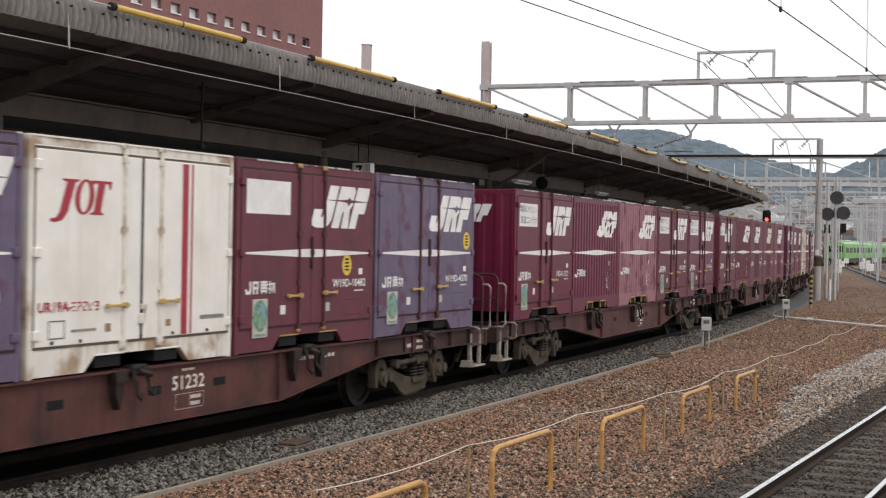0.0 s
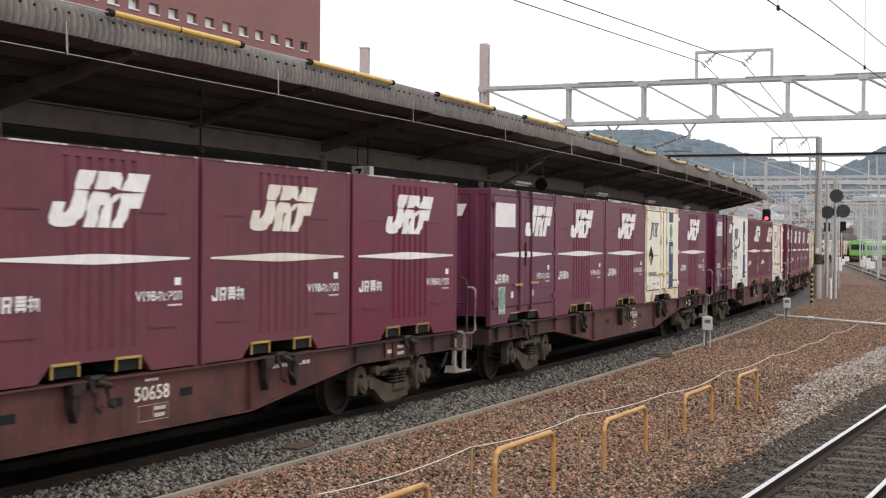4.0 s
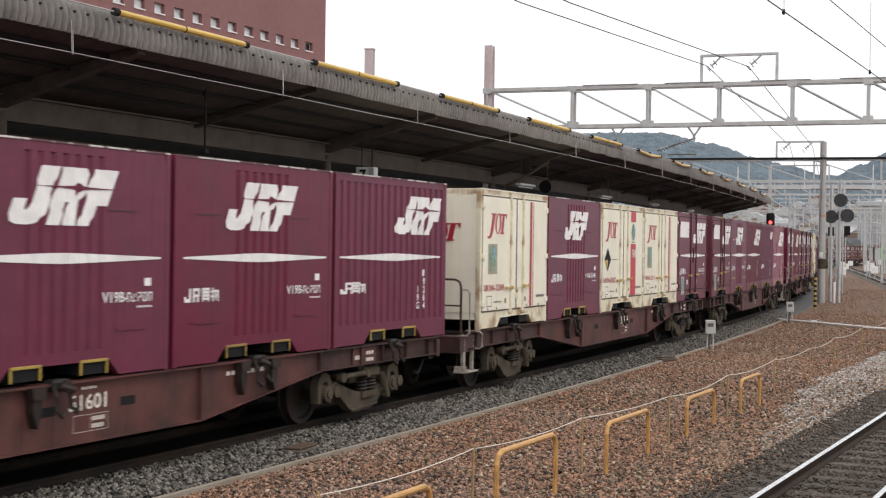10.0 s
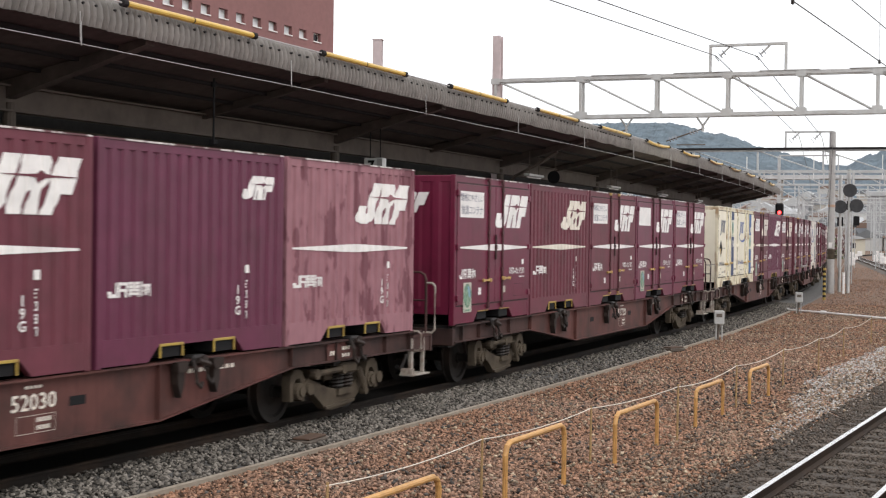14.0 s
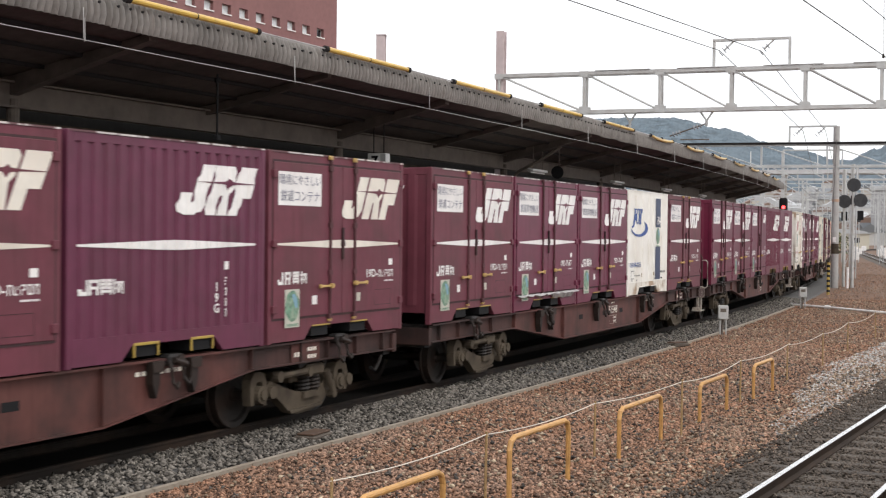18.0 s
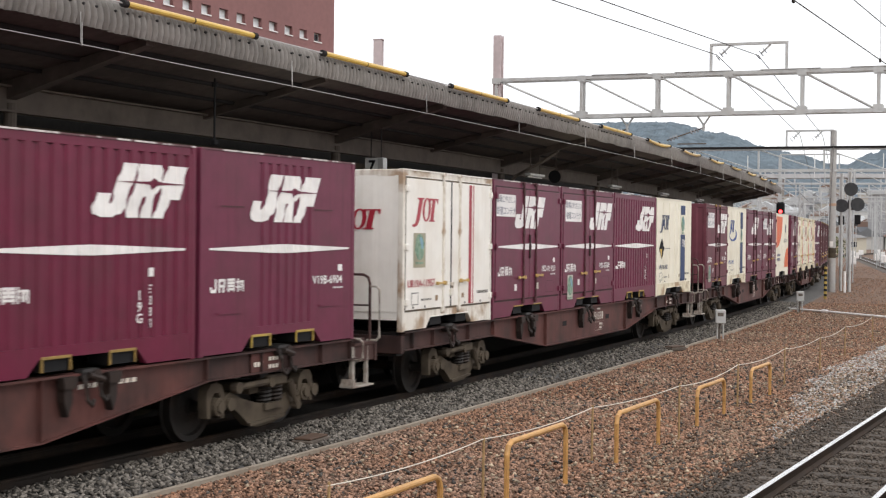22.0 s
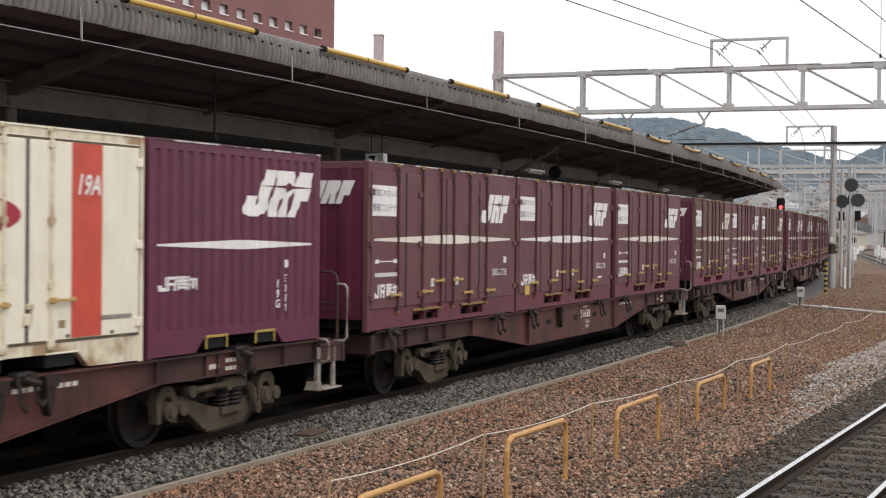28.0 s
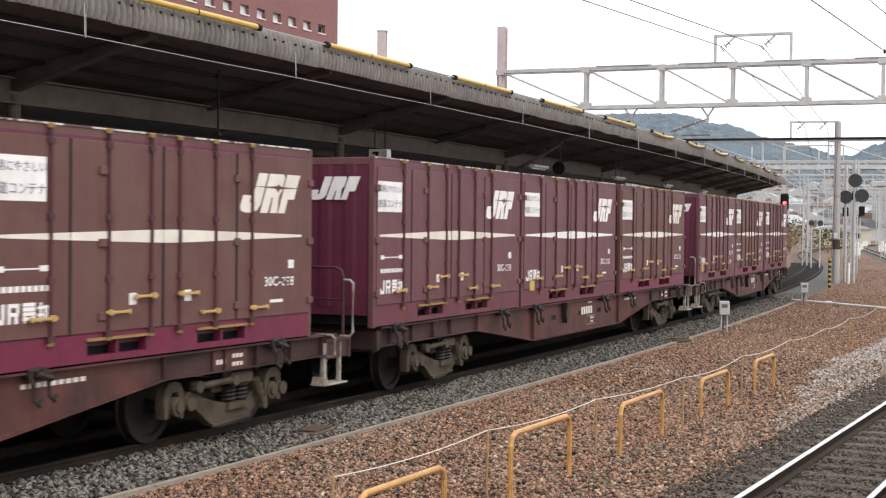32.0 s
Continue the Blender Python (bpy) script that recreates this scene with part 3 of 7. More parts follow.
def container(kind, coat, **o):
    """One twelve-foot container: kind D (two side doors), G (folded sides), B (folded middle), S (folded, small mark), C (doors, middle mark), T (tank lessor's white), Q (fruit-grower's cream and orange)."""
    key = (kind, coat.name, tuple(sorted((k, str(v)) for k, v in o.items())))
    if key in ROLE:
        return copy_thing(ROLE[key], Matrix())
    look_of = coat.name.replace("_paint", "").replace("_", " ")
    style = {"D": "two side doors and white mark", "G": "folded sides and white mark", "B": "folded middle panel and white mark", "S": "folded sides and small white mark",
             "C": "two doors and centred white mark", "T": "serif mark and coloured stripe", "Q": "orange discs and folded sides"}[kind]
    box_ = thing("freight_container", f"{look_of} container with {style}", "container", "containers on the freight train")
    prof = {"G": FOLDS, "S": FOLDS, "B": FOLDS_MID, "Q": FOLDS_LIGHT}.get(kind, PLAIN)
    if kind == "T" and not o.get("doors", True):
        prof = FOLDS_LIGHT
    pale = kind in "TQ"
    part("body", shared(("body", coat.name, id(prof)), lambda: shell(prof, end_depth=0.006 if pale else 0.014, end_ribs=4 if pale else 7), coat), None, box_)
    part("roof", shared(("roof", coat.name), roof_sheet, coat), None, box_)
    pockets = (0.30, 0.62)
    trim = coat if not pale or not o.get("doors", True) or kind == "Q" else WHITE_RUSTED if coat is WHITE else CREAM_RUSTED
    rail = trim if kind != "T" else WHITE_RUSTED if coat is WHITE else CREAM_RUSTED
    for turn in (0.0, math.pi):
        part("bottom_rail", shared(("bottom_rail", rail.name), lambda: skirt(LEN, pockets), rail), None, box_).rotation_euler = (0, 0, turn)
    part("corner_frame", shared(("corner_frame", trim.name), rim, trim), None, box_)
    part("top_edge", shared(("top_edge", coat.name if pale else ""), lambda: boxed(-LEN / 2 + 0.02, LEN / 2 - 0.02, FACE - 0.003, FACE + 0.03, TALL - 0.016, TALL + 0.003), coat if pale else PALE_EDGE), None, box_, "worn pale roof edge")
    rim_mat = YELLOW if coat in (PINK, VIOLET, MAROON, MAROON_OLD) else coat if pale else OCHRE
    for x in (-0.53, 0.53):
        pocket(x, rim_mat, box_, 0.24 if kind in "DCTQ" else 0.225, kind not in "DCTQ")
    ink = o.get("ink", LETTER)
    if kind in "DC" or (kind == "T" and o.get("doors", True)):
        doors(coat, box_)
        lock_rods((-0.34, 0.34), trim if pale else ROD, box_, grip_mat=GRIP, keeper=GRIP if coat is MAROON_OLD else None)
        if pale:
            part("hasp", shared(("hasp", trim.name), lambda: box(box(boxed(-0.055, 0.03, FACE - 0.05, FACE - 0.01, 0.50, 0.62, 0.01), -0.02, 0.07, FACE - 0.045, FACE - 0.01, 0.66, 0.72, 0.008), 0.035, 0.05, FACE - 0.04, FACE - 0.012, 0.52, 0.70), trim), None, box_, "worn hasp between the doors")
        else:
            part("door_latch", shared("door_latch", lambda: box(boxed(-0.022, 0.022, FACE - 0.045, FACE - 0.012, 1.08, 1.52, 0.008), -0.035, 0.035, FACE - 0.05, FACE - 0.012, 1.26, 1.34, 0.008), GASKET_RED), None, box_, "dark upright latch between the doors")
        base = 0.016
    else:
        base = 0.004
    if kind in "DGBSC":
        if not o.get("small"):
            end_marks(box_, coat.name)
        small = kind == "S" or o.get("small")
        if small:
            x, z, w, h = 0.86, 1.91, 0.78, 0.30
        elif kind in "DG":
            x, z, w, h = (-0.06 if kind == "D" else -0.03), 1.645, (1.78 if kind == "D" else 1.74), 0.60
        else:
            x, z, w, h = -0.86, 1.635, 1.76, 0.61
        mark(box_, "block_mark", placed(BLOCK_MARK, x, z, w, h), ink, prof, base, "white slanted block mark" if ink is LETTER else "yellowed slanted block mark")
        mark(box_, "mark_star", placed(BLOCK_STAR, x, z, w, h), coat, prof, base + (0.003 if prof is PLAIN else 0.008))
        if not small:
            mark(box_, "white_band", placed(BAND, -1.68, 1.235, 3.36, 0.115), ink, prof, base)
        if o.get("sign"):
            panel = (-1.66, -0.58) if kind == "D" else (-1.76, -0.78)
            pz = (1.80, 2.24) if kind == "D" else (1.84, 2.24)
            mark(box_, "slogan_panel", [rect(*panel, *pz)], LETTER, prof, base)
            if o["sign"] != G_:
                for text, dz, sz in (("環境にやさしい", 0.105, 0.150), ("鉄道貨物輸送" if o["sign"] == F_ else "鉄道コンテナ", -0.105, 0.165)):
                    w_ = part("slogan", words(text, sz, INK, ("slogan", text), 0.0), None, box_, "grey-blue slogan lettering")
                    w_.location = ((panel[0] + panel[1]) / 2, FACE - base - 0.004, (pz[0] + pz[1]) / 2 + dz)
        mark(box_, "owner_writing", owner_shapes(-1.66, 0.765, 0.72, 0.165), LETTER, prof, base)
        no = o.get("no")
        if kind in "GS":
            mark(box_, "serial_square", [rect(0.96, 1.08, 0.99, 1.09)], LETTER, prof, base)
            if no:
                for k, ch in enumerate(no):
                    put_words(box_, ch, 0.155, 1.02, 0.90 - 0.128 * k, base, bold=0.003)
            else:
                mark(box_, "serial_writing", [q for i in range(4) for q in cell(0.98, 0.42 + i * 0.128, 0.075, 0.095, i * 3 + 1)], LETTER, prof, base)
            for k, ch in enumerate("19G"):
                put_words(box_, ch, 0.150, 0.80, 0.78 - 0.128 * k, base, bold=0.003)
        else:
            mark(box_, "serial_square", [rect(1.38, 1.50, 0.98, 1.07)], LETTER, prof, base)
            head = {"D": "19D-", "B": "V19B-", "C": "19D-"}[kind]
            if no:
                put_words(box_, no, 0.158, 1.10, 0.86, base, bold=0.003)
            else:
                put_words(box_, head, 0.158, 0.86, 0.86, base, bold=0.003)
                mark(box_, "serial_writing", [q for i in range(5) for q in cell(1.07 + i * 0.095, 0.808, 0.070, 0.105, i * 2 + 1)], LETTER, prof, base)
            mark(box_, "note_writing", bars(1.25, 0.74, 0.28, 0.022, 7), LETTER, prof, base)
        if kind in "DC":
            mark(box_, "small_sticker", [rect(-0.80, -0.67, 0.48, 0.60)], LETTER, prof, base)
            mark(box_, "small_sticker", [rect(0.42, 0.53, 0.48, 0.60)], PAPER, prof, base)
            mark(box_, "data_outline", [rect(0.95, 1.45, 0.40, 0.405), rect(0.95, 1.45, 0.62, 0.625), rect(0.95, 0.955, 0.40, 0.62), rect(1.445, 1.45, 0.40, 0.62)], DARK, prof, base)
        if kind == "B":
            for x0 in (-1.45, 0.72):
                mark(box_, "grab_slot", [rect(x0, x0 + 0.5, 1.805, 1.822)], LETTER if o.get("gold") else ROD, prof, base)
            mark(box_, "rope_bar", [rect(-1.5, -1.0, 0.50, 0.54), rect(0.9, 1.42, 0.50, 0.54)], GOLD if o.get("gold") else coat, prof, 0.012)
        if kind == "D" and o.get("eco", True):
            mark(box_, "eco_sticker", [rect(-1.48, -1.12, 0.20, 0.70)], PAPER, prof, base, "cream sticker with a green tree")
            globe_sticker(box_, -1.30, 0.48, prof, base + 0.003)
        if o.get("badge"):
            bx, bz = (1.02, 1.12) if o["badge"] == 1 else (1.50, 1.50)
            mark(box_, "round_badge", [disc(bx, bz, 0.14, 0.15)], BADGE, prof, base, "yellow round badge")
            mark(box_, "badge_writing", [rect(bx - 0.06, bx + 0.06, bz + d, bz + d + 0.025) for d in (-0.08, -0.03, 0.02, 0.07)], BLACK, prof, base + 0.003)
        if o.get("tarp"):
            def sheet():
                rnd = random.Random(5)
                rows = []
                for i in range(29):
                    x = -1.8 + 3.6 * i / 28
                    sag = 0.035 + 0.035 * math.sin(i * 0.8) ** 2 + rnd.uniform(-0.012, 0.012)
                    rows.append([(x, FACE - 0.03 - rnd.uniform(0, 0.03), 0.31), (x, FACE - 0.06 - rnd.uniform(0, 0.05), 0.31 - sag * 0.6), (x, FACE - 0.03, 0.31 - sag - (0.07 if 15 < i < 26 else 0))])
                return ribbon(bmesh.new(), rows)
            part("torn_sheet", shared(("torn_sheet", o["tarp"]), sheet, TARP), None, box_, "torn grey plastic sheet along the bottom rail")
    if kind == "T":
        tint, stripe = o.get("tint", CRIMSON), o.get("stripe", "thin")
        mark(box_, "serif_mark", placed(SERIF_MARK, -1.56, 1.62, 0.99, 0.45), tint, prof, base, "serif lessor's mark")
        if o.get("swoosh"):
            mark(box_, "crescent", placed(crescent(), -1.60, 1.40, 1.22, 0.48), tint, prof, base)
        if stripe == "thin":
            mark(box_, "stripe", [rect(0.76, 0.88, 0.34, 2.34)], tint, prof, base, "broad thin red stripe")
            mark(box_, "stripe", [rect(0.94, 0.975, 0.34, 2.34)], tint, prof, base)
        else:
            c = {"red": RED, "orange": ORANGE_RED, "blue": STRIPE_BLUE, "bright": BRIGHT_BLUE, "navy": NAVY}[stripe]
            mid = o.get("mid")
            gap = o.get("gap", True)
            high = o.get("diamond") or o.get("high")
            spans = [(0.34, 2.36)] if not gap else [(0.34, 1.36), (1.81, 2.36)] if mid else [(0.34, 1.58), (2.11, 2.36)] if high else [(0.34, 1.16), (1.64, 2.36)]
            for a, b in spans:
                mark(box_, "stripe", [rect(0.65, 1.13, a, b)], c, prof, base)
            if gap:
                globe_sticker(box_, 0.89, 1.87 if high else 1.61 if mid else 1.42, prof, base)
            if not mid:
                t = part("serial", words("19A", 0.30, LETTER, ("words", "19A", "slanted"), 0.006, 0.28), None, box_)
                t.location, t.scale = (0.89, FACE - base - 0.008, 1.34 if high and gap else 1.80 if gap else 1.92), (0.78, 1, 1)
            if not gap:
                globe_sticker(box_, -1.28, 1.16, prof, base)
        if o.get("diamond"):
            mark(box_, "hazard_diamond", [[(-1.36, 1.48), (-1.63, 1.21), (-1.36, 0.94), (-1.09, 1.21)]], BLACK, prof, base, "black and ochre diamond")
            mark(box_, "diamond_half", [[(-1.60, 1.20), (-1.365, 0.975), (-1.365, 1.20)]], GOLD, prof, base + 0.003)
            mark(box_, "note_writing", bars(-1.02, 1.20, 0.5, 0.022, 14), NOTE, prof, base)
        if o.get("tree"):
            mark(box_, "tree_sticker", [rect(-1.50, -1.04, 0.98, 1.52)], OLIVE, prof, base)
            globe_sticker(box_, -1.27, 1.30, prof, base + 0.003)
            e = part("end_mark", shared("end_serif", lambda: decal(placed(SERIF_MARK, 0.0, 1.50, 0.82, 0.38), PLAIN, 0.0, 0.0), CRIMSON), None, box_, "crimson serif mark on the end")
            e.location, e.rotation_euler = (-LEN / 2 - 0.009, -0.02, 0), (0, 0, radians(-90))
        if o.get("plate"):
            mark(box_, "green_plate", [rect(-1.56, -0.86, 1.02, 1.42)], GREEN, prof, base, "green plate with pale bars")
            mark(box_, "plate_writing", bars(-1.5, 1.28, 0.58, 0.08, 6) + [rect(-1.40, -1.0, 1.06, 1.10)], LETTER, prof, base + 0.003)
        if o.get("no"):
            put_words(box_, o["no"], 0.160, -1.20, 0.73, base, tint)
        else:
            put_words(box_, "UR19A-", 0.145, -1.46, 0.73, base, tint)
            mark(box_, "serial_writing", [q for i in range(5) for q in cell(-1.20 + i * 0.095, 0.68, 0.07, 0.10, i * 3 + 2)], tint, prof, base)
        mark(box_, "data_outline", [rect(-1.56, -1.30, 0.40, 0.415), rect(-1.56, -1.30, 0.58, 0.595), rect(-1.56, -1.545, 0.415, 0.58), rect(-1.315, -1.30, 0.415, 0.58)], NOTE, prof, base)
        mark(box_, "note_writing", bars(1.12 if stripe != "thin" else 1.15, 0.50, 0.52, 0.05, 11) + bars(-1.2, 0.46, 0.42, 0.03, 7), NOTE, prof, base)
        mark(box_, "small_sticker", [rect(-0.64, -0.54, 0.44, 0.53)], TAG, prof, base)
        mark(box_, "small_sticker", [rect(0.46, 0.56, 0.45, 0.53)], TAG, prof, base)
        # Black dots painted for the dark of small drain holes.
        for hx in (-1.5, -1.05, 0.6, 1.3):
            mark(box_, "drain_hole", [disc(hx, 0.365, 0.028, 0.022, 8)], BLACK, prof, base + 0.002)
    if kind == "Q":
        big = [(-1.80, 2.38), (-1.80, 1.14)] + [(-1.80 + 1.80 * math.sin(t), 2.38 - 1.24 * math.cos(t)) for t in (i * math.pi / 2 / 14 for i in range(1, 14))] + [(0.0, 2.38)]
        low = [(1.80, 0.34), (1.80, 1.14)] + [(1.80 - 1.15 * math.sin(t), 0.34 + 0.80 * math.cos(t)) for t in (i * math.pi / 2 / 10 for i in range(1, 10))] + [(0.65, 0.34)]
        mark(box_, "orange_disc", [big], ORANGE, prof, base, "large orange quarter disc")
        mark(box_, "orange_disc", [low], ORANGE, prof, base)
        mark(box_, "round_badge", [disc(0.95, 1.92, 0.15, 0.17)], NAVY, prof, base)
        mark(box_, "badge_writing", [rect(0.89, 0.93, 1.84, 2.02), rect(0.93, 1.02, 1.84, 1.87)], LETTER, prof, base + 0.003)
        w_ = part("type_words", words("冷蔵コンテナ", 0.17, INK, ("words", "cold"), 0.003), None, box_, "dark grey lettering")
        w_.location = (0.95, FACE - 0.02, 1.42)
        mark(box_, "serial_writing", bars(-1.56, 0.80, 0.95, 0.10, 12) + bars(-1.56, 0.62, 0.95, 0.105, 10), INK, prof, base)
    ROLE[key] = box_
    return box_


BIG = 6.058
BIG_PROF = [(-BIG / 2, 0.0), (BIG / 2, 0.0)]


MAROON_END = paint("purple_maroon_paint", (0.118, 0.024, 0.050), 0.45)
MAGENTA_RAIL = paint("bright_magenta_maroon_paint", (0.155, 0.020, 0.052), 0.42)
BROWN_OLD = paint("rusty_brown_paint", (0.125, 0.057, 0.052), 0.6, stain=(0.15, 0.095, 0.07), amount=0.5)


def big_rail():
    """One bottom rail, a plate pierced by four fork pockets."""
    L = BIG / 2 - 0.09
    xs = [-L, -1.455, -0.995, -0.945, -0.485, 0.485, 0.945, 0.995, 1.455, L]
    zs = [0.02, 0.09, 0.24, 0.31]
    bm = bmesh.new()
    near = [[bm.verts.new((x, FACE + 0.003, z)) for z in zs] for x in xs]
    deep = [[bm.verts.new((x, FACE + 0.10, z)) for z in zs] for x in xs]
    solid = {(i, k) for i in range(9) for k in range(3) if not (k == 1 and i % 2 == 1)}
    for i, k in solid:
        for a in (near, deep):
            bm.faces.new((a[i][k], a[i + 1][k], a[i + 1][k + 1], a[i][k + 1]))
        for di, dk, p, q in ((-1, 0, (i, k), (i, k + 1)), (1, 0, (i + 1, k), (i + 1, k + 1)), (0, -1, (i, k), (i + 1, k)), (0, 1, (i, k + 1), (i + 1, k + 1))):
            if (i + di, k + dk) not in solid:
                bm.faces.new((near[p[0]][p[1]], near[q[0]][q[1]], deep[q[0]][q[1]], deep[p[0]][p[1]]))
    bmesh.ops.recalc_face_normals(bm, faces=bm.faces[:])
    return bm


def big_container(variant):
    """A twenty-foot container whose whole side is doors, with a dozen upright bars."""
    key = ("big", variant)
    coat = BROWN_OLD if variant == 2 else BROWN
    if key in ROLE:
        return copy_thing(ROLE[key], Matrix())
    c = thing("long_freight_container", ("rusty brown" if variant == 2 else "brown-maroon") + " twenty-foot steel container with a row of lock bars", "container", "long containers on the freight train")
    part("body", shared("big_body", lambda: shell(BIG_PROF, BIG, end_depth=0.014, end_ribs=6), MAROON_END), None, c, "purple-maroon steel ends")
    part("corner_frame", shared(("big_frame", coat.name), lambda: rim(BIG), coat), None, c)
    part("roof", shared(("big_roof", coat.name), lambda: roof_sheet(BIG), coat), None, c)
    for turn in (0.0, math.pi):
        part("bottom_rail", shared(("big_rail", variant == 2), big_rail, MAGENTA_RAIL if variant == 2 else MAROON_OLD), None, c, "maroon bottom rail").rotation_euler = (0, 0, turn)
    part("top_edge", shared("big_top_edge", lambda: boxed(-BIG / 2 + 0.02, BIG / 2 - 0.02, FACE - 0.003, FACE + 0.03, TALL - 0.016, TALL + 0.003), PALE_EDGE), None, c, "worn pale roof edge")
    # A black block behind the rail, painted as the dark inside its pockets.
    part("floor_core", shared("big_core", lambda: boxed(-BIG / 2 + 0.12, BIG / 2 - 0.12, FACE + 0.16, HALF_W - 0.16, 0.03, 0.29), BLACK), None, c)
    edges = (-BIG / 2 + 0.08, -1.75, -0.20, 1.25, BIG / 2 - 0.08)
    for a, b in zip(edges, edges[1:]):
        part("door", shared(("big_door", a, coat.name), lambda: boxed(a + 0.012, b - 0.012, FACE - 0.012, FACE + 0.006, 0.33, TALL - 0.14, 0.006), coat), None, c)

        def fold():
            return boxed(-0.06, 0.06, -0.03, 0.01, -0.045, 0.045, 0.008)
    for x in (-1.75, -0.20, 1.25):
        part("door_seal", shared(("big_seal", x), lambda: boxed(x - 0.02, x + 0.02, FACE - 0.016, FACE, 0.33, TALL - 0.14), RUBBER), None, c)
    lock_rods((-2.05, -1.15, -0.42, 0.10, 0.80, 1.57), ROD, c, TALL, 0.52, GRIP, (0.0, 0.015, 0.17, 0.17, -0.06, -0.06), OCHRE)
    for x in (-2.95, -1.25, 1.25, 2.95):
        for z in (0.5, 1.28, 2.05):
            h = part("hinge", shared(("big_hinge", coat.name), fold, coat), None, c)
            h.location = (x, FACE - 0.012, z)
    for x in (-1.225, -0.715, 0.715, 1.225):
        def sleeve():
            bm = boxed(-0.238, -0.231, FACE + 0.002, FACE + 0.15, 0.085, 0.245)
            return box(bm, 0.231, 0.238, FACE + 0.002, FACE + 0.15, 0.085, 0.245)
        p = part("fork_pocket", shared("big_sleeve", sleeve, RUBBER), None, c)
        p.location = (x, 0, 0)
    for x in (-0.97, 0.97):
        part("pocket_rim", shared("big_rim", lambda: boxed(-0.52, 0.52, FACE - 0.03, FACE, 0.245, 0.275), OCHRE), None, c, "worn yellow rim above the fork pockets").location = (x, 0, 0)
    mark(c, "slogan_panel", [rect(-2.93, -2.11, 1.70, 2.15)], LETTER, BIG_PROF, 0.016)
    for text, dz, sz in (("環境にやさしい", 0.11, 0.118), ("鉄道コンテナ", -0.11, 0.135)):
        w_ = part("slogan", words(text, sz, INK, ("slogan_small", text), 0.0), None, c, "grey-blue slogan lettering")
        w_.location = (-2.52, FACE - 0.022, 1.925 + dz)
    mark(c, "block_mark", placed(BLOCK_MARK, 1.28, 1.64, 1.42, 0.50), LETTER_OLD if variant == 2 else LETTER, BIG_PROF, 0.016)
    mark(c, "mark_star", placed(BLOCK_STAR, 1.28, 1.64, 1.42, 0.50), coat, BIG_PROF, 0.019)
    mark(c, "white_band", placed(BAND, -2.86, 1.275, 5.6, 0.15), LETTER_OLD if variant != 1 else LETTER, BIG_PROF, 0.016)
    put_words(c, "30C-", 0.17, 2.05, 0.765, 0.016, bold=0.003)
    for x0 in (-0.80, 0.20):
        mark(c, "small_sticker", [rect(x0, x0 + 0.13, 0.60, 0.73)], LETTER, BIG_PROF, 0.016)
    mark(c, "serial_writing", [q for i in range(3) for q in cell(2.28 + i * 0.10, 0.71, 0.075, 0.11, i * 2)] + [rect(2.42, 2.56, 0.93, 1.04)] + ([rect(2.0, 2.3, 0.50, 0.54)] if variant else []), LETTER, BIG_PROF, 0.016)
    mark(c, "owner_writing", owner_shapes(-2.84, 0.49, 0.80, 0.20), LETTER, BIG_PROF, 0.016)
    if variant != 1:
        mark(c, "data_writing", [rect(-2.75, -2.15, 1.02, 1.035), rect(-2.82, -2.70, 1.0, 1.06), rect(-2.2, -2.08, 1.0, 1.06)] + bars(-2.82, 0.80, 0.8, 0.06, 9), LETTER, BIG_PROF, 0.016)
    else:
        mark(c, "eco_sticker", [rect(-2.62, -2.36, 0.30, 0.48)], GOLD, BIG_PROF, 0.016)
    end_marks(c, "brown", BIG)
    ROLE[key] = c
    return c


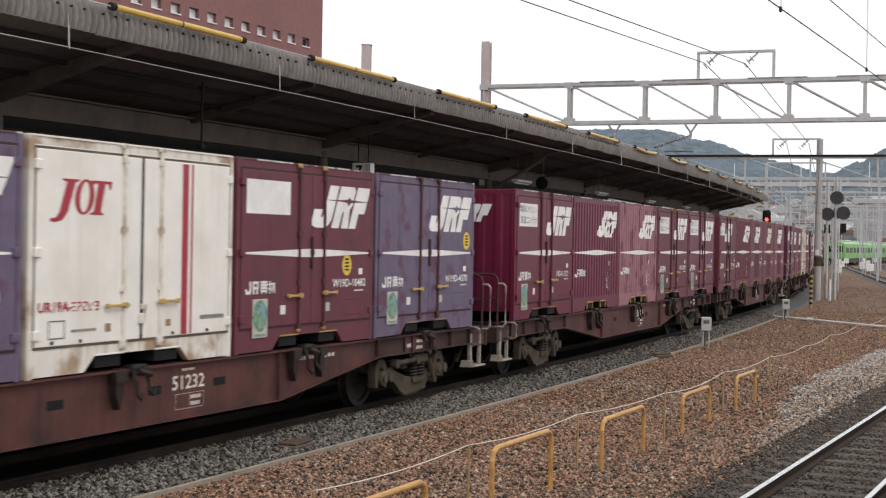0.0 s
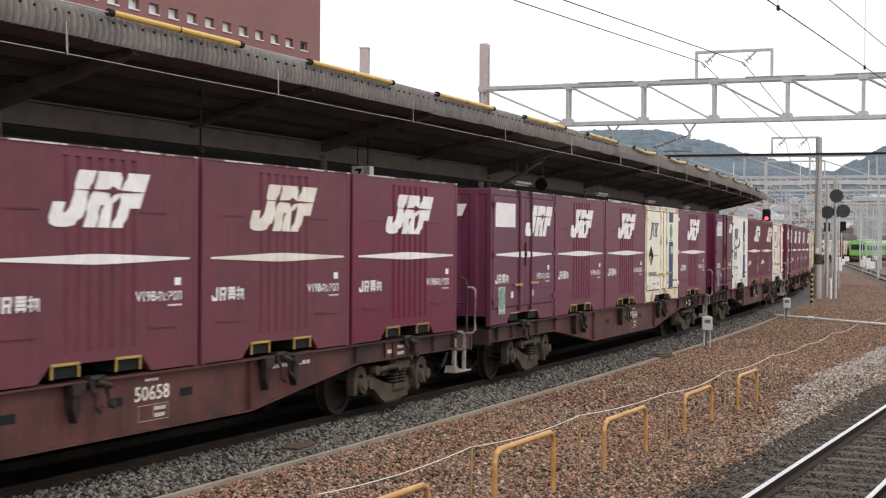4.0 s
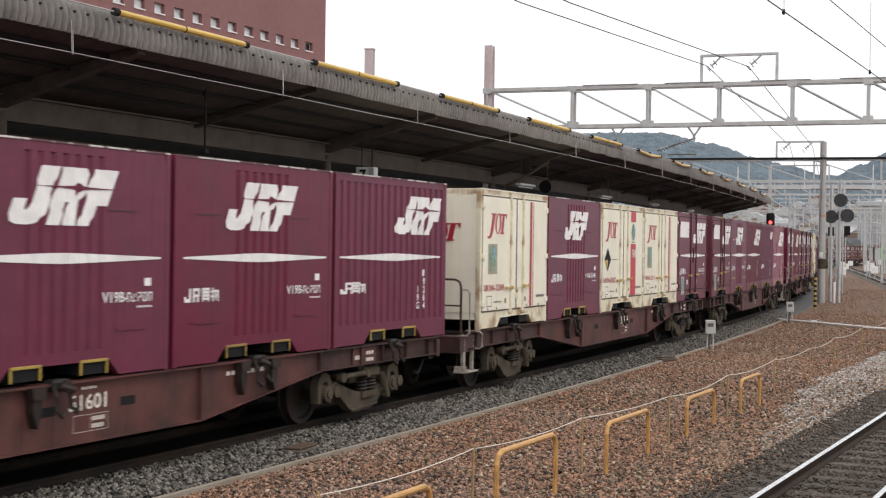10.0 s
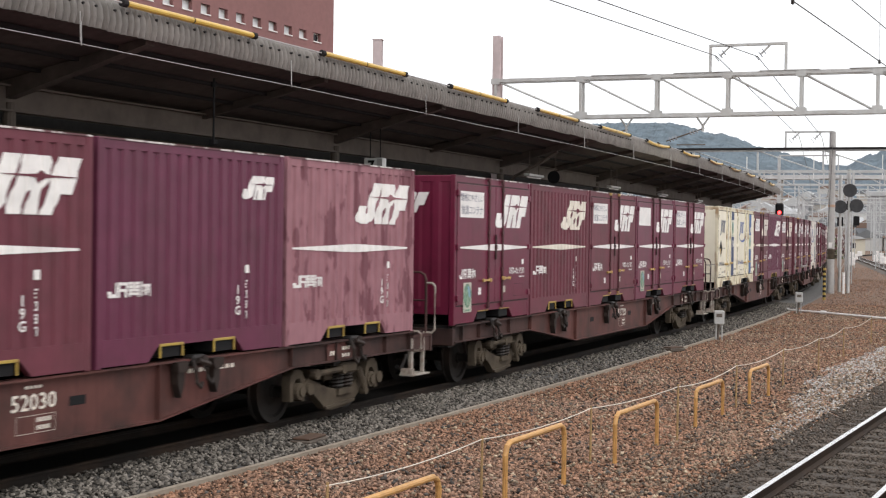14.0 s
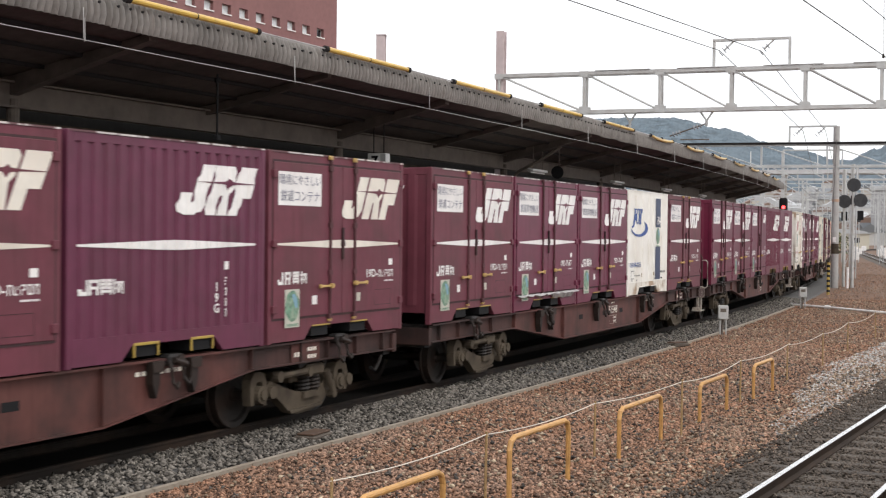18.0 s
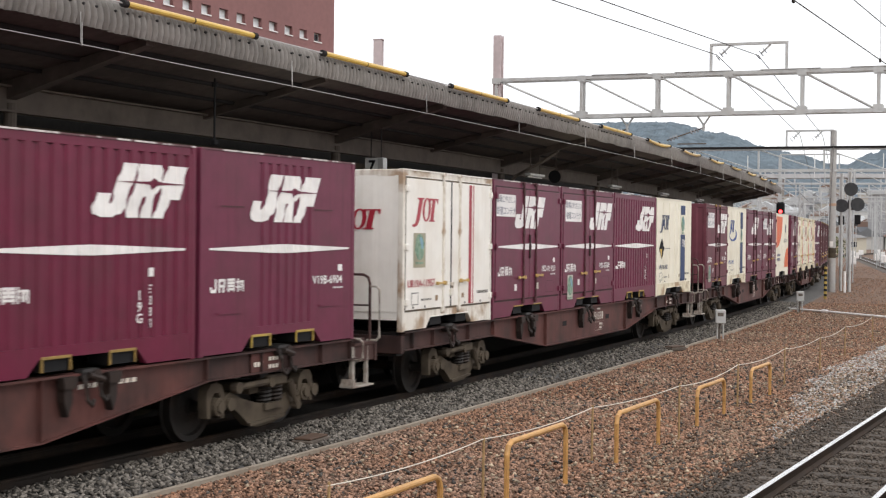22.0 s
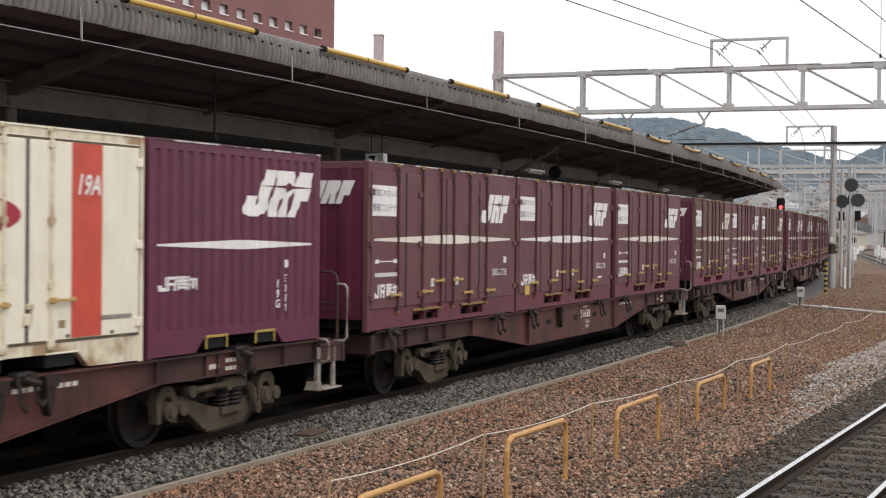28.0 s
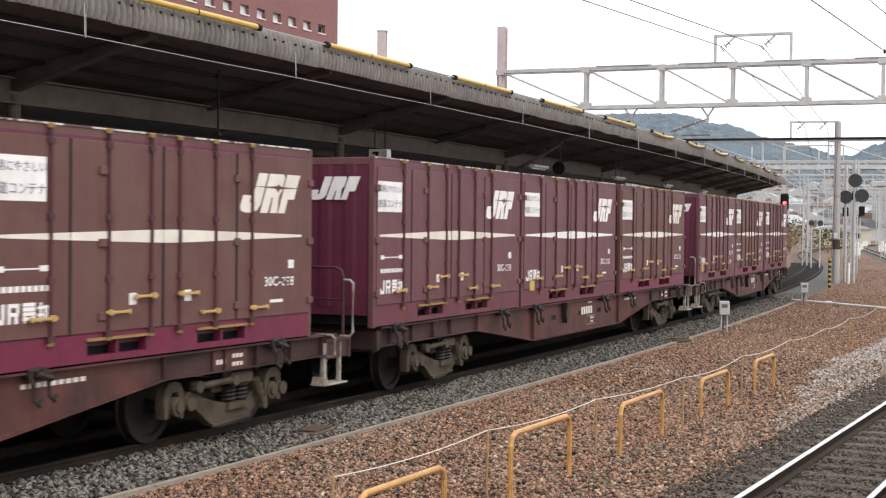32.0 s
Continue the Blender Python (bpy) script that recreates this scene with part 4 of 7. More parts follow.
LOADS = {
    -1: [("D", MAROON_OLD, {}), ("D", BLUE, {}), ("T", WHITE, {}), ("D", MAROON_OLD, {"sign": G_, "badge": 1, "no": "W19D-10482"}), ("D", BLUE, {"badge": 2, "no": "W19D-4370"})],
    0: [("D", MAROON_DEEP, {"sign": W_}), ("G", MAROON, {}), ("G", PINK, {}), ("D", MAROON_OLD, {"sign": W_, "no": "19D-32227"}), ("D", MAROON, {"sign": W_, "no": "19D-24166"})],
    1: [("C", MAROON_OLD, {"sign": W_}), ("G", MAROON_OLD, {}), ("B", MAROON_OLD, {}), ("B", MAROON_OLD, {"ink": LETTER_OLD}), ("B", MAROON_DEEP, {})],
    2: [("D", VIOLET, {"sign": G_}), ("B", MAROON, {"no": "V19B-6513"}), ("B", MAROON, {"no": "V19B-5096"}), ("T", CREAM, {"tint": NAVY, "stripe": "blue", "diamond": 1, "no": "UR19A-812"}), ("B", MAROON, {})],
    3: [("D", MAGENTA, {"sign": W_, "small": 1, "no": "19G-5840"}), ("T", WHITE, {"tint": NAVY, "swoosh": 1, "plate": 1, "stripe": "blue", "doors": False, "no": "UR19A-21496"}), ("G", MAROON_OLD, {"no": "3087"}), ("G", MAROON_OLD, {"ink": LETTER_OLD, "no": "4475"}), ("T", WHITE, {"swoosh": 1, "stripe": "red", "gap": False, "no": "UR19A-15867"})],
    4: [("D", MAROON, {"sign": W_}), ("G", MAROON, {}), ("B", MAROON, {}), ("B", MAROON_DEEP, {}), ("G", MAROON, {"no": "9264"})],
    5: [("T", CREAM, {"tree": 1, "no": "UR19A-12369"}), ("B", MAROON, {"no": "V19B-7146"}), ("T", CREAM, {"diamond": 1, "stripe": "red", "no": "UR19A-10237"}), ("T", CREAM, {"tree": 1}), ("D", MAROON, {"sign": G_})],
    6: [("D", MAROON_OLD, {"sign": G_}), ("B", MAROON, {"gold": 1}), ("G", MAROON_OLD, {}), ("S", VIOLET, {}), ("G", PINK, {})],
    7: [("D", MAROON_DEEP, {"sign": W_}), ("G", MAROON_OLD, {"ink": LETTER_OLD}), ("D", MAROON_OLD, {"sign": W_, "eco": False}), ("D", MAROON, {"sign": G_}), ("D", MAROON_DEEP, {"sign": W_, "eco": False})],
    8: [("T", CREAM, {"tint": NAVY, "diamond": 1, "stripe": "blue", "no": "UR19A-836"}), ("T", CREAM, {"tint": ROYAL, "swoosh": 1, "stripe": "bright", "no": "UR19A-20926"}), ("D", MAROON_OLD, {"sign": W_, "ink": LETTER_OLD}), ("G", VIOLET, {}), ("D", MAROON_OLD, {"sign": W_, "ink": LETTER_OLD})],
    9: [("D", MAROON_OLD, {"sign": W_}), ("D", MAROON, {"sign": F_, "tarp": 1, "no": "19D-7187"}), ("D", MAROON, {"sign": F_, "no": "19D-7607"}), ("T", WHITE, {"tint": ROYAL, "swoosh": 1, "stripe": "navy", "doors": False, "no": "UR19A-2033"}), ("D", MAROON_OLD, {"sign": W_, "eco": False})],
    10: [("D", MAROON_DEEP, {"sign": W_}), ("D", MAROON_DEEP, {"sign": W_}), ("D", MAROON, {"sign": W_, "small": 1}), ("G", MAROON_DEEP, {}), ("B", MAROON, {"no": "V19B-6904"})],
    11: [("T", WHITE, {"tree": 1, "no": "UR19A-11957"}), ("C", MAROON, {"sign": W_}), ("D", MAROON, {"sign": W_, "no": "19D-25389"}), ("G", MAROON, {}), ("T", CREAM, {"tint": NAVY, "diamond": 1, "stripe": "blue", "doors": False, "no": "UR19A-935"})],
    12: [("D", MAROON_OLD, {"sign": W_, "no": "19D-24216"}), ("T", CREAM, {"tint": ROYAL, "swoosh": 1, "stripe": "blue", "doors": False, "mid": 1, "no": "UR19A-20692"}), ("C", MAROON, {}), ("C", MAROON_DEEP, {"sign": W_}), ("Q", CREAM, {})],
    13: [("C", MAROON, {}), ("T", CREAM, {"diamond": 1, "stripe": "red"}), ("T", CREAM, {"swoosh": 1, "stripe": "red", "high": 1}), ("T", CREAM, {"swoosh": 1, "stripe": "orange", "gap": False, "no": "UR19A-15420"}), ("G", VIOLET, {})],
    14: [0, 1, 0], 15: [2, 0, 2], 16: [0, 1, 2], 17: [1, 2, 0],
}
NUMBERS = {-1: "51232", 0: "50836", 1: "50658", 2: "53364", 3: "51317", 4: "51601", 5: "52756", 6: "52030", 7: "51720", 8: "51652", 9: "51548", 10: "51992", 11: "51318", 12: "51187", 13: "52677", 14: "51638", 15: "51727"}
DECK_LEADS = {0, 4, 5, 8, 12, 17}
DECK_Z = 1.10

# ---- wagon ----
PIVOT = 7.1


def girder_piece(web, low, top_x, ribs_at):
    """A web with a flange along its lower edge, a top flange and upright ribs; near side at -y."""
    bm = prism(bmesh.new(), web, -0.008, 0.008)
    for (x0, z0), (x1, z1) in zip(low, low[1:]):
        a, b = Vector((x0, 0, z0)), Vector((x1, 0, z1))
        d = (b - a).normalized()
        n = Vector((-d.z, 0, d.x))
        vs = [bm.verts.new(q) for q in (a + Vector((0, -0.075, 0)), b + Vector((0, -0.075, 0)), b + Vector((0, 0.075, 0)), a + Vector((0, 0.075, 0)))]
        ws = [bm.verts.new(v.co + n * 0.018) for v in vs]
        bm.faces.new(vs[::-1])
        bm.faces.new(ws)
        for k in range(4):
            bm.faces.new((vs[k], vs[(k + 1) % 4], ws[(k + 1) % 4], ws[k]))
    box(bm, top_x[0], top_x[1], -0.085, 0.085, 1.072, 1.098)
    for x, lo in ribs_at:
        box(bm, x - 0.008, x + 0.008, -0.07, 0.0, lo, 1.07)
    return bm


def side_girder():
    """The fish-bellied middle of the side girder."""
    low = [(-5.75, 0.80), (-2.85, 0.42), (2.85, 0.42), (5.75, 0.80)]
    return girder_piece(low + [(5.75, 1.08), (-5.75, 1.08)], low, (-5.75, 5.75), [(-5.72, 0.82), (-2.85, 0.44), (2.85, 0.44), (5.72, 0.82)])


def end_sill(e):
    """The shallow end of the side girder over a bogie; e is the end's sign."""
    a, b = sorted((e * 5.752, e * 9.55))
    low = [(a, 0.80), (b, 0.80)]
    return girder_piece(low + [(b, 1.08), (a, 1.08)], low, (a, b), [(e * x, 0.82) for x in (6.9, 7.6, 8.4, 9.2)])


def underframe():
    bm = boxed(-9.55, 9.55, -0.16, 0.16, 0.62, 0.98)
    for x in (-9.5, -7.1, -4.6, -2.3, 0, 2.3, 4.6, 7.1, 9.5):
        box(bm, x - 0.09, x + 0.09, -1.08, 1.08, 0.72, 1.09)
    for y in (-0.62, 0.62):
        box(bm, -9.5, 9.5, y - 0.05, y + 0.05, 0.86, 1.0)
    return bm


def end_deck():
    bm = boxed(-9.98, -9.30, -1.18, 1.18, 0.98, 1.03, 0.006)
    box(bm, -9.98, -9.92, -1.18, 1.18, 0.74, 0.98, 0.006)
    box(bm, -9.92, -9.30, -1.16, -1.10, 0.76, 0.98)
    box(bm, -9.92, -9.30, 1.10, 1.16, 0.76, 0.98)
    return bm


def step_ladder():
    """A hung step: two stiles, a rung, a broad foot plate with a guard at one side."""
    bm = bmesh.new()
    box(bm, -0.24, -0.16, -0.03, 0.03, -0.62, -0.06, 0.006)
    box(bm, 0.19, 0.235, -0.03, 0.03, -0.62, -0.06, 0.006)
    box(bm, -0.32, 0.29, -0.10, 0.14, -0.65, -0.62, 0.006)
    prism(bm, [(-0.32, -0.62), (-0.24, -0.62), (-0.24, -0.53), (-0.29, -0.53)], -0.09, 0.12)
    rod(bm, (-0.2, 0, -0.28), (0.21, 0, -0.28), 0.014, 6)
    rod(bm, (-0.2, 0, -0.08), (0.21, 0, -0.08), 0.016, 6)
    return bm


def foot_hoop():
    """A bent bar that stands out below the deck's edge as a hand hold."""
    return tube(bmesh.new(), [(0, 0.28, 0.02), (0, 0.03, 0.02), (0, -0.02, -0.02), (0, -0.02, -0.24), (0, 0.03, -0.28), (0, 0.28, -0.28)], 0.017, 6)


def hand_rail():
    """A brown pipe rail across the deck's end, with a middle bar."""
    bm = tube(bmesh.new(), [(0, 0.16, 0.0), (0, 0.16, 0.84), (0, 0.19, 0.93), (0, 0.27, 0.97), (0, 0.95, 0.97)], 0.021, 6)
    tube(bm, [(0, 0.95, 0.97), (0, 0.98, 0.95), (0, 0.98, 0.0)], 0.021, 6)
    rod(bm, (0, 0.16, 0.52), (0, 0.98, 0.52), 0.013, 6)
    return bm


def grab_bar():
    """The outer hold of the rail, worn to pale metal."""
    return tube(bmesh.new(), [(0, 0.16, 0.80), (0, 0.05, 0.80), (0, 0.0, 0.75), (0, 0.0, 0.06), (0, 0.05, 0.01), (0, 0.2, 0.01)], 0.019, 6)


def brake_wheel_stand():
    bm = rod(bmesh.new(), (0, 0, 0), (0, 0, 0.98), 0.035, 8)
    rod(bm, (0, 0, 0.98), (0, 0, 1.0), 0.27, 16)
    rod(bm, (0.05, 0.0, 0.55), (0.0, 0.0, 0.95), 0.05, 8, 0.09)
    return bm


def coupler():
    bm = boxed(-0.42, 0.0, -0.11, 0.11, 0.72, 0.96, 0.02)
    box(bm, -0.56, -0.40, -0.17, 0.13, 0.70, 0.98, 0.04)
    return bm


def hose():
    return tube(bmesh.new(), [(0, 0, 0.72), (-0.12, 0.02, 0.50), (-0.26, 0.03, 0.36), (-0.42, 0.02, 0.42)], 0.028, 6)


def side_frame():
    """The cast side of a bogie: guards over the axle boxes and a deep solid basket between them."""
    bm = bmesh.new()
    prism(bm, [(-0.86, 0.54), (-0.74, 0.60), (-0.62, 0.56), (-0.46, 0.50), (-0.16, 0.42), (0.02, 0.39), (0.44, 0.39), (0.58, 0.48), (0.70, 0.58), (0.86, 0.56), (0.86, 0.42), (0.70, 0.30), (0.50, 0.17), (0.30, 0.12), (-0.10, 0.10), (-0.26, 0.13), (-0.44, 0.26), (-0.62, 0.38), (-0.86, 0.40)], -0.075, 0.06)
    prism(bm, [(-0.30, 0.13), (0.50, 0.17), (0.52, 0.21), (-0.32, 0.17)], -0.11, -0.07)
    prism(bm, [(0.02, 0.30), (0.44, 0.31), (0.44, 0.39), (0.02, 0.39)], -0.12, -0.07)
    for s in (-1, 1):
        out = [(s * 0.84, 0.30), (s * 0.84, 0.60), (s * 0.90, 0.71), (s * 1.00, 0.75), (s * 1.12, 0.74), (s * 1.20, 0.66), (s * 1.22, 0.54), (s * 1.20, 0.32), (s * 1.13, 0.32), (s * 1.13, 0.52), (s * 1.06, 0.62), (s * 0.96, 0.62), (s * 0.91, 0.52), (s * 0.91, 0.30)]
        prism(bm, out, -0.07 if s < 0 else -0.10, 0.06)
    return bm


def bolster_end():
    """The swing bolster's end, a stout rounded block with a long anchor rod."""
    bm = boxed(0.02, 0.50, -0.16, 0.04, 0.60, 0.755, 0.03)
    rod(bm, (0.06, -0.10, 0.665), (0.06, -0.20, 0.665), 0.065, 10)
    rod(bm, (-0.66, -0.13, 0.655), (0.04, -0.15, 0.675), 0.042, 8)
    rod(bm, (-0.66, -0.08, 0.655), (-0.66, -0.18, 0.655), 0.075, 10)
    return bm


def spring_nest():
    """Two stout coil springs between the basket and the bolster."""
    bm = bmesh.new()
    for x in (0.10, 0.36):
        pts = [(x + 0.095 * math.cos(t), -0.03 + 0.095 * math.sin(t), 0.395 + 0.20 * t / (2 * math.pi * 4)) for t in (2 * math.pi * 4 * i / 40 for i in range(41))]
        tube(bm, pts, 0.021, 4)
        rod(bm, (x, -0.03, 0.39), (x, -0.03, 0.60), 0.07, 10)
    return bm


def axle_box():
    bm = rod(bmesh.new(), (0, 0.02, 0.45), (0, -0.12, 0.45), 0.115, 14)
    rod(bm, (0, -0.12, 0.45), (0, -0.15, 0.45), 0.07, 10)
    rod(bm, (0.24, 0.0, 0.46), (0.24, -0.13, 0.46), 0.085, 12)
    return bm


def damper():
    bm = rod(bmesh.new(), (0.56, -0.13, 0.64), (0.66, -0.15, 0.44), 0.055, 10)
    rod(bm, (0.65, -0.15, 0.46), (0.74, -0.15, 0.28), 0.036, 8)
    rod(bm, (0.74, -0.08, 0.30), (0.74, -0.18, 0.30), 0.055, 10)
    return bm


def wheel_disc():
    """A wheel turned on its axle: tread, flange, dished disc and hub."""
    bm = bmesh.new()
    ring_at = [(0.0, 0.075), (0.09, 0.075), (0.10, 0.04), (0.20, 0.015), (0.34, 0.02), (0.36, 0.06), (0.43, 0.06), (0.43, -0.05), (0.455, -0.06), (0.455, -0.085), (0.36, -0.085), (0.34, -0.03), (0.12, -0.02), (0.10, -0.06), (0.0, -0.06)]
    n = 28
    rows = [[bm.verts.new((r * math.cos(2 * math.pi * k / n), -y, r * math.sin(2 * math.pi * k / n))) for k in range(n)] for r, y in ring_at[1:-1]]
    for a, b in zip(rows, rows[1:]):
        for k in range(n):
            bm.faces.new((a[k], a[(k + 1) % n], b[(k + 1) % n], b[k]))
    bm.faces.new(rows[0])
    bm.faces.new(rows[-1])
    bmesh.ops.recalc_face_normals(bm, faces=bm.faces[:])
    return bm


def clamp():
    """A twist lock and its lever, a black clump at the deck's edge with two drop hooks."""
    bm = boxed(-0.14, 0.14, -0.07, 0.10, -0.06, 0.07, 0.03)
    rod(bm, (-0.10, -0.10, 0.01), (0.12, -0.11, -0.05), 0.035, 8)
    for x, z in ((-0.13, -0.25), (0.09, -0.22)):
        tube(bm, [(x, -0.05, 0.0), (x - 0.01, -0.10, -0.10), (x, -0.11, z), (x + 0.05, -0.13, z - 0.06), (x + 0.09, -0.12, z)], 0.024, 6)
    rod(bm, (0.02, -0.09, 0.0), (0.02, -0.12, 0.0), 0.07, 10)
    return bm


def bogie(parent, x):
    b = part("bogie", shared("bolster", lambda: box(boxed(-0.2, 0.2, -1.0, 1.0, 0.52, 0.66, 0.02), -0.35, 0.35, -0.3, 0.3, 0.60, 0.72, 0.02), BOGIE), None, parent)
    b.location = (x, 0, 0)
    wheelsets = []
    for s in (-1, 1):
        f = part("side_frame", shared("side_frame", side_frame, BOGIE), None, b, "dusty grey cast side frame")
        f.location, f.rotation_euler = (0, s * 0.98, 0), (0, 0, 0 if s < 0 else math.pi)
        p = part("spring_nest", shared("spring_nest", spring_nest, WHEEL), None, b)
        p.location, p.rotation_euler = (0, s * 0.98, 0), (0, 0, 0 if s < 0 else math.pi)
        k = part("bolster_end", shared("bolster_end", bolster_end, BOGIE), None, b)
        k.location, k.rotation_euler = (0, s * 0.98, 0), (0, 0, 0 if s < 0 else math.pi)
        d = part("damper", shared("damper", damper, BOGIE), None, b)
        d.location, d.rotation_euler = (0, s * 0.98, 0), (0, 0, 0 if s < 0 else math.pi)
        for e in (-1, 1):
            a = part("axle_box", shared("axle_box", axle_box, BOGIE), None, b)
            a.location, a.rotation_euler = (e * 1.0, s * 0.98, 0), (0, 0, 0 if s < 0 else math.pi)
    for e in (-1, 1):
        def pair():
            bm = rod(bmesh.new(), (0, -0.9, 0), (0, 0.9, 0), 0.075, 12)
            for s in (-1, 1):
                w = wheel_disc()
                if s > 0:
                    bmesh.ops.rotate(w, verts=w.verts[:], matrix=Matrix.Rotation(math.pi, 3, "Z"))
                bmesh.ops.translate(w, verts=w.verts[:], vec=(0, s * 0.60, 0))
                tmp = bpy.data.meshes.new("wheel")
                w.to_mesh(tmp)
                w.free()
                bm.from_mesh(tmp)
                bpy.data.meshes.remove(tmp)
            return bm
        w = part("wheelset", shared("wheelset", pair, WHEEL), None, b)
        w.location = (e * 1.0, 0, 0.43)
        wheelsets.append(w)
    return wheelsets


TRAIN, ROLLING = [], []


def wagon(n):
    """One bogie container flat wagon with a railed deck at one end."""
    w = thing("container_wagon", "brown bogie container flat wagon with a fish-bellied frame", "wagon", "wagons of the freight train")
    part("underframe", shared("underframe", underframe, DARK), None, w)
    for s in (-1, 1):
        g = part("side_girder", shared("side_girder", side_girder, FRAME), None, w, "rust-brown riveted side girder")
        g.location, g.rotation_euler = (0, s * 1.12, 0), (0, 0, 0 if s < 0 else math.pi)
        for e in (-1, 1):
            q = part("end_sill", shared(("end_sill", e), lambda: end_sill(e), FRAME_DARK), None, w, "grime-darkened girder end over the bogie")
            q.location, q.rotation_euler = (0, s * 1.12, 0), (0, 0, 0 if s < 0 else math.pi)
    lead = n in DECK_LEADS
    flip = 0 if lead else math.pi
    d = part("end_deck", shared("end_deck", end_deck, FRAME_DARK), None, w)
    d.rotation_euler = (0, 0, flip)
    sx = -1 if lead else 1
    for sy in (-1, 1):
        half_turn = 0 if sy < 0 else math.pi
        for name, make, mat, px, py, pz, label in (("step_ladder", step_ladder, PALE, 9.52, 1.13, 1.04, "worn pale grey hanging step"), ("foot_hoop", foot_hoop, PALE, 9.30, 1.30, 1.07, "bent pale hand hold"),
                                                   ("hand_rail", hand_rail, FRAME_DARK, 9.84, 1.29, 1.03, "brown pipe rail"), ("grab_bar", grab_bar, PALE, 9.84, 1.29, 1.03, "worn pale grab bar")):
            q = part(name, shared(name, make, mat), None, w, label)
            q.location, q.rotation_euler = (sx * px, sy * py, pz), (0, 0, half_turn)
    k = part("brake_stand", shared("brake_stand", brake_wheel_stand, FRAME_DARK), None, w)
    k.location = (sx * 9.72, -0.35, 1.03)
    b = part("end_beam", shared("end_beam", lambda: boxed(9.52, 9.64, -1.18, 1.18, 0.76, 1.04, 0.01), FRAME_DARK), None, w)
    b.rotation_euler = (0, 0, flip)
    for s in (-1, 1):
        c = part("coupler", shared("coupler", coupler, DARK), None, w)
        c.location, c.rotation_euler = (s * 9.70, 0, 0), (0, 0, 0 if s < 0 else math.pi)
        h = part("brake_hose", shared("brake_hose", hose, DARK), None, c)
        h.location = (-0.02, -0.42, 0)
    for x in (-PIVOT, PIVOT):
        ROLLING.extend(bogie(w, x))
    shift = 0.26 if lead else -0.26
    big = n >= 14
    spots = [x for x in ((-6.85, -0.66, 5.80) if big else [shift + (j - 2) * 3.80 for j in range(5)])]
    for x in spots:
        for dx in ((-2.2, 2.2) if big else (0.0,)):
            for sy in (-1, 1):
                t = part("twist_lock", shared("twist_lock", clamp, DARK), None, w, "black twist lock clump")
                t.location, t.rotation_euler = (x + dx, sy * 1.19, 1.07), (0, 0, 0 if sy < 0 else math.pi)
    for x in spots:
        if abs(x) < 5:
            for dx in (-0.36, 0.36) if abs(x) > 1 else (-0.36,):
                t = part("lock_wedge", shared("lock_wedge", lambda: prism(prism(bmesh.new(), [(-0.07, -0.02), (0.07, -0.02), (0.06, -0.24), (0.0, -0.40), (-0.06, -0.24)], -0.10, 0.0), [(-0.11, 0.02), (0.11, 0.02), (0.09, -0.10), (-0.09, -0.10)], -0.13, -0.05), DARK), None, w)
                t.location = (x + dx, -1.14, 1.06)
    # Flat black plates on the web, painted as the dark of its holes.
    for x, z in ((-1.56, 0.80), (0.16, 0.80), (1.50, 0.80)):
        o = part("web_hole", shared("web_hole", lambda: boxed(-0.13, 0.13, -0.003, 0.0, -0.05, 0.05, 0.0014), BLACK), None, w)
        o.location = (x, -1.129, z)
    if n in NUMBERS:
        t = part("running_number", words(NUMBERS[n], 0.235, LETTER_OLD, ("number", n), 0.003), None, w, "worn white stencilled number")
        t.scale = (1.15, 1, 1)
        t.location = (0.83, -1.134, 0.84)
    else:
        part("number_writing", shared("number_writing", lambda: decal(bars(0.22, 0.76, 0.8, 0.16, 5), PLAIN, 0.0, -1.134), LETTER_OLD), None, w)
    part("data_writing", shared("wagon_bars", lambda: decal(bars(0.85, 0.985, 0.26, 0.03, 4) + bars(1.03, 0.56, 0.20, 0.045, 4) + bars(1.03, 0.64, 0.22, 0.045, 4) + [rect(0.72, 1.30, 0.53, 0.534), rect(0.72, 1.30, 0.71, 0.714), rect(0.72, 0.724, 0.53, 0.71), rect(1.296, 1.30, 0.53, 0.71), rect(1.0, 1.004, 0.53, 0.71)] + bars(3.6, 0.92, 1.0, 0.05, 9), PLAIN, 0.0, -1.134), LETTER_OLD), None, w).location = (-0.15, 0, 0)
    p = part("label_plate", shared("label_plate", lambda: box(box(boxed(-0.36, 0.36, -0.012, 0.0, -0.13, 0.13, 0.004), -0.30, -0.10, -0.015, -0.01, -0.05, 0.03), 0.06, 0.28, -0.015, -0.01, -0.09, 0.09), FRAME), None, w)
    p.location = (7.05, -1.145, 0.93)
    q = part("plate_writing", shared("plate_writing", lambda: decal(bars(-0.30, -0.04, 0.22, 0.06, 3) + bars(0.04, -0.08, 0.24, 0.05, 3) + bars(0.04, 0.02, 0.24, 0.05, 3), PLAIN, 0.0, -0.018), LETTER_OLD), None, p)
    for q in w.children_recursive:
        if "writing" in q.name:
            q["kind"] = "stuff"
    TRAIN.append((n, w, 0.0, 0.0))
    for x, load in zip(spots, LOADS[n]):
        c = big_container(load) if big else container(load[0], load[1], **load[2])
        TRAIN.append((n, c, x, DECK_Z))


for n in WAGONS:
    wagon(n)


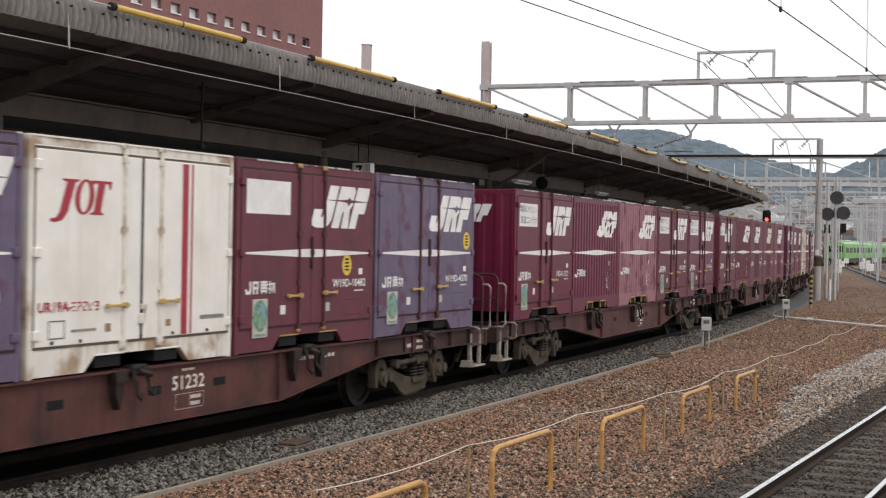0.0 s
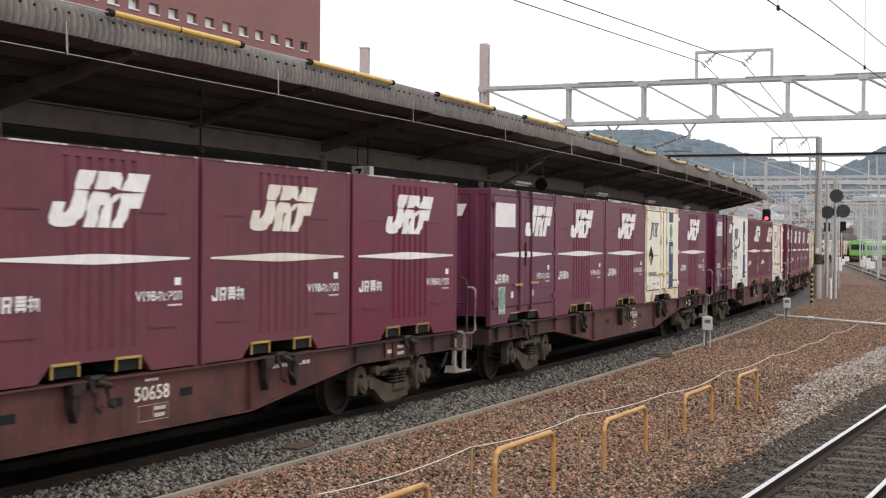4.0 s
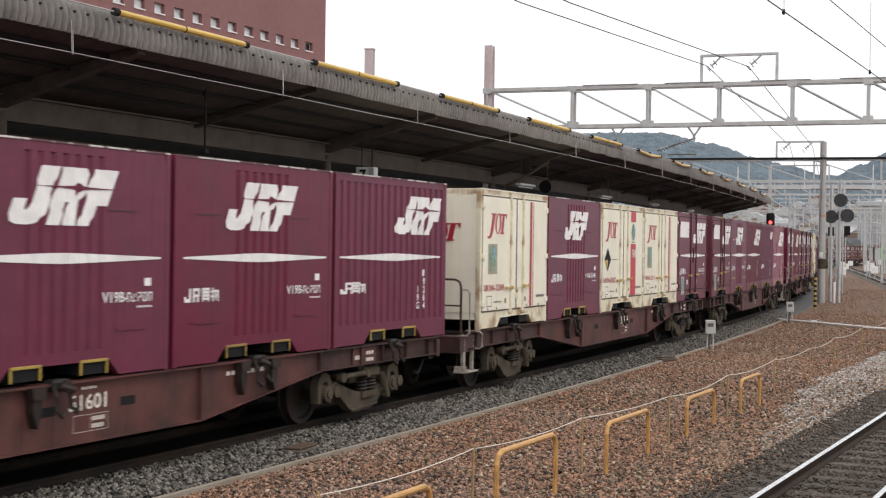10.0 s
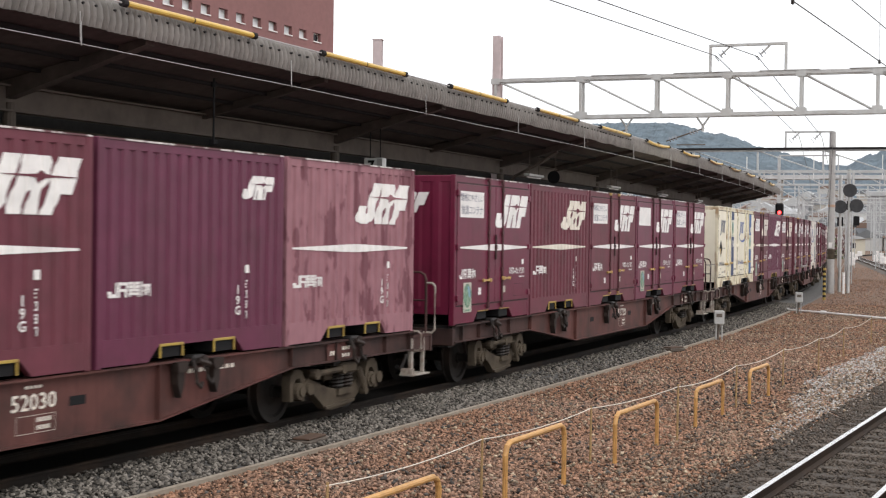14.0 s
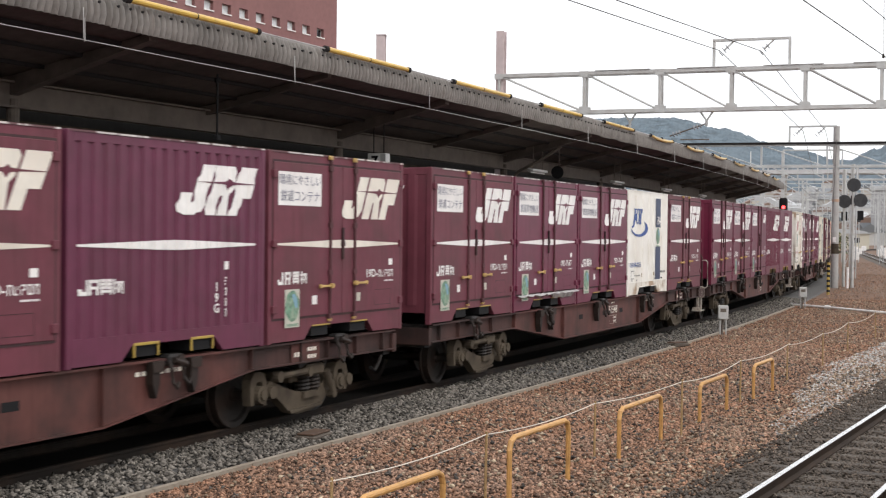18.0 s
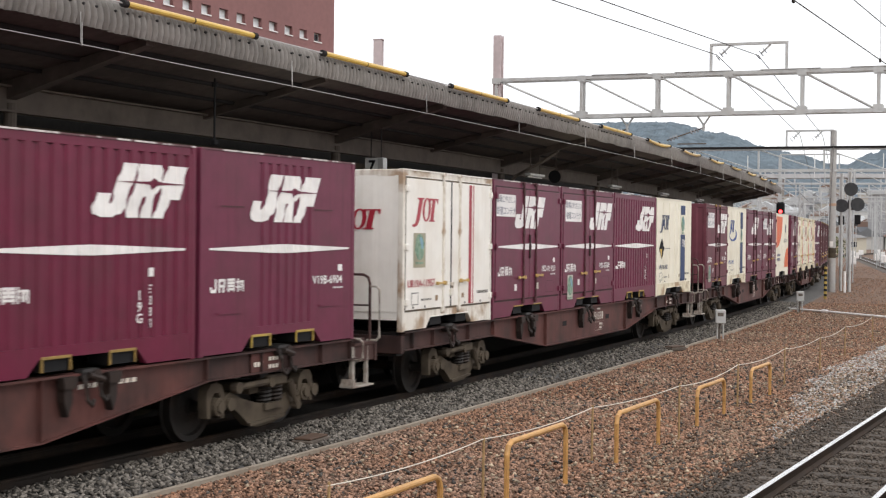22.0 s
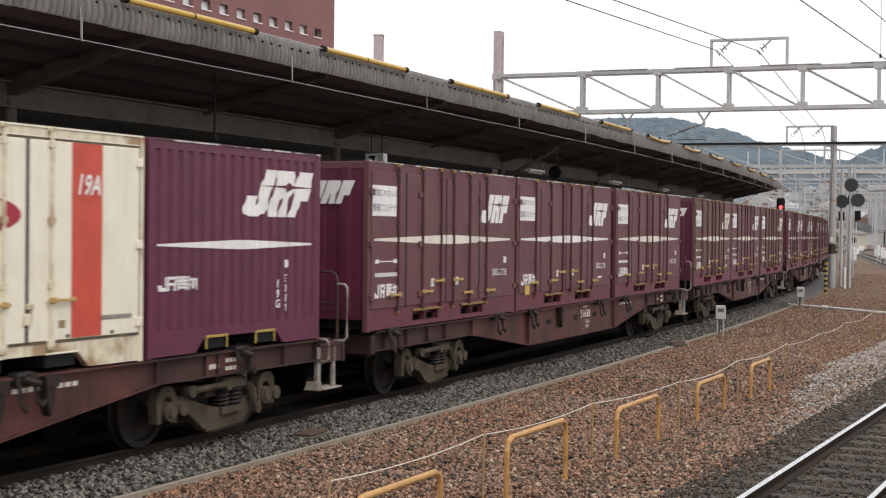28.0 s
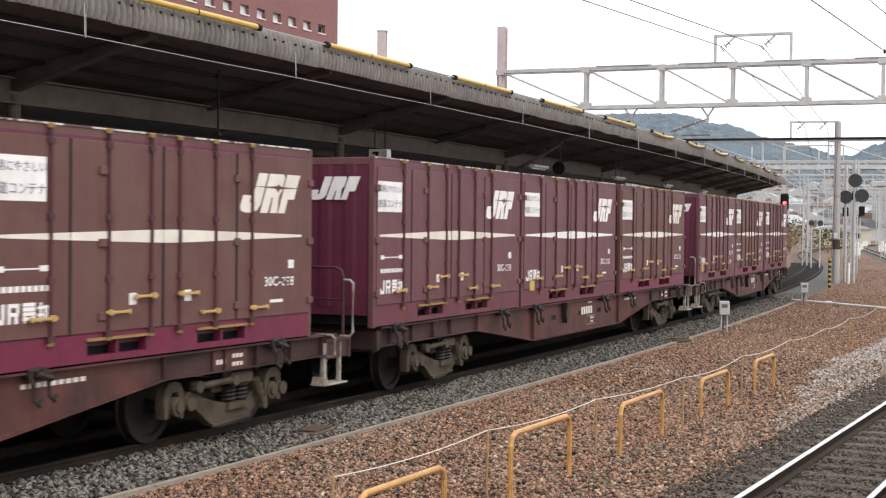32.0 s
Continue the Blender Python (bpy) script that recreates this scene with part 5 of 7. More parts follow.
# ---- ground and tracks ----
BROWN_BED = material("rusty_brown_ballast", (0.150, 0.088, 0.058), 0.95, vary=0.5, scale=9, bump=1.0, bump_scale=26, stain=(0.150, 0.096, 0.064), stain_amount=0.95, stain_scale=0.16, edge=(0.40, 0.62))
GREY_BED = material("grey_ballast", (0.085, 0.08, 0.076), 0.95, vary=0.5, scale=22, bump=1.0, bump_scale=26)
BROWN_STONE = material("rusty_ballast_stones", (0.224, 0.122, 0.076), 0.9, vary=0.3, scale=14, stain=(0.25, 0.19, 0.15), stain_amount=0.55, stain_scale=0.4, islands=0.75)
GREY_STONE = material("grey_ballast_stones", (0.130, 0.117, 0.102), 0.9, vary=0.25, scale=14, islands=0.8, gloss=0.2)
TRACK_STONE = material("oily_ballast_stones", (0.082, 0.064, 0.050), 0.85, vary=0.3, scale=14, islands=0.5)
RAIL_SIDE = material("rusty_rail", (0.085, 0.048, 0.030), 0.8, stain=(0.05, 0.03, 0.02), stain_amount=0.5)
RAIL_TOP = material("polished_rail_head", (0.75, 0.74, 0.73), 0.22, 1.0, vary=0.05)
SLEEPER = material("weathered_sleeper", (0.085, 0.068, 0.054), 0.85, vary=0.35, scale=20, stain=(0.040, 0.028, 0.020), stain_amount=0.85, stain_scale=3.0, bump=0.5, per_object=0.25)
CONCRETE = material("weathered_concrete", (0.34, 0.32, 0.29), 0.85, vary=0.12, scale=10, stain=(0.14, 0.125, 0.11), stain_amount=0.6, bump=0.2)
TROUGH = material("dusty_concrete_edge", (0.28, 0.24, 0.19), 0.9, vary=0.15, scale=12, stain=(0.18, 0.12, 0.08), stain_amount=0.5)
HOOP = material("faded_orange_yellow_paint", (0.54, 0.29, 0.095), 0.5, stain=(0.26, 0.14, 0.05), stain_amount=0.5, stain_scale=8)
STAKE = material("dry_bamboo", (0.34, 0.22, 0.10), 0.75, vary=0.2, scale=20)
ROPE = material("pale_rope", (0.62, 0.56, 0.48), 0.8)
GALV = material("galvanised_steel", (0.50, 0.50, 0.49), 0.5, 0.15, stain=(0.30, 0.26, 0.23), stain_amount=0.5, stain_scale=3)
GALV_FAR = material("pale_galvanised_steel", (0.48, 0.49, 0.49), 0.6, stain=(0.3, 0.3, 0.3), stain_amount=0.5)
PINK_STEEL = material("pinkish_primed_steel", (0.56, 0.47, 0.47), 0.6, stain=(0.40, 0.32, 0.32), stain_amount=0.5)
WIRE = material("dark_wire", (0.06, 0.055, 0.05), 0.5, 0.6)
PALE_WIRE = material("pale_wire", (0.42, 0.41, 0.40), 0.5, 0.3)
CERAMIC = material("grey_ceramic", (0.22, 0.23, 0.25), 0.25, stain=(0.55, 0.55, 0.55), stain_amount=0.6, stain_scale=7)
SLATE = material("weathered_grey_slate_sheet", (0.205, 0.189, 0.175), 0.9, vary=0.16, scale=9, stain=(0.10, 0.094, 0.086), stain_amount=0.6, stain_scale=2.2, streak=0.6, bump=0.25)
UNDER = material("dark_roof_underside", (0.088, 0.069, 0.058), 0.9, vary=0.25, stain=(0.035, 0.029, 0.025), stain_amount=0.8, stain_scale=0.8)
STEEL_DARK = material("sooty_painted_steel", (0.140, 0.116, 0.097), 0.75, gloss=0.3, stain=(0.06, 0.05, 0.042), stain_amount=0.6, stain_scale=2)
TUBE = material("yellow_insulating_tube", (0.62, 0.40, 0.075), 0.28, stain=(0.40, 0.24, 0.05), stain_amount=0.4)
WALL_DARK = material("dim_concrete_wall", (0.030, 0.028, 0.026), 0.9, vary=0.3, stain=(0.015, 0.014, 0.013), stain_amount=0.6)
LAMP_CASE = material("lamp_case_white", (0.55, 0.55, 0.53), 0.5)
BRICK = material("brown_tile_cladding", (0.240, 0.113, 0.108), 0.75, vary=0.1, scale=3, stain=(0.17, 0.08, 0.076), stain_amount=0.6, stain_scale=0.12)
PANE = material("pale_window_pane", (0.74, 0.76, 0.77), 0.15)
PANE_DARK = material("dark_window_pane", (0.03, 0.03, 0.035), 0.15)
SIGN_WHITE = material("sign_white", (0.72, 0.72, 0.70), 0.5)
# Distance haze is mixed into both hill colours as blue-grey.
HILL = material("haze_tinted_blue_wooded_hill", (0.096, 0.127, 0.151), 1.0, vary=0.45, scale=0.05, stain=(0.124, 0.160, 0.186), stain_amount=0.7, stain_scale=0.008)
HILL_NEAR = material("haze_tinted_green_wooded_hill", (0.130, 0.155, 0.165), 1.0, vary=0.4, scale=0.08, stain=(0.10, 0.13, 0.14), stain_amount=0.7, stain_scale=0.01)

ground = part("ground", bmesh.new(), BROWN_BED)
tagged(ground, "rusty brown ballast ground between the tracks", "ground", kind="structure")
_bm = bmesh.new()
_xs = [-3000, -400, -60] + list(range(-40, 121, 4)) + [160, 240, 400, 800, 3000]
_ys = [-3000, -400, -60, -30, -15, -9, -7, -6, -5, -4, -3, -2, 0, 2, 4, 6, 9, 15, 30, 60, 120, 400, 3000]
_vs = [[_bm.verts.new((x, y, -0.20 + (0.025 * noise.noise((x * 0.3, y * 0.7, 0)) if abs(x) < 100 and abs(y) < 20 else 0))) for y in _ys] for x in _xs]
for _i in range(len(_xs) - 1):
    for _j in range(len(_ys) - 1):
        _bm.faces.new((_vs[_i][_j], _vs[_i + 1][_j], _vs[_i + 1][_j + 1], _vs[_i][_j + 1]))
_bm.to_mesh(ground.data)
_bm.free()

RAIL_SECTION = [(-0.062, -0.14), (0.062, -0.14), (0.062, -0.125), (0.012, -0.10), (0.010, -0.04), (0.034, -0.03), (0.034, -0.004), (-0.034, -0.004), (-0.034, -0.03), (-0.010, -0.04), (-0.012, -0.10), (-0.062, -0.125)]


def line_at(x0, y0, heading):
    """A straight track through a point: the same call as on_track."""
    def place(u, off=0.0, z=0.0):
        return Vector((x0 + u * math.cos(heading) - off * math.sin(heading), y0 + u * math.sin(heading) + off * math.cos(heading), z))
    return place


def along(bm, place, section, u0, u1, step, closed=True):
    n = max(1, round((u1 - u0) / step))
    rows = [[bm.verts.new(place(u0 + (u1 - u0) * i / n, o, z)) for o, z in section] for i in range(n + 1)]
    k = len(section)
    for a, b in zip(rows, rows[1:]):
        for i in range(k if closed else k - 1):
            bm.faces.new((a[i], a[(i + 1) % k], b[(i + 1) % k], b[i]))
    bmesh.ops.recalc_face_normals(bm, faces=bm.faces[:])
    return bm


def track(name, label, place, u0, u1, step, sleepers=(0, 0), bed=None, shine=True, side_mat=None):
    t = thing(name, label, "track", kind="structure")
    for side in (-1, 1):
        c = side * 0.5675
        part("rail", along(bmesh.new(), place, [(o + c, z) for o, z in RAIL_SECTION], u0, u1, step), side_mat or RAIL_SIDE, t, "rusty rail with a worn head")
        part("rail_head", along(bmesh.new(), place, [(c - 0.032, -0.004), (c + 0.032, -0.004), (c + 0.028, 0.0), (c - 0.028, 0.0)], u0, u1, step), RAIL_TOP if shine else side_mat or RAIL_SIDE, t, "polished rail head")
    if bed:
        part("bed", along(bmesh.new(), place, [(-1.5, -0.23), (-1.25, -0.165), (1.25, -0.165), (1.5, -0.23)], u0, u1, step, closed=False), bed, t)
    me = mesh_of("sleeper", boxed(-0.10, 0.10, -1.0, 1.0, -0.30, -0.142, 0.012), SLEEPER)
    n = int((sleepers[1] - sleepers[0]) / 0.61)
    for i in range(n):
        u = sleepers[0] + i * 0.61
        s = part("sleeper", me, None, t)
        a, b = place(u), place(u + 0.1)
        s.location, s.rotation_euler = a, (0, 0, math.atan2(b.y - a.y, b.x - a.x))
    return t


# Rails take a darker colour than plain rust, for the shade under the train.
track("freight_track", "curved freight track on grey ballast, rails rusty at the sides", on_track, -30, 340, 1.0, (2, 40), shine=False, side_mat=material("shade_darkened_rail", (0.020, 0.015, 0.012), 0.75, gloss=0.2, stain=(0.06, 0.035, 0.022), stain_amount=0.6))
near_line = line_at(0.0, -8.03, 0.0)
track("platform_track", "straight near track with polished rails on oily ballast", near_line, -30, 120, 10.0, (11, 60), TRACK_STONE, side_mat=material("dark_rusty_rail", (0.034, 0.023, 0.017), 0.8, gloss=0.2, stain=(0.06, 0.035, 0.022), stain_amount=0.5))
for _x0, _y0, _h in ((121, 7.0, 12.0), (122, 2.6, 11.4), (126, -1.8, 10.2)):
    track("yard_track", "far yard track slanting across, rails dull", line_at(_x0, _y0, radians(_h)), -45, 142, 20.0, bed=TRACK_STONE)


def stones(name, label, spots, lo, hi, mat, seed):
    """Loose ballast as one body of small angular stones."""
    rng = np.random.default_rng(seed)
    n = len(spots)
    base = np.array([(1, 0, 0), (-1, 0, 0), (0, 1, 0), (0, -1, 0), (0, 0, 1), (0, 0, -0.6)], float)
    tri = np.array([(0, 2, 4), (2, 1, 4), (1, 3, 4), (3, 0, 4), (2, 0, 5), (1, 2, 5), (3, 1, 5), (0, 3, 5)])
    size = rng.uniform(lo, hi, (n, 1, 1)) * np.array([1.0, 0.8, 0.62])
    v = base[None] * size * rng.uniform(0.6, 1.15, (n, 6, 1)) + rng.normal(0, 0.18, (n, 6, 3)) * size
    a, b = rng.uniform(0, 6.283, n), rng.uniform(-0.7, 0.7, n)
    ca, sa, cb, sb = np.cos(a), np.sin(a), np.cos(b), np.sin(b)
    one, nil = np.ones(n), np.zeros(n)
    rz = np.stack([np.stack([ca, -sa, nil], 1), np.stack([sa, ca, nil], 1), np.stack([nil, nil, one], 1)], 1)
    ry = np.stack([np.stack([cb, nil, sb], 1), np.stack([nil, one, nil], 1), np.stack([-sb, nil, cb], 1)], 1)
    v = np.einsum("nij,nkj->nki", rz @ ry, v) + np.asarray(spots)[:, None, :]
    f = (tri[None] + 6 * np.arange(n)[:, None, None]).reshape(-1, 3)
    me = bpy.data.meshes.new(name)
    me.vertices.add(n * 6)
    me.vertices.foreach_set("co", v.reshape(-1))
    me.loops.add(len(f) * 3)
    me.loops.foreach_set("vertex_index", f.reshape(-1).astype(np.int32))
    me.polygons.add(len(f))
    me.polygons.foreach_set("loop_start", np.arange(0, len(f) * 3, 3, dtype=np.int32))
    me.polygons.foreach_set("loop_total", np.full(len(f), 3, np.int32))
    me.update()
    me.materials.append(mat)
    return thing(name, label, "ballast", kind="stuff", data=me)


def scatter(u0, u1, off0, off1, per, seed, place, z):
    rng = np.random.default_rng(seed)
    n = int((u1 - u0) * abs(off1 - off0) * per)
    out = []
    for u, o in zip(rng.uniform(u0, u1, n), rng.uniform(off0, off1, n)):
        q = place(float(u), float(o))
        out.append((q.x, q.y, z(float(u), float(o))))
    return out


def bank(u, o):
    return -0.135 + 0.05 * max(0.0, min(1.0, (o + 1.85) / 1.1))


def flat(u, o):
    return -0.185


_grey = scatter(9, 24, -1.84, -0.70, 430, 1, on_track, bank) + scatter(24, 60, -1.84, -0.70, 160, 2, on_track, bank)
stones("grey_ballast", "grey crushed stone ballast along the freight track", _grey, 0.028, 0.055, GREY_STONE, 3)
_brown = [q for q in scatter(9.5, 22, -7.4, -1.9, 600, 4, on_track, flat) + scatter(22, 36, -8.4, -1.9, 330, 5, on_track, flat) + scatter(36, 62, -9.5, -1.9, 120, 6, on_track, flat) + scatter(62, 104, -13.0, -2.2, 26, 31, on_track, flat) + scatter(104, 150, -22.0, -2.2, 7, 32, on_track, flat) if q[1] > -6.75]
stones("brown_ballast", "rusty brown ballast stones on flat ground", _brown, 0.020, 0.046, BROWN_STONE, 7)
_pale = [q for q in scatter(19, 60, -6.9, -4.7, 230, 8, line_at(0, 0, 0), flat) if q[1] < -4.95 - max(0.0, 30 - q[0]) * 0.13 + 0.3 * noise.noise((q[0] * 0.6, q[1], 3.0))]
stones("pale_ballast", "pale grey fresh ballast beside the near track", _pale, 0.03, 0.055, material("pale_ballast_stones", (0.33, 0.315, 0.295), 0.9, vary=0.25, scale=14, islands=0.55), 9)
_mixed = [q for q in scatter(9.5, 30, -8.0, -2.2, 16, 21, on_track, flat) + scatter(30, 60, -9.0, -2.2, 12, 22, on_track, flat) if q[1] > -6.75]
stones("tan_ballast", "scattered pale tan stones among the brown ballast", [(x, y, z + 0.02) for x, y, z in _mixed], 0.024, 0.05, material("tan_ballast_stones", (0.30, 0.235, 0.165), 0.9, vary=0.25, scale=14, islands=0.6), 23)
_dark = [q for q in scatter(9.5, 30, -8.0, -2.2, 14, 24, on_track, flat) if q[1] > -6.75]
stones("dark_ballast", "scattered dark grey stones among the brown ballast", [(x, y, z + 0.02) for x, y, z in _dark], 0.024, 0.05, material("dark_ballast_stones", (0.075, 0.066, 0.058), 0.9, vary=0.25, scale=14, islands=0.5), 25)
_fringe = [q for q in scatter(11, 44, -6.8, -5.0, 95, 41, line_at(0, 0, 0), flat) if q[1] < -5.5 + 0.5 * noise.noise((q[0] * 0.5, q[1], 7.0))]
stones("mixed_ballast", "tan and grey ballast stones spilling beside the near rail", [(x, y, z + 0.012) for x, y, z in _fringe], 0.024, 0.05, material("mixed_ballast_stones", (0.205, 0.145, 0.100), 0.9, vary=0.3, scale=14, islands=0.7), 43)
_oily = scatter(11, 46, -1.35, 1.5, 260, 10, near_line, lambda u, o: -0.150)
stones("oily_ballast", "dark oily ballast between the near rails", _oily, 0.024, 0.045, TRACK_STONE, 11)
part("shoulder", along(bmesh.new(), on_track, [(-1.86, -0.20), (-1.80, -0.15), (-0.68, -0.10)], -30, 120, 2.0, closed=False), GREY_BED)
# Oily ballast, its colour taken down further for the shade below the wagons.
OILY_SHADED_BED = material("oily_shaded_ballast", (0.011, 0.010, 0.009), 0.95, vary=0.4, scale=20, bump=0.8, bump_scale=26, gloss=0.1)
oily = part("track_bed", along(bmesh.new(), on_track, [(-0.70, -0.11), (-0.5, -0.12), (1.72, -0.12)], -30, 120, 2.0, closed=False), OILY_SHADED_BED)
tagged(oily, "oil-blackened ballast under the freight track", "ballast", kind="structure")
tagged(bpy.data.objects["shoulder"], "grey ballast shoulder of the freight track", "ballast", kind="structure")

trough = thing("edge_strip", "narrow dusty concrete strip along the grey ballast", "strip", kind="structure")
for _i in range(26):
    _u = 6 + _i * 1.85
    part("strip_slab", along(bmesh.new(), on_track, [(-1.93, -0.20), (-1.93, -0.135), (-1.865, -0.13), (-1.865, -0.20)], _u, _u + 1.84, 0.92), TROUGH, trough)


# ---- small things on the ground ----
def hoop(x0, x1, y, top):
    h = thing("yellow_hoop", "bent steel hoop barrier with faded orange-yellow paint", "barrier", "yellow hoops on the ballast")
    r = 0.12
    pts = [(0, 0, -0.25), (0, 0, top - r), (r * 0.3, 0, top - r * 0.3), (r, 0, top)]
    L = x1 - x0
    pts += [(L - r, 0, top), (L - r * 0.3, 0, top - r * 0.3), (L, 0, top - r), (L, 0, -0.25)]
    part("bar", tube(bmesh.new(), pts, 0.030, 10), HOOP, h)
    for x in (0.0, L):
        part("footing", rod(bmesh.new(), (x, 0, -0.24), (x, 0, -0.175), 0.09, 10), SLEEPER, h)
    return at(h, x0, y, 0, radians(1.2))


for _x0, _x1, _y, _t in ((9.75, 11.36, -5.30, 0.40), (12.84, 14.53, -5.27, 0.50), (16.17, 17.93, -5.25, 0.43), (19.95, 21.55, -5.15, 0.38), (23.2, 24.66, -5.12, 0.39)):
    hoop(_x0, _x1, _y, _t)

fence = thing("rope_fence", "thin bamboo stakes joined by a pale sagging rope", "fence")
STAKES = [(9.9, -4.96, 0.5), (12.98, -4.94, 0.5), (16.2, -4.92, 0.48), (18.5, -5.32, 0.56), (22.8, -5.0, 0.5), (26.6, -4.9, 0.5), (30.1, -4.85, 0.5), (34.2, -4.6, 0.5), (39.2, -4.4, 0.5), (45, -4.3, 0.5)]
for _x, _y, _z in STAKES:
    part("stake", rod(bmesh.new(), (_x, _y, -0.3), (_x + 0.015, _y, _z + 0.03), 0.016, 7, 0.013), STAKE, fence)
for _a, _b in zip(STAKES, STAKES[1:]):
    _pts = []
    for _i in range(9):
        _f = _i / 8
        _q = Vector(_a) * (1 - _f) + Vector(_b) * _f
        _q.z -= 0.055 * 4 * _f * (1 - _f) * ((_b[0] - _a[0]) / 3.5)
        _pts.append(_q)
    part("rope", tube(bmesh.new(), _pts, 0.0065, 5), ROPE, fence)


def marker(x, y, label):
    m = thing("lineside_box", label, "lineside box", "small lineside boxes")
    part("case", boxed(-0.09, 0.09, -0.14, 0.14, 0.36, 0.74, 0.02), GALV, m, "pale grey steel case")
    part("dial", boxed(-0.096, -0.09, -0.08, 0.08, 0.56, 0.66), STEEL_DARK, m)
    for s in (-0.08, 0.08):
        part("leg", rod(bmesh.new(), (0, s, -0.1), (0, s, 0.37), 0.022, 7), GALV, m)
    part("cable", tube(bmesh.new(), [(0.02, 0, 0.36), (0.03, 0.02, 0.15), (0.02, 0.03, -0.08)], 0.03, 6), STEEL_DARK, m)
    return at(m, x, y, -0.12, radians(20))


marker(37.85, -0.55, "small pale grey lineside box on thin legs")
marker(53.2, 0.62, "small pale grey lineside box on thin legs")


def plate_cover(x, y, rz):
    c = thing("cable_cover", "low rusty cable cover lying on the ballast", "cable cover", "rusty cable covers")
    part("frame", boxed(-0.28, 0.28, -0.15, 0.15, -0.16, -0.085, 0.012), SLEEPER, c)
    part("lid", boxed(-0.22, 0.30, -0.11, 0.13, -0.083, -0.055, 0.008), RAIL_SIDE, c, "rusty steel lid")
    return at(c, x, y, 0.0, rz)


plate_cover(15.5, -1.28, radians(6))
plate_cover(33.0, -0.75, radians(-20))

duct = thing("white_cable_duct", "white cable duct lying across the ballast", "cable duct")
part("duct", tube(bmesh.new(), [(55.2, 1.5, -0.12), (54.2, 1.2, -0.10), (53.2, -0.3, -0.11), (51.6, -2.0, -0.11), (50.6, -2.9, -0.10), (49.5, -4.6, -0.11)], 0.040, 8), LETTER, duct)
part("joint", rod(bmesh.new(), (53.25, -0.2, -0.11), (53.15, -0.4, -0.11), 0.075, 8), LETTER, duct)

# ---- far platform and its roof ----
platform = thing("platform_far", "concrete island platform behind the train", "platform", kind="structure")
part("deck", along(bmesh.new(), on_track, [(1.72, 0.92), (1.72, 0.78), (8.4, 0.78), (8.4, 0.92)], -40, 84, 2.0), CONCRETE, platform)
# The wall's black colour stands for the darkness below platform edge and wagons.
part("side_wall", along(bmesh.new(), on_track, [(1.9, 0.778), (1.9, -0.25), (2.2, -0.25), (2.2, 0.778)], -40, 84, 2.0), material("shade_black_platform_wall", (0.022, 0.02, 0.018), 0.95), platform, "soot-blackened platform side")
part("edge_tiles", along(bmesh.new(), on_track, [(1.70, 0.924), (1.70, 0.90), (2.1, 0.90), (2.1, 0.924)], -40, 84, 2.0), LETTER, platform)
# Added backing wall, near-black to stand for the dimness under the canopy.
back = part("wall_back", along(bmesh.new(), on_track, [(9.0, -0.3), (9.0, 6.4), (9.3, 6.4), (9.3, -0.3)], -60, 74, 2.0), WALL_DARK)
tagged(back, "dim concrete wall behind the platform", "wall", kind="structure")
# Unseen wall added far behind the camera to close off the platform.
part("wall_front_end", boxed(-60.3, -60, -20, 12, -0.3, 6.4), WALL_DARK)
tagged(bpy.data.objects["wall_front_end"], "plain wall closing the station", "wall", kind="structure")

roof = thing("platform_canopy", "long curved platform canopy of grey corrugated slate on steel", "canopy")
EAVE = [(1.30, 5.29), (1.265, 5.42), (1.28, 5.56), (1.34, 5.66), (1.44, 5.72), (1.62, 5.755), (1.95, 5.76)]
SHEET = 0.93
U0_ROOF, U1_ROOF = -14.0, 84.5


def eave_sheet(u0, seed):
    rnd = random.Random(seed)
    lift, push = rnd.uniform(-0.012, 0.012), rnd.uniform(-0.01, 0.01)
    bm = bmesh.new()
    n = 56
    rows = []
    for i in range(n + 1):
        u = u0 + SHEET * i / n + (0.0 if i < n else 0.02)
        w = 0.105 * abs(math.sin(math.pi * i / 8)) - 0.06
        rows.append([bm.verts.new(on_track(u, o - w * (0.8 if k < 4 else 0.3) + push, z + lift + (w * 0.7 if k > 2 else 0) + (0.02 if k == 0 and i % 8 == 0 else 0))) for k, (o, z) in enumerate(EAVE)])
    for a, b in zip(rows, rows[1:]):
        for k in range(len(EAVE) - 1):
            f = bm.faces.new((a[k], b[k], b[k + 1], a[k + 1]))
            f.smooth = True
    bmesh.ops.recalc_face_normals(bm, faces=bm.faces[:])
    return bm


BOLT = mesh_of("bolt", rod(bmesh.new(), (0, 0.03, 0), (0, -0.03, 0), 0.018, 6), RUBBER)
_u, _k = U0_ROOF, 0
while _u < U1_ROOF:
    _s = part("eave_sheet", eave_sheet(_u, _k), SLATE, roof, "grey corrugated slate sheet, stained")
    if 10 < _u < 40:
        for _b in range(3):
            _c = part("bolt", BOLT, None, _s)
            _c.location = on_track(_u + 0.133 * (0.5 + 2 * _b), 1.25, 5.57)
    _u, _k = _u + SHEET, _k + 1
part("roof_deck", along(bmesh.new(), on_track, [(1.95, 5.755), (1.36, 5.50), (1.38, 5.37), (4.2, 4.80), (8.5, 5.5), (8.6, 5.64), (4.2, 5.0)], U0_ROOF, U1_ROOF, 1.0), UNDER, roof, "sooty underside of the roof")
_girders = ((4.0, 4.36, 4.76), (7.4, 4.85, 5.25))
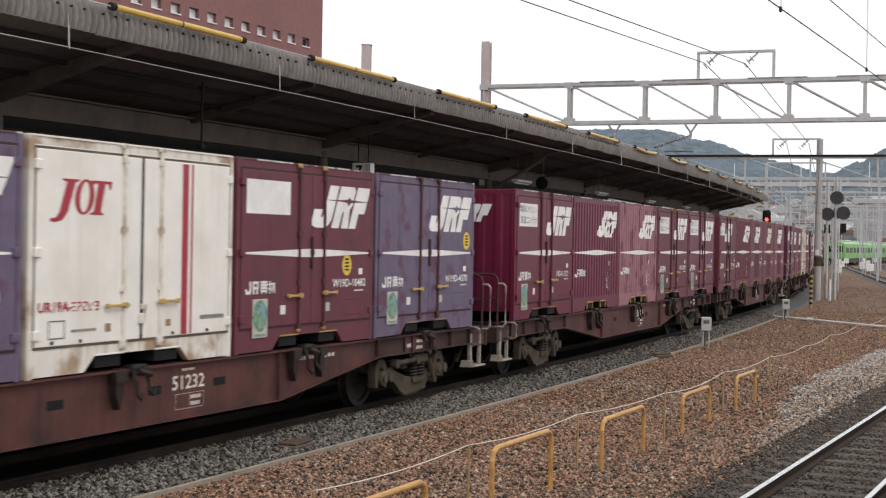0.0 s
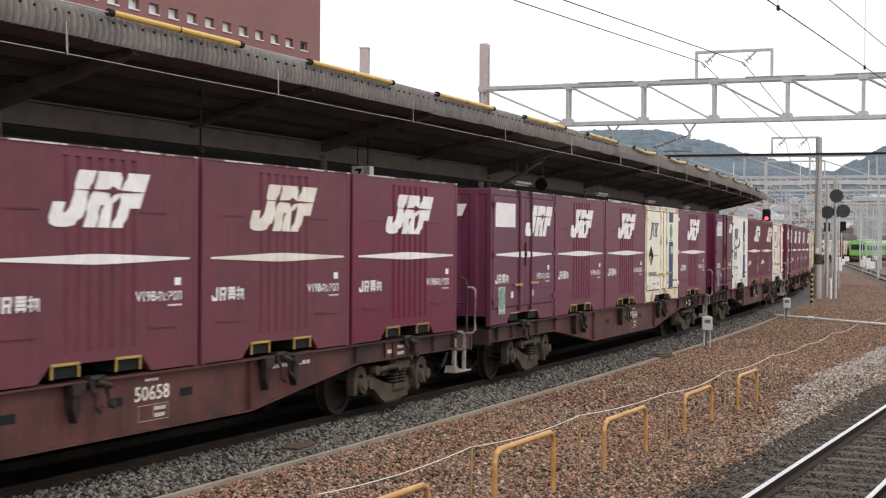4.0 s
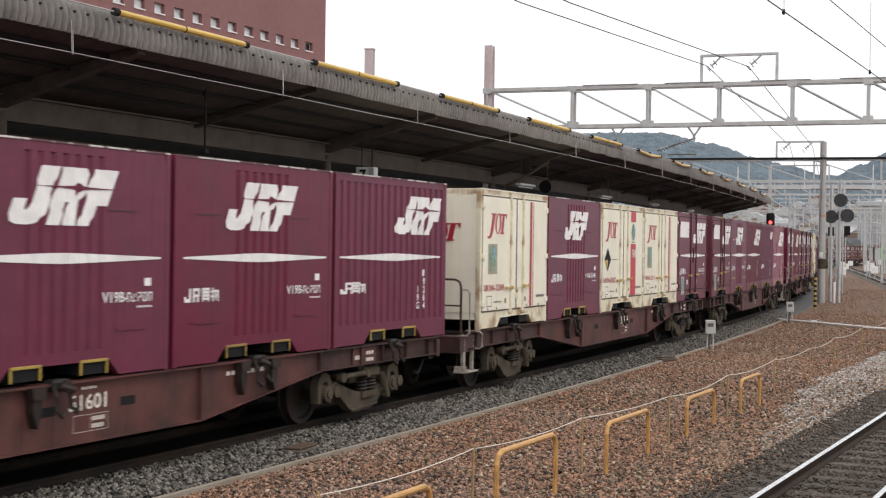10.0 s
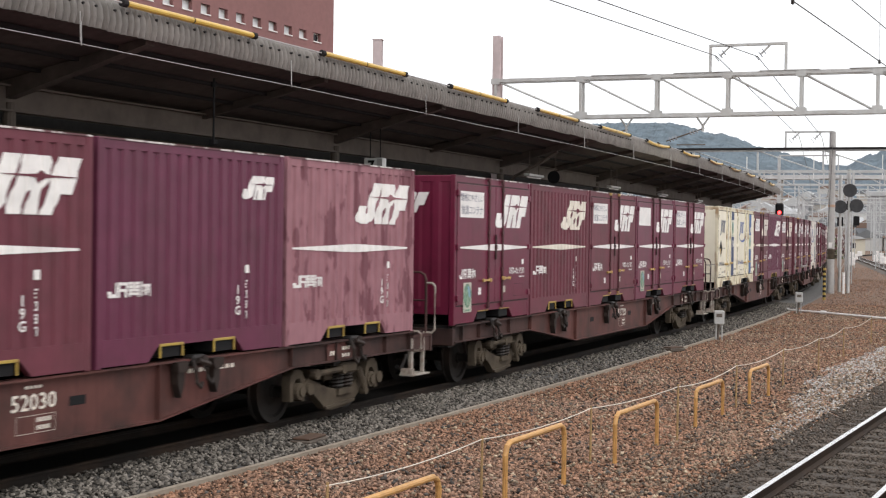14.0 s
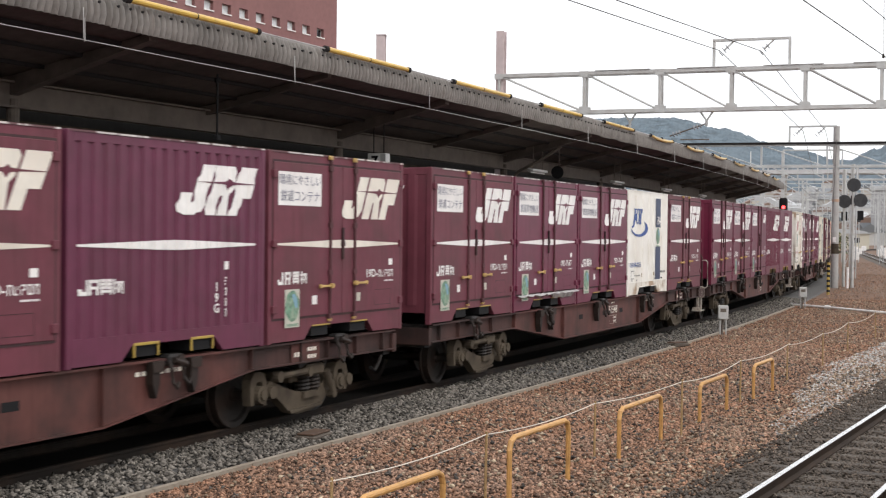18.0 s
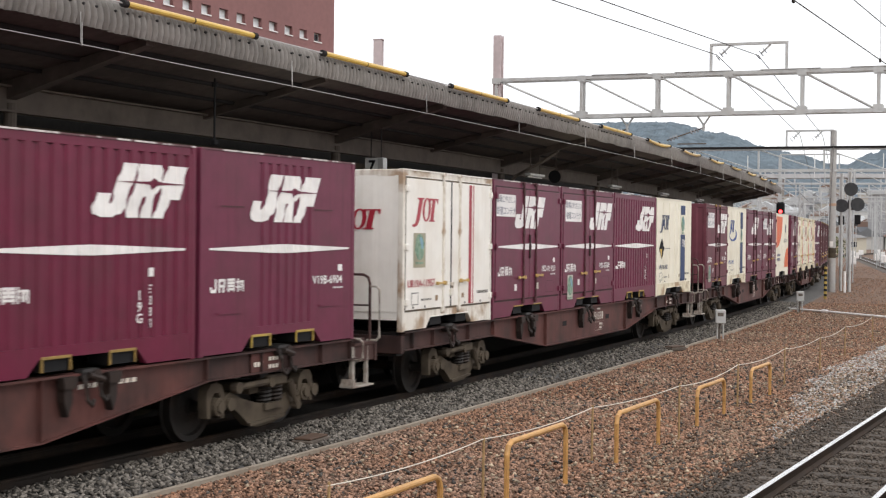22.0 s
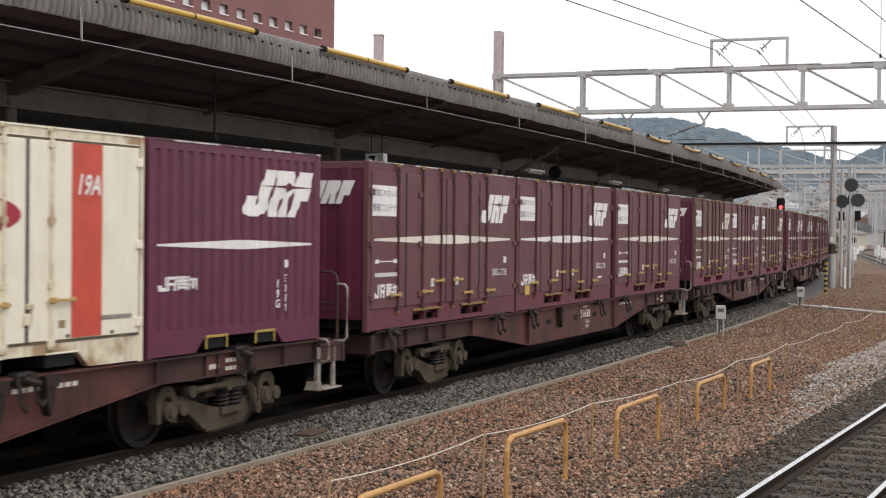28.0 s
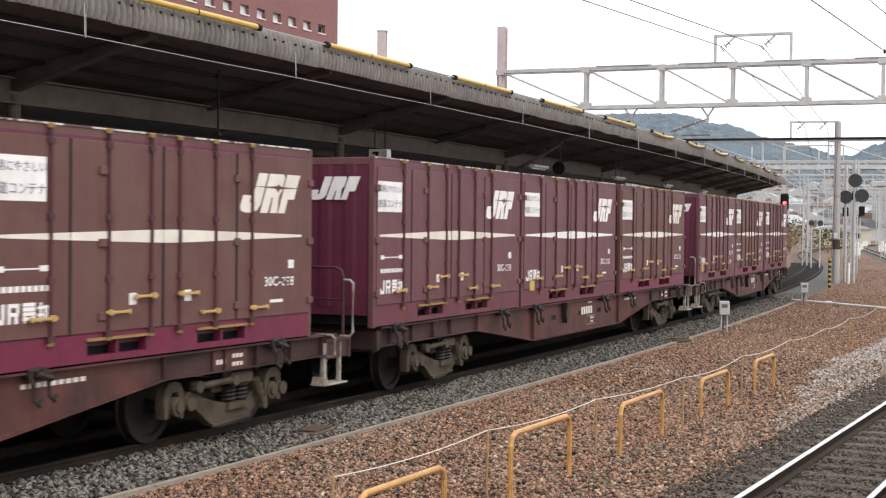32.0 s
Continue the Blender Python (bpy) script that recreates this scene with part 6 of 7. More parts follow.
for _o, _z0, _z1 in _girders:
    part("girder", along(bmesh.new(), on_track, [(_o - 0.12, _z0), (_o + 0.12, _z0), (_o + 0.12, _z0 + 0.03), (_o + 0.02, _z0 + 0.03), (_o + 0.02, _z1 - 0.03), (_o + 0.12, _z1 - 0.03), (_o + 0.12, _z1), (_o - 0.12, _z1), (_o - 0.12, _z1 - 0.03), (_o - 0.02, _z1 - 0.03), (_o - 0.02, _z0 + 0.03), (_o - 0.12, _z0 + 0.03)], U0_ROOF, U1_ROOF - 1, 1.0), STEEL_DARK, roof, "sooty steel girder")
# Purlins get a black colour that stands for the shadow lines beside them.
for _o, _z in ((1.95, 5.25), (2.65, 5.108), (3.35, 4.968)):
    part("purlin", along(bmesh.new(), on_track, [(_o - 0.03, _z - 0.055), (_o + 0.03, _z - 0.055), (_o + 0.04, _z), (_o - 0.04, _z)], U0_ROOF, U1_ROOF - 1, 1.0), RUBBER, roof, "soot-black purlin")


def cross(bm, u, w, pts):
    """A beam across the roof at u; pts are (off, z low, z high)."""
    for (o0, a0, b0), (o1, a1, b1) in zip(pts, pts[1:]):
        q = [on_track(u - w, o0, a0), on_track(u + w, o0, a0), on_track(u + w, o0, b0), on_track(u - w, o0, b0), on_track(u - w, o1, a1), on_track(u + w, o1, a1), on_track(u + w, o1, b1), on_track(u - w, o1, b1)]
        v = [bm.verts.new(p) for p in q]
        for f in ((0, 1, 2, 3), (7, 6, 5, 4), (0, 4, 5, 1), (1, 5, 6, 2), (2, 6, 7, 3), (3, 7, 4, 0)):
            bm.faces.new([v[i] for i in f])
    bmesh.ops.recalc_face_normals(bm, faces=bm.faces[:])
    return bm


part("cable_duct", along(bmesh.new(), on_track, [(4.5, 4.12), (4.62, 4.12), (4.62, 4.24), (4.5, 4.24)], U0_ROOF, U1_ROOF - 2, 1.0), BOGIE, roof, "dusty pale cable duct")
_i = 0
_u = 15.95 - 10.3 * 3
while _u < U1_ROOF - 1:
    if _i % 2 == 0:
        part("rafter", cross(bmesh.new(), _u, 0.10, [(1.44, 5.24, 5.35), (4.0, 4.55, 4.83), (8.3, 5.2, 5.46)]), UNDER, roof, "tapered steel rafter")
        c = part("column", rod(bmesh.new(), on_track(_u, 4.0, 0.9), on_track(_u, 4.0, 4.5), 0.10, 12), STEEL_DARK, roof, "round steel column")
        part("column_plate", boxed(-0.16, 0.16, -0.16, 0.16, 0, 0.03), STEEL_DARK, c).location = on_track(_u, 4.0, 0.92)
        if 35 < _u < 38:
            part("brace", tube(bmesh.new(), [on_track(_u, 3.9, 3.9), on_track(_u, 3.55, 4.3), on_track(_u, 2.9, 4.62), on_track(_u, 2.3, 4.98)], 0.045, 6), STEEL_DARK, roof)
    else:
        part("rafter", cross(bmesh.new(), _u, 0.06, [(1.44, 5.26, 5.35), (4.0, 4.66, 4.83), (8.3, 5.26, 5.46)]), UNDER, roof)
    _i, _u = _i + 1, _u + 2.575 * 2

for _i in range(-4, 12):
    _u = 15.05 + 5.5 * _i
    _t = thing("yellow_wire_sleeve", "yellow insulating sleeve on the wire along the canopy eave", "wire sleeve", "yellow sleeves along the eave")
    part("sleeve", tube(bmesh.new(), [on_track(_u + 3.3 * k / 8, 1.22, 5.695 - (0.06 if _i > 4 else 0.0) * math.sin(math.pi * k / 8)) for k in range(9)], 0.045, 10), TUBE, _t)
    for _e in (-0.03, 1.62, 3.25):
        part("collar", rod(bmesh.new(), on_track(_u + _e, 1.22, 5.695), on_track(_u + _e + (0.1 if _e != 1.62 else 0.03), 1.22, 5.695), 0.055 if _e != 1.62 else 0.047, 10), RUBBER, _t, "black rubber collar")
guard = thing("eave_wire", "thin pale wire hung under the eave on hooks", "wire")
part("wire", tube(bmesh.new(), [on_track(u, 1.24, 5.03 - 0.008 * math.sin((u - 14.2) / 5.35 * math.pi) ** 2) for u in range(-14, 85)], 0.006, 5), PALE_WIRE, guard)
part("line_wire", tube(bmesh.new(), [on_track(u, 1.22, 5.695) for u in range(-14, 85)], 0.012, 5), PALE_WIRE, guard)
for _i in range(-4, 13):
    _u = 14.2 + 5.35 * _i
    part("hook", tube(bmesh.new(), [on_track(_u - 0.03, 1.23, 5.45), on_track(_u - 0.03, 1.22, 5.06), on_track(_u, 1.23, 5.01), on_track(_u + 0.03, 1.25, 5.06), on_track(_u + 0.03, 1.26, 5.45)], 0.007, 5), PALE_WIRE, guard)

sign = thing("platform_number_sign", "hanging white box sign with a black platform number", "sign")
part("sign_box", boxed(-0.10, 0.10, -0.22, 0.22, -0.18, 0.18, 0.015), SIGN_WHITE, sign)
_w = part("digit", words("7", 0.30, BLACK, ("words", "7"), 0.012), None, sign, "black numeral")
_w.location, _w.rotation_euler = (-0.108, 0.05, 0.0), (0, 0, radians(-90))
part("arrow_panel", boxed(-0.104, -0.10, -0.21, -0.09, -0.16, 0.16), GALV, sign)
for _s in (-0.12, 0.12):
    part("hanger", rod(bmesh.new(), (0, _s, 0.18), (0, _s, 0.92), 0.012, 6), BLACK, sign)
_p = on_track(26.2, 3.0, 4.05)
at(sign, _p.x, _p.y, _p.z, track_heading(26.2))


def strip_lamp(u, off, z):
    l = thing("strip_lamp", "unlit strip lamp hung under the canopy", "lamp", "strip lamps under the canopy")
    part("case", boxed(-0.65, 0.65, -0.09, 0.09, 0.0, 0.07, 0.015), LAMP_CASE, l)
    part("tube", rod(bmesh.new(), (-0.6, 0, -0.03), (0.6, 0, -0.03), 0.018, 8), LETTER, l)
    for s in (-0.4, 0.4):
        part("stem", rod(bmesh.new(), (s, 0, 0.07), (s, 0, 5.0 - z), 0.012, 6), STEEL_DARK, l)
    p = on_track(u, off, z)
    return at(l, p.x, p.y, p.z, track_heading(u))


for _u in (36.6, 45.4, 53.5, 62.0):
    strip_lamp(_u, 3.0, 4.28)

speaker = thing("hanging_speaker", "black round loudspeaker hung from the canopy", "loudspeaker")
part("drop_rod", rod(bmesh.new(), (0, 0, 0.1), (0, 0, 0.70), 0.014, 6), STEEL_DARK, speaker)
part("horn", rod(bmesh.new(), (-0.18, 0, 0), (0.14, 0, 0.02), 0.19, 16, 0.09), BLACK, speaker)
part("bracket", boxed(-0.03, 0.03, -0.05, 0.05, 0.05, 0.16, 0.01), STEEL_DARK, speaker)
_p = on_track(38.6, 3.0, 4.35)
at(speaker, _p.x, _p.y, _p.z, 0.1)
rodding = thing("hanging_rod", "thin dark rod with a small camera under the canopy", "hanging rod")
part("rod", rod(bmesh.new(), (0, 0, -0.15), (0, 0, 0.86), 0.018, 8), BLACK, rodding)
part("collar", rod(bmesh.new(), (0, 0, 0.72), (0, 0, 0.8), 0.05, 8), BLACK, rodding)
part("case", boxed(-0.06, 0.06, -0.05, 0.05, -0.22, -0.14, 0.012), BLACK, rodding)
_p = on_track(18.72, 2.2, 4.24)
at(rodding, _p.x, _p.y, _p.z, 0.1)

# ---- tall building ----
tower = thing("brown_building", "tall brown tile-clad building with a row of small windows", "building")
_h = math.radians(0.5)
_ox, _oy = 72.85, 33.2


def face_box(bm, s0, s1, d0, d1, z0, z1):
    return box(bm, s0, s1, d0, d1, z0, z1)


_wb = bmesh.new()
WIN_Z = (14.05, 14.56)
_cuts = [-1.90 - 1.60 * i for i in range(34)]
face_box(_wb, -62, 0, 0, 0.4, -0.3, WIN_Z[0])
face_box(_wb, -62, 0, 0, 0.4, WIN_Z[1], 34)
_e = 0.0
for _c in _cuts:
    face_box(_wb, _c + 0.41, _e, 0, 0.4, *WIN_Z)
    _e = _c - 0.41
face_box(_wb, -62, _e, 0, 0.4, *WIN_Z)
face_box(_wb, -62, 0, 0.4, 30, -0.3, 34)
part("wall", _wb, BRICK, tower, "brown tile-clad wall")
for _k, _c in enumerate(_cuts):
    _f = part("window", box(box(box(boxed(_c - 0.41, _c + 0.41, 0.20, 0.26, WIN_Z[0], WIN_Z[0] + 0.06), _c - 0.41, _c + 0.41, 0.20, 0.26, WIN_Z[1] - 0.06, WIN_Z[1]), _c - 0.41, _c - 0.36, 0.20, 0.26, *WIN_Z), _c + 0.36, _c + 0.41, 0.20, 0.26, *WIN_Z), GALV, tower)
    part("pane", boxed(_c - 0.36, _c + 0.36, 0.22, 0.24, WIN_Z[0] + 0.06, WIN_Z[1] - 0.06), PANE_DARK if _k == 0 else PANE, _f)
    part("sill", boxed(_c - 0.44, _c + 0.44, -0.05, 0.1, WIN_Z[0] - 0.06, WIN_Z[0]), LETTER, _f)
for _z in (9.0, 18.0, 27.0):
    part("joint_line", boxed(-62, 0, -0.012, 0.0, _z, _z + 0.08), PINK_STEEL, tower)
at(tower, _ox, _oy, 0, _h)

# ---- gantries over the tracks ----
def h_column(y, z0, z1, w=0.16, t=0.03):
    """A rolled H section, upright."""
    out = [(-w, -w), (-w + t, -w), (-w + t, -0.02), (w - t, -0.02), (w - t, -w), (w, -w), (w, w), (w - t, w), (w - t, 0.02), (-w + t, 0.02), (-w + t, w), (-w, w)]
    bm = bmesh.new()
    a = [bm.verts.new((p, y + q, z0)) for p, q in out]
    c = [bm.verts.new((p, y + q, z1)) for p, q in out]
    bm.faces.new(a)
    bm.faces.new(c[::-1])
    for i in range(12):
        bm.faces.new((a[i], a[(i + 1) % 12], c[(i + 1) % 12], c[i]))
    bmesh.ops.recalc_face_normals(bm, faces=bm.faces[:])
    return bm


def truss(name, label, u, left, right, z0, z1, panel, mat, col_mat, depth=0.42, columns=(), first=None, full=True):
    g = thing(name, label, "gantry", "overhead line gantries")
    p, h = on_track(u), track_heading(u)
    ys = [left]
    y = first if first is not None else left - panel
    while y > right + 0.5:
        ys.append(y)
        y -= panel if len(ys) > 2 or first is None else panel + 0.27
    ys.append(right)
    for sx in ((-depth / 2, depth / 2) if full else (0.0,)):
        for z in (z0, z1):
            part("chord", boxed(sx - 0.06, sx + 0.06, right, left, z - (0.07 if full else 0.045), z + (0.07 if full else 0.045), 0.01), mat, g, "flat pale steel chord")
        for i, y in enumerate(ys):
            part("upright", boxed(sx - 0.05, sx + 0.05, y - 0.05, y + 0.05, z0, z1, 0.008), mat, g)
            if i + 1 < len(ys):
                part("diagonal", rod(bmesh.new(), (sx, y, z1), (sx, ys[i + 1], z0), 0.035 if full else 0.032, 6), mat, g)
            if not full:
                continue
            part("gusset", boxed(sx - 0.075, sx - 0.062, y - 0.17, y + 0.17, z0 - 0.08, z0 + 0.2), mat, g)
            part("gusset", boxed(sx - 0.075, sx - 0.062, y - 0.17, y + 0.17, z1 - 0.14, z1 + 0.08), mat, g)
    for y, top in columns:
        part("column", h_column(y, -0.4, top, 0.16 if full else 0.10), col_mat, g, "primed steel column")
    at(g, p.x, p.y, 0, h)
    return g


def portal(g, y0, y1, z0, z1, mat, hang=True):
    f = part("portal", box(box(boxed(-0.05, 0.05, y1, y0, z1 - 0.10, z1, 0.01), -0.05, 0.05, y0 - 0.10, y0, z0, z1 - 0.1, 0.01), -0.05, 0.05, y1, y1 + 0.10, z0, z1 - 0.1, 0.01), mat, g, "pale steel frame above the beam")
    if hang:
        for y in (y0 - 0.75, y1 + 0.62):
            a = part("hanger_arm", rod(bmesh.new(), (0, y, z1 - 0.1), (0, y + 0.34, z1 - 0.42), 0.035, 7), mat, g)
            for k in range(3):
                part("insulator", rod(bmesh.new(), (0, y + 0.20 + 0.12 * k, z1 - 0.30 - 0.11 * k), (0, y + 0.225 + 0.12 * k, z1 - 0.32 - 0.11 * k), 0.12, 10), CERAMIC, a, "white ribbed insulator")


g1 = truss("line_gantry", "pale steel truss gantry spanning the tracks", 50.0, 8.78, -17.2, 7.12, 8.56, 2.6, GALV, PINK_STEEL, columns=((8.78, 10.3), (-17.2, 8.8)), first=5.42)
portal(g1, 0.66, -2.14, 8.6, 9.68, GALV)
for _y in (3.7, 0.85):
    _b = rod(rod(bmesh.new(), (0, _y - 0.26, 7.1), (0, _y, 6.72), 0.035, 6), (0, _y + 0.26, 7.1), (0, _y, 6.72), 0.035, 6)
    _b = part("drop_bracket", rod(_b, (0, _y, 6.76), (0, _y, 6.52), 0.05, 6), GALV, g1, "pale forked bracket")
    part("registration_arm", rod(bmesh.new(), (0, _y - 0.05, 6.64), (0, _y + 1.35, 6.18), 0.026, 6), STEEL_DARK, _b)
    part("steady_bar", boxed(-0.03, 0.03, _y - 0.1, _y + 0.95, 6.02, 6.06), STEEL_DARK, _b)
    for _f in (0.18, 0.26, 0.34, 0.72, 0.80, 0.88):
        _c = Vector((0, _y - 0.05 + 1.4 * _f, 6.64 - 0.46 * _f))
        part("insulator", rod(bmesh.new(), _c, _c + Vector((0, 0.045, -0.015)), 0.085, 10), CERAMIC, _b, "grey ribbed insulator")
for _k in range(6):
    part("cable_tray", boxed(-0.3, -0.12, 2.9 - _k * 3.1, 5.0 - _k * 3.1, 8.63, 8.66, 0.01), GALV, g1)
    part("cable_tray", boxed(-0.3, -0.12, 3.4 - _k * 3.1, 5.1 - _k * 3.1, 7.03, 7.05, 0.01), GALV, g1)
_c = thing("steel_column", "pinkish primed steel column behind the canopy", "column")
part("shaft", h_column(0, -0.3, 9.55), PINK_STEEL, _c)
part("cap", boxed(-0.18, 0.18, -0.18, 0.18, 9.55, 9.58), PINK_STEEL, _c)
at(_c, 43.6, 13.6, 0, radians(20))

g2 = truss("line_gantry", "grey steel gantry on a tall concrete pole", 75.0, 12.0, -16.0, 6.20, 7.36, 3.4, GALV_FAR, GALV, full=False, columns=((12.0, 8.0), (-16.0, 8.0)))
part("cable_tray", boxed(-0.12, 0.12, -16, 12, 7.41, 7.52), RUBBER, g2, "dark cable tray")
portal(g2, 0.4, -2.1, 7.53, 8.40, GALV_FAR)
pole = thing("concrete_pole", "tall round grey concrete pole with an orange band", "pole")
part("shaft", rod(bmesh.new(), (0, 0, -0.5), (0, 0, 8.35), 0.195, 18, 0.165), material("pale_concrete", (0.38, 0.37, 0.36), 0.8, stain=(0.3, 0.28, 0.26), stain_amount=0.5), pole)
part("band", rod(bmesh.new(), (0, 0, 4.36), (0, 0, 4.50), 0.187, 18), material("faded_orange_band", (0.42, 0.26, 0.17), 0.7, stain=(0.36, 0.34, 0.32), stain_amount=0.8, stain_scale=5), pole, "faded orange band")
part("dark_sleeve", rod(bmesh.new(), (0, 0, 1.62), (0, 0, 2.15), 0.198, 18), BOGIE, pole)
part("plate", boxed(-0.225, -0.195, -0.09, 0.09, 2.22, 2.5), LETTER, pole)
at(pole, 75.1, 3.75, 0)
guy = thing("striped_guy_guard", "yellow and black striped guard on a guy wire", "guy guard")
for _k in range(13):
    _a, _b = Vector((66.5, 2.35, -0.2)) + Vector((0.28, 0.05, 1.5)) * _k / 13, Vector((66.5, 2.35, -0.2)) + Vector((0.28, 0.05, 1.5)) * (_k + 1) / 13
    part("stripe", rod(bmesh.new(), _a, _b, 0.075, 10), YELLOW if _k % 2 == 0 else BLACK, guy)
part("wire", rod(bmesh.new(), (66.5, 2.35, -0.2), (74.9, 3.7, 7.6), 0.015, 5), WIRE, guy)
for _x, _y, _z in ((74.9, 3.05, 0.9), (76.8, 3.2, 1.3)):
    _m = thing("white_post", "short white marker post", "post", "white marker posts")
    part("shaft", rod(bmesh.new(), (0, 0, -0.3), (0, 0, _z), 0.07, 10), LETTER, _m)
    part("cap", rod(bmesh.new(), (0, 0, _z), (0, 0, _z + 0.03), 0.08, 10), LETTER, _m)
    at(_m, _x, _y, 0)


BOARD = material("faded_black_board", (0.036, 0.037, 0.041), 0.6, vary=0.2, stain=(0.06, 0.058, 0.055), stain_amount=0.5, stain_scale=3)


def signal_mast(x, y, top, discs, label, red=False):
    m = thing("signal_mast", label, "signal", "railway signals")
    part("mast", rod(bmesh.new(), (0, 0, -0.4), (0, 0, top), 0.085, 10), GALV, m)
    for dy, z, r in discs:
        d = part("signal_head", rod(bmesh.new(), (0.05, dy, z), (0.12, dy, z), r, 20), BOARD, m, "round black signal board")
        part("arm", rod(bmesh.new(), (0.05, 0, z - 0.3), (0.05, dy, z - 0.2), 0.03, 6), STEEL_DARK, d)
        part("case", boxed(-0.12, 0.05, dy - 0.16, dy + 0.16, z - 1.05, z - 0.55, 0.03), BLACK, d)
    at(m, x, y, 0, radians(190))
    return m


signal_mast(76.2, 3.05, 6.4, ((0.03, 5.28, 0.36), (0.38, 4.47, 0.36)), "signal mast carrying round black signal boards, seen from behind")
signal_mast(77.6, 3.77, 6.2, ((0.0, 4.44, 0.36),), "signal mast with a round black board, seen from behind")
red = thing("red_signal", "black signal head showing a red light", "signal", "railway signals")
part("mast", rod(bmesh.new(), (0, 0, -0.3), (0, 0, 3.9), 0.07, 10), GALV, red)
part("head", boxed(-0.10, 0.10, -0.24, 0.24, 3.75, 4.75, 0.09), BLACK, red)
part("red_lamp", rod(bmesh.new(), (-0.10, 0, 4.20), (-0.13, 0, 4.20), 0.10, 14), glow("red_light", (1.0, 0.05, 0.05), 5.0), red, "glowing red lens")
part("hood", tube(bmesh.new(), [(-0.14, -0.15, 4.2), (-0.16, -0.1, 4.33), (-0.16, 0, 4.38), (-0.16, 0.1, 4.33), (-0.14, 0.15, 4.2)], 0.02, 5), BLACK, red)
_q = EYE + Vector((math.cos(radians(13.1)), math.sin(radians(13.1)), 0)) * 84
at(red, _q.x, _q.y, 0, radians(13.1))

# ---- overhead wires ----
wires = thing("overhead_wires", "thin dark overhead line wires", "wires")


def wire(pts, r=0.012, sag=0.0, mat=WIRE):
    out = []
    for a, b in zip(pts, pts[1:]):
        a, b = Vector(a), Vector(b)
        for i in range(9):
            f = i / 8
            q = a.lerp(b, f)
            q.z -= sag * 4 * f * (1 - f)
            out.append(q)
    part("wire", tube(bmesh.new(), out, r, 5), mat, wires)


S1, S2 = Vector((49.5, 2.91, 9.21)), Vector((49.5, 1.4, 9.12))
F1, F2 = on_track(75, -0.35, 8.1), on_track(75, -1.5, 8.1)
wire([(4, 1.35, 8.3), (31.15, 2.42, 8.5), S1, F1, on_track(110, 0, 7.4), on_track(200, 0, 7.2)], 0.016)
wire([(4, 0.85, 8.3), (31.62, 1.32, 8.5), S2, F2, on_track(110, -1.6, 7.4), on_track(200, -1.6, 7.2)], 0.016)
wire([(0, -6.5, 5.97), (26, -6.5, 5.97), (60, -6.4, 6.05), (140, -5.0, 6.1)], 0.010)
wire([(0, -8.0, 5.30), (60, -8.0, 5.32), (140, -7.5, 5.3)], 0.006)
wire([on_track(50, 0.1, 5.3), on_track(75, 0.1, 5.5), on_track(110, 0, 5.4), on_track(200, 0, 5.4)], 0.012)
for _x in (19.85, 27.1):
    _c = part("wire_clamp", boxed(-0.03, 0.03, -0.02, 0.02, -0.05, 0.03, 0.01), DARK, wires)
    _c.location = (_x, -6.5, 5.97)
    for _d in (-0.035, 0.035):
        part("dropper", rod(bmesh.new(), (_d, 0, 0.02), (_d, 0, 1.3), 0.0035, 5), PALE_WIRE, _c)

# ---- the yard beyond ----
far_bed = part("track_bed_far", along(bmesh.new(), on_track, [(-1.3, -0.16), (-1.0, -0.13), (1.0, -0.13), (1.3, -0.16)], 86, 340, 4.0, closed=False), RAIL_SIDE)
tagged(far_bed, "rust-brown ballast under the far track", "ballast", kind="structure")
def dwarf_signal(d, bearing, z):
    """A small round signal board on a thin post."""
    m = thing("small_signal", "small round black signal board on a thin post", "signal", "small far signals")
    part("post", rod(bmesh.new(), (0, 0, -0.3), (0, 0, z), 0.05, 6), GALV, m)
    part("board", rod(bmesh.new(), (-0.05, 0, z), (0.02, 0, z), 0.21, 14), BOARD, m)
    return at(m, d * math.cos(radians(bearing)), EYE.y + d * math.sin(radians(bearing)), 0, radians(bearing))


for _q in ((105, 12.05, 3.15), (105, 11.72, 3.15), (150, 10.2, 4.2)):
    dwarf_signal(*_q)
for _u, _z0, _z1, _l, _r in ((98, 6.4, 7.4, 13, -24), (122, 6.2, 7.4, 15, -34), (150, 6.6, 8.0, 18, -40), (182, 6.2, 7.6, 22, -46), (220, 6.5, 8.2, 26, -55), (262, 6.4, 8.0, 30, -60), (310, 6.6, 8.4, 36, -70)):
    _g = truss("line_gantry", "far pale steel lattice gantry over the yard", _u, _l, _r, _z0, _z1, 2.0, GALV_FAR, GALV_FAR, full=False, columns=[(y, _z1 + 1.0) for y in np.arange(_l, _r, -11.0)])
    portal(_g, 2.0, -2.0, _z1, _z1 + 1.1, GALV_FAR, hang=False)
    portal(_g, -8.0, -11.0, _z1, _z1 + 1.1, GALV_FAR, hang=False)


def far_mast(x, y, z):
    m = thing("lattice_mast", "far pale lattice mast of the overhead line", "mast", "far lattice masts")
    for sx in (-0.2, 0.2):
        part("leg", boxed(sx - 0.03, sx + 0.03, -0.03, 0.03, -0.3, z), GALV_FAR, m)
    for k in range(int(z / 0.8)):
        part("lacing", rod(bmesh.new(), (-0.2 if k % 2 else 0.2, 0, k * 0.8), (0.2 if k % 2 else -0.2, 0, k * 0.8 + 0.8), 0.03, 4), GALV_FAR, m)
    part("bracket", boxed(-0.04, 0.04, -1.8, 0.2, z - 1.6, z - 1.5), GALV_FAR, m)
    return at(m, x, y, 0, radians(70))


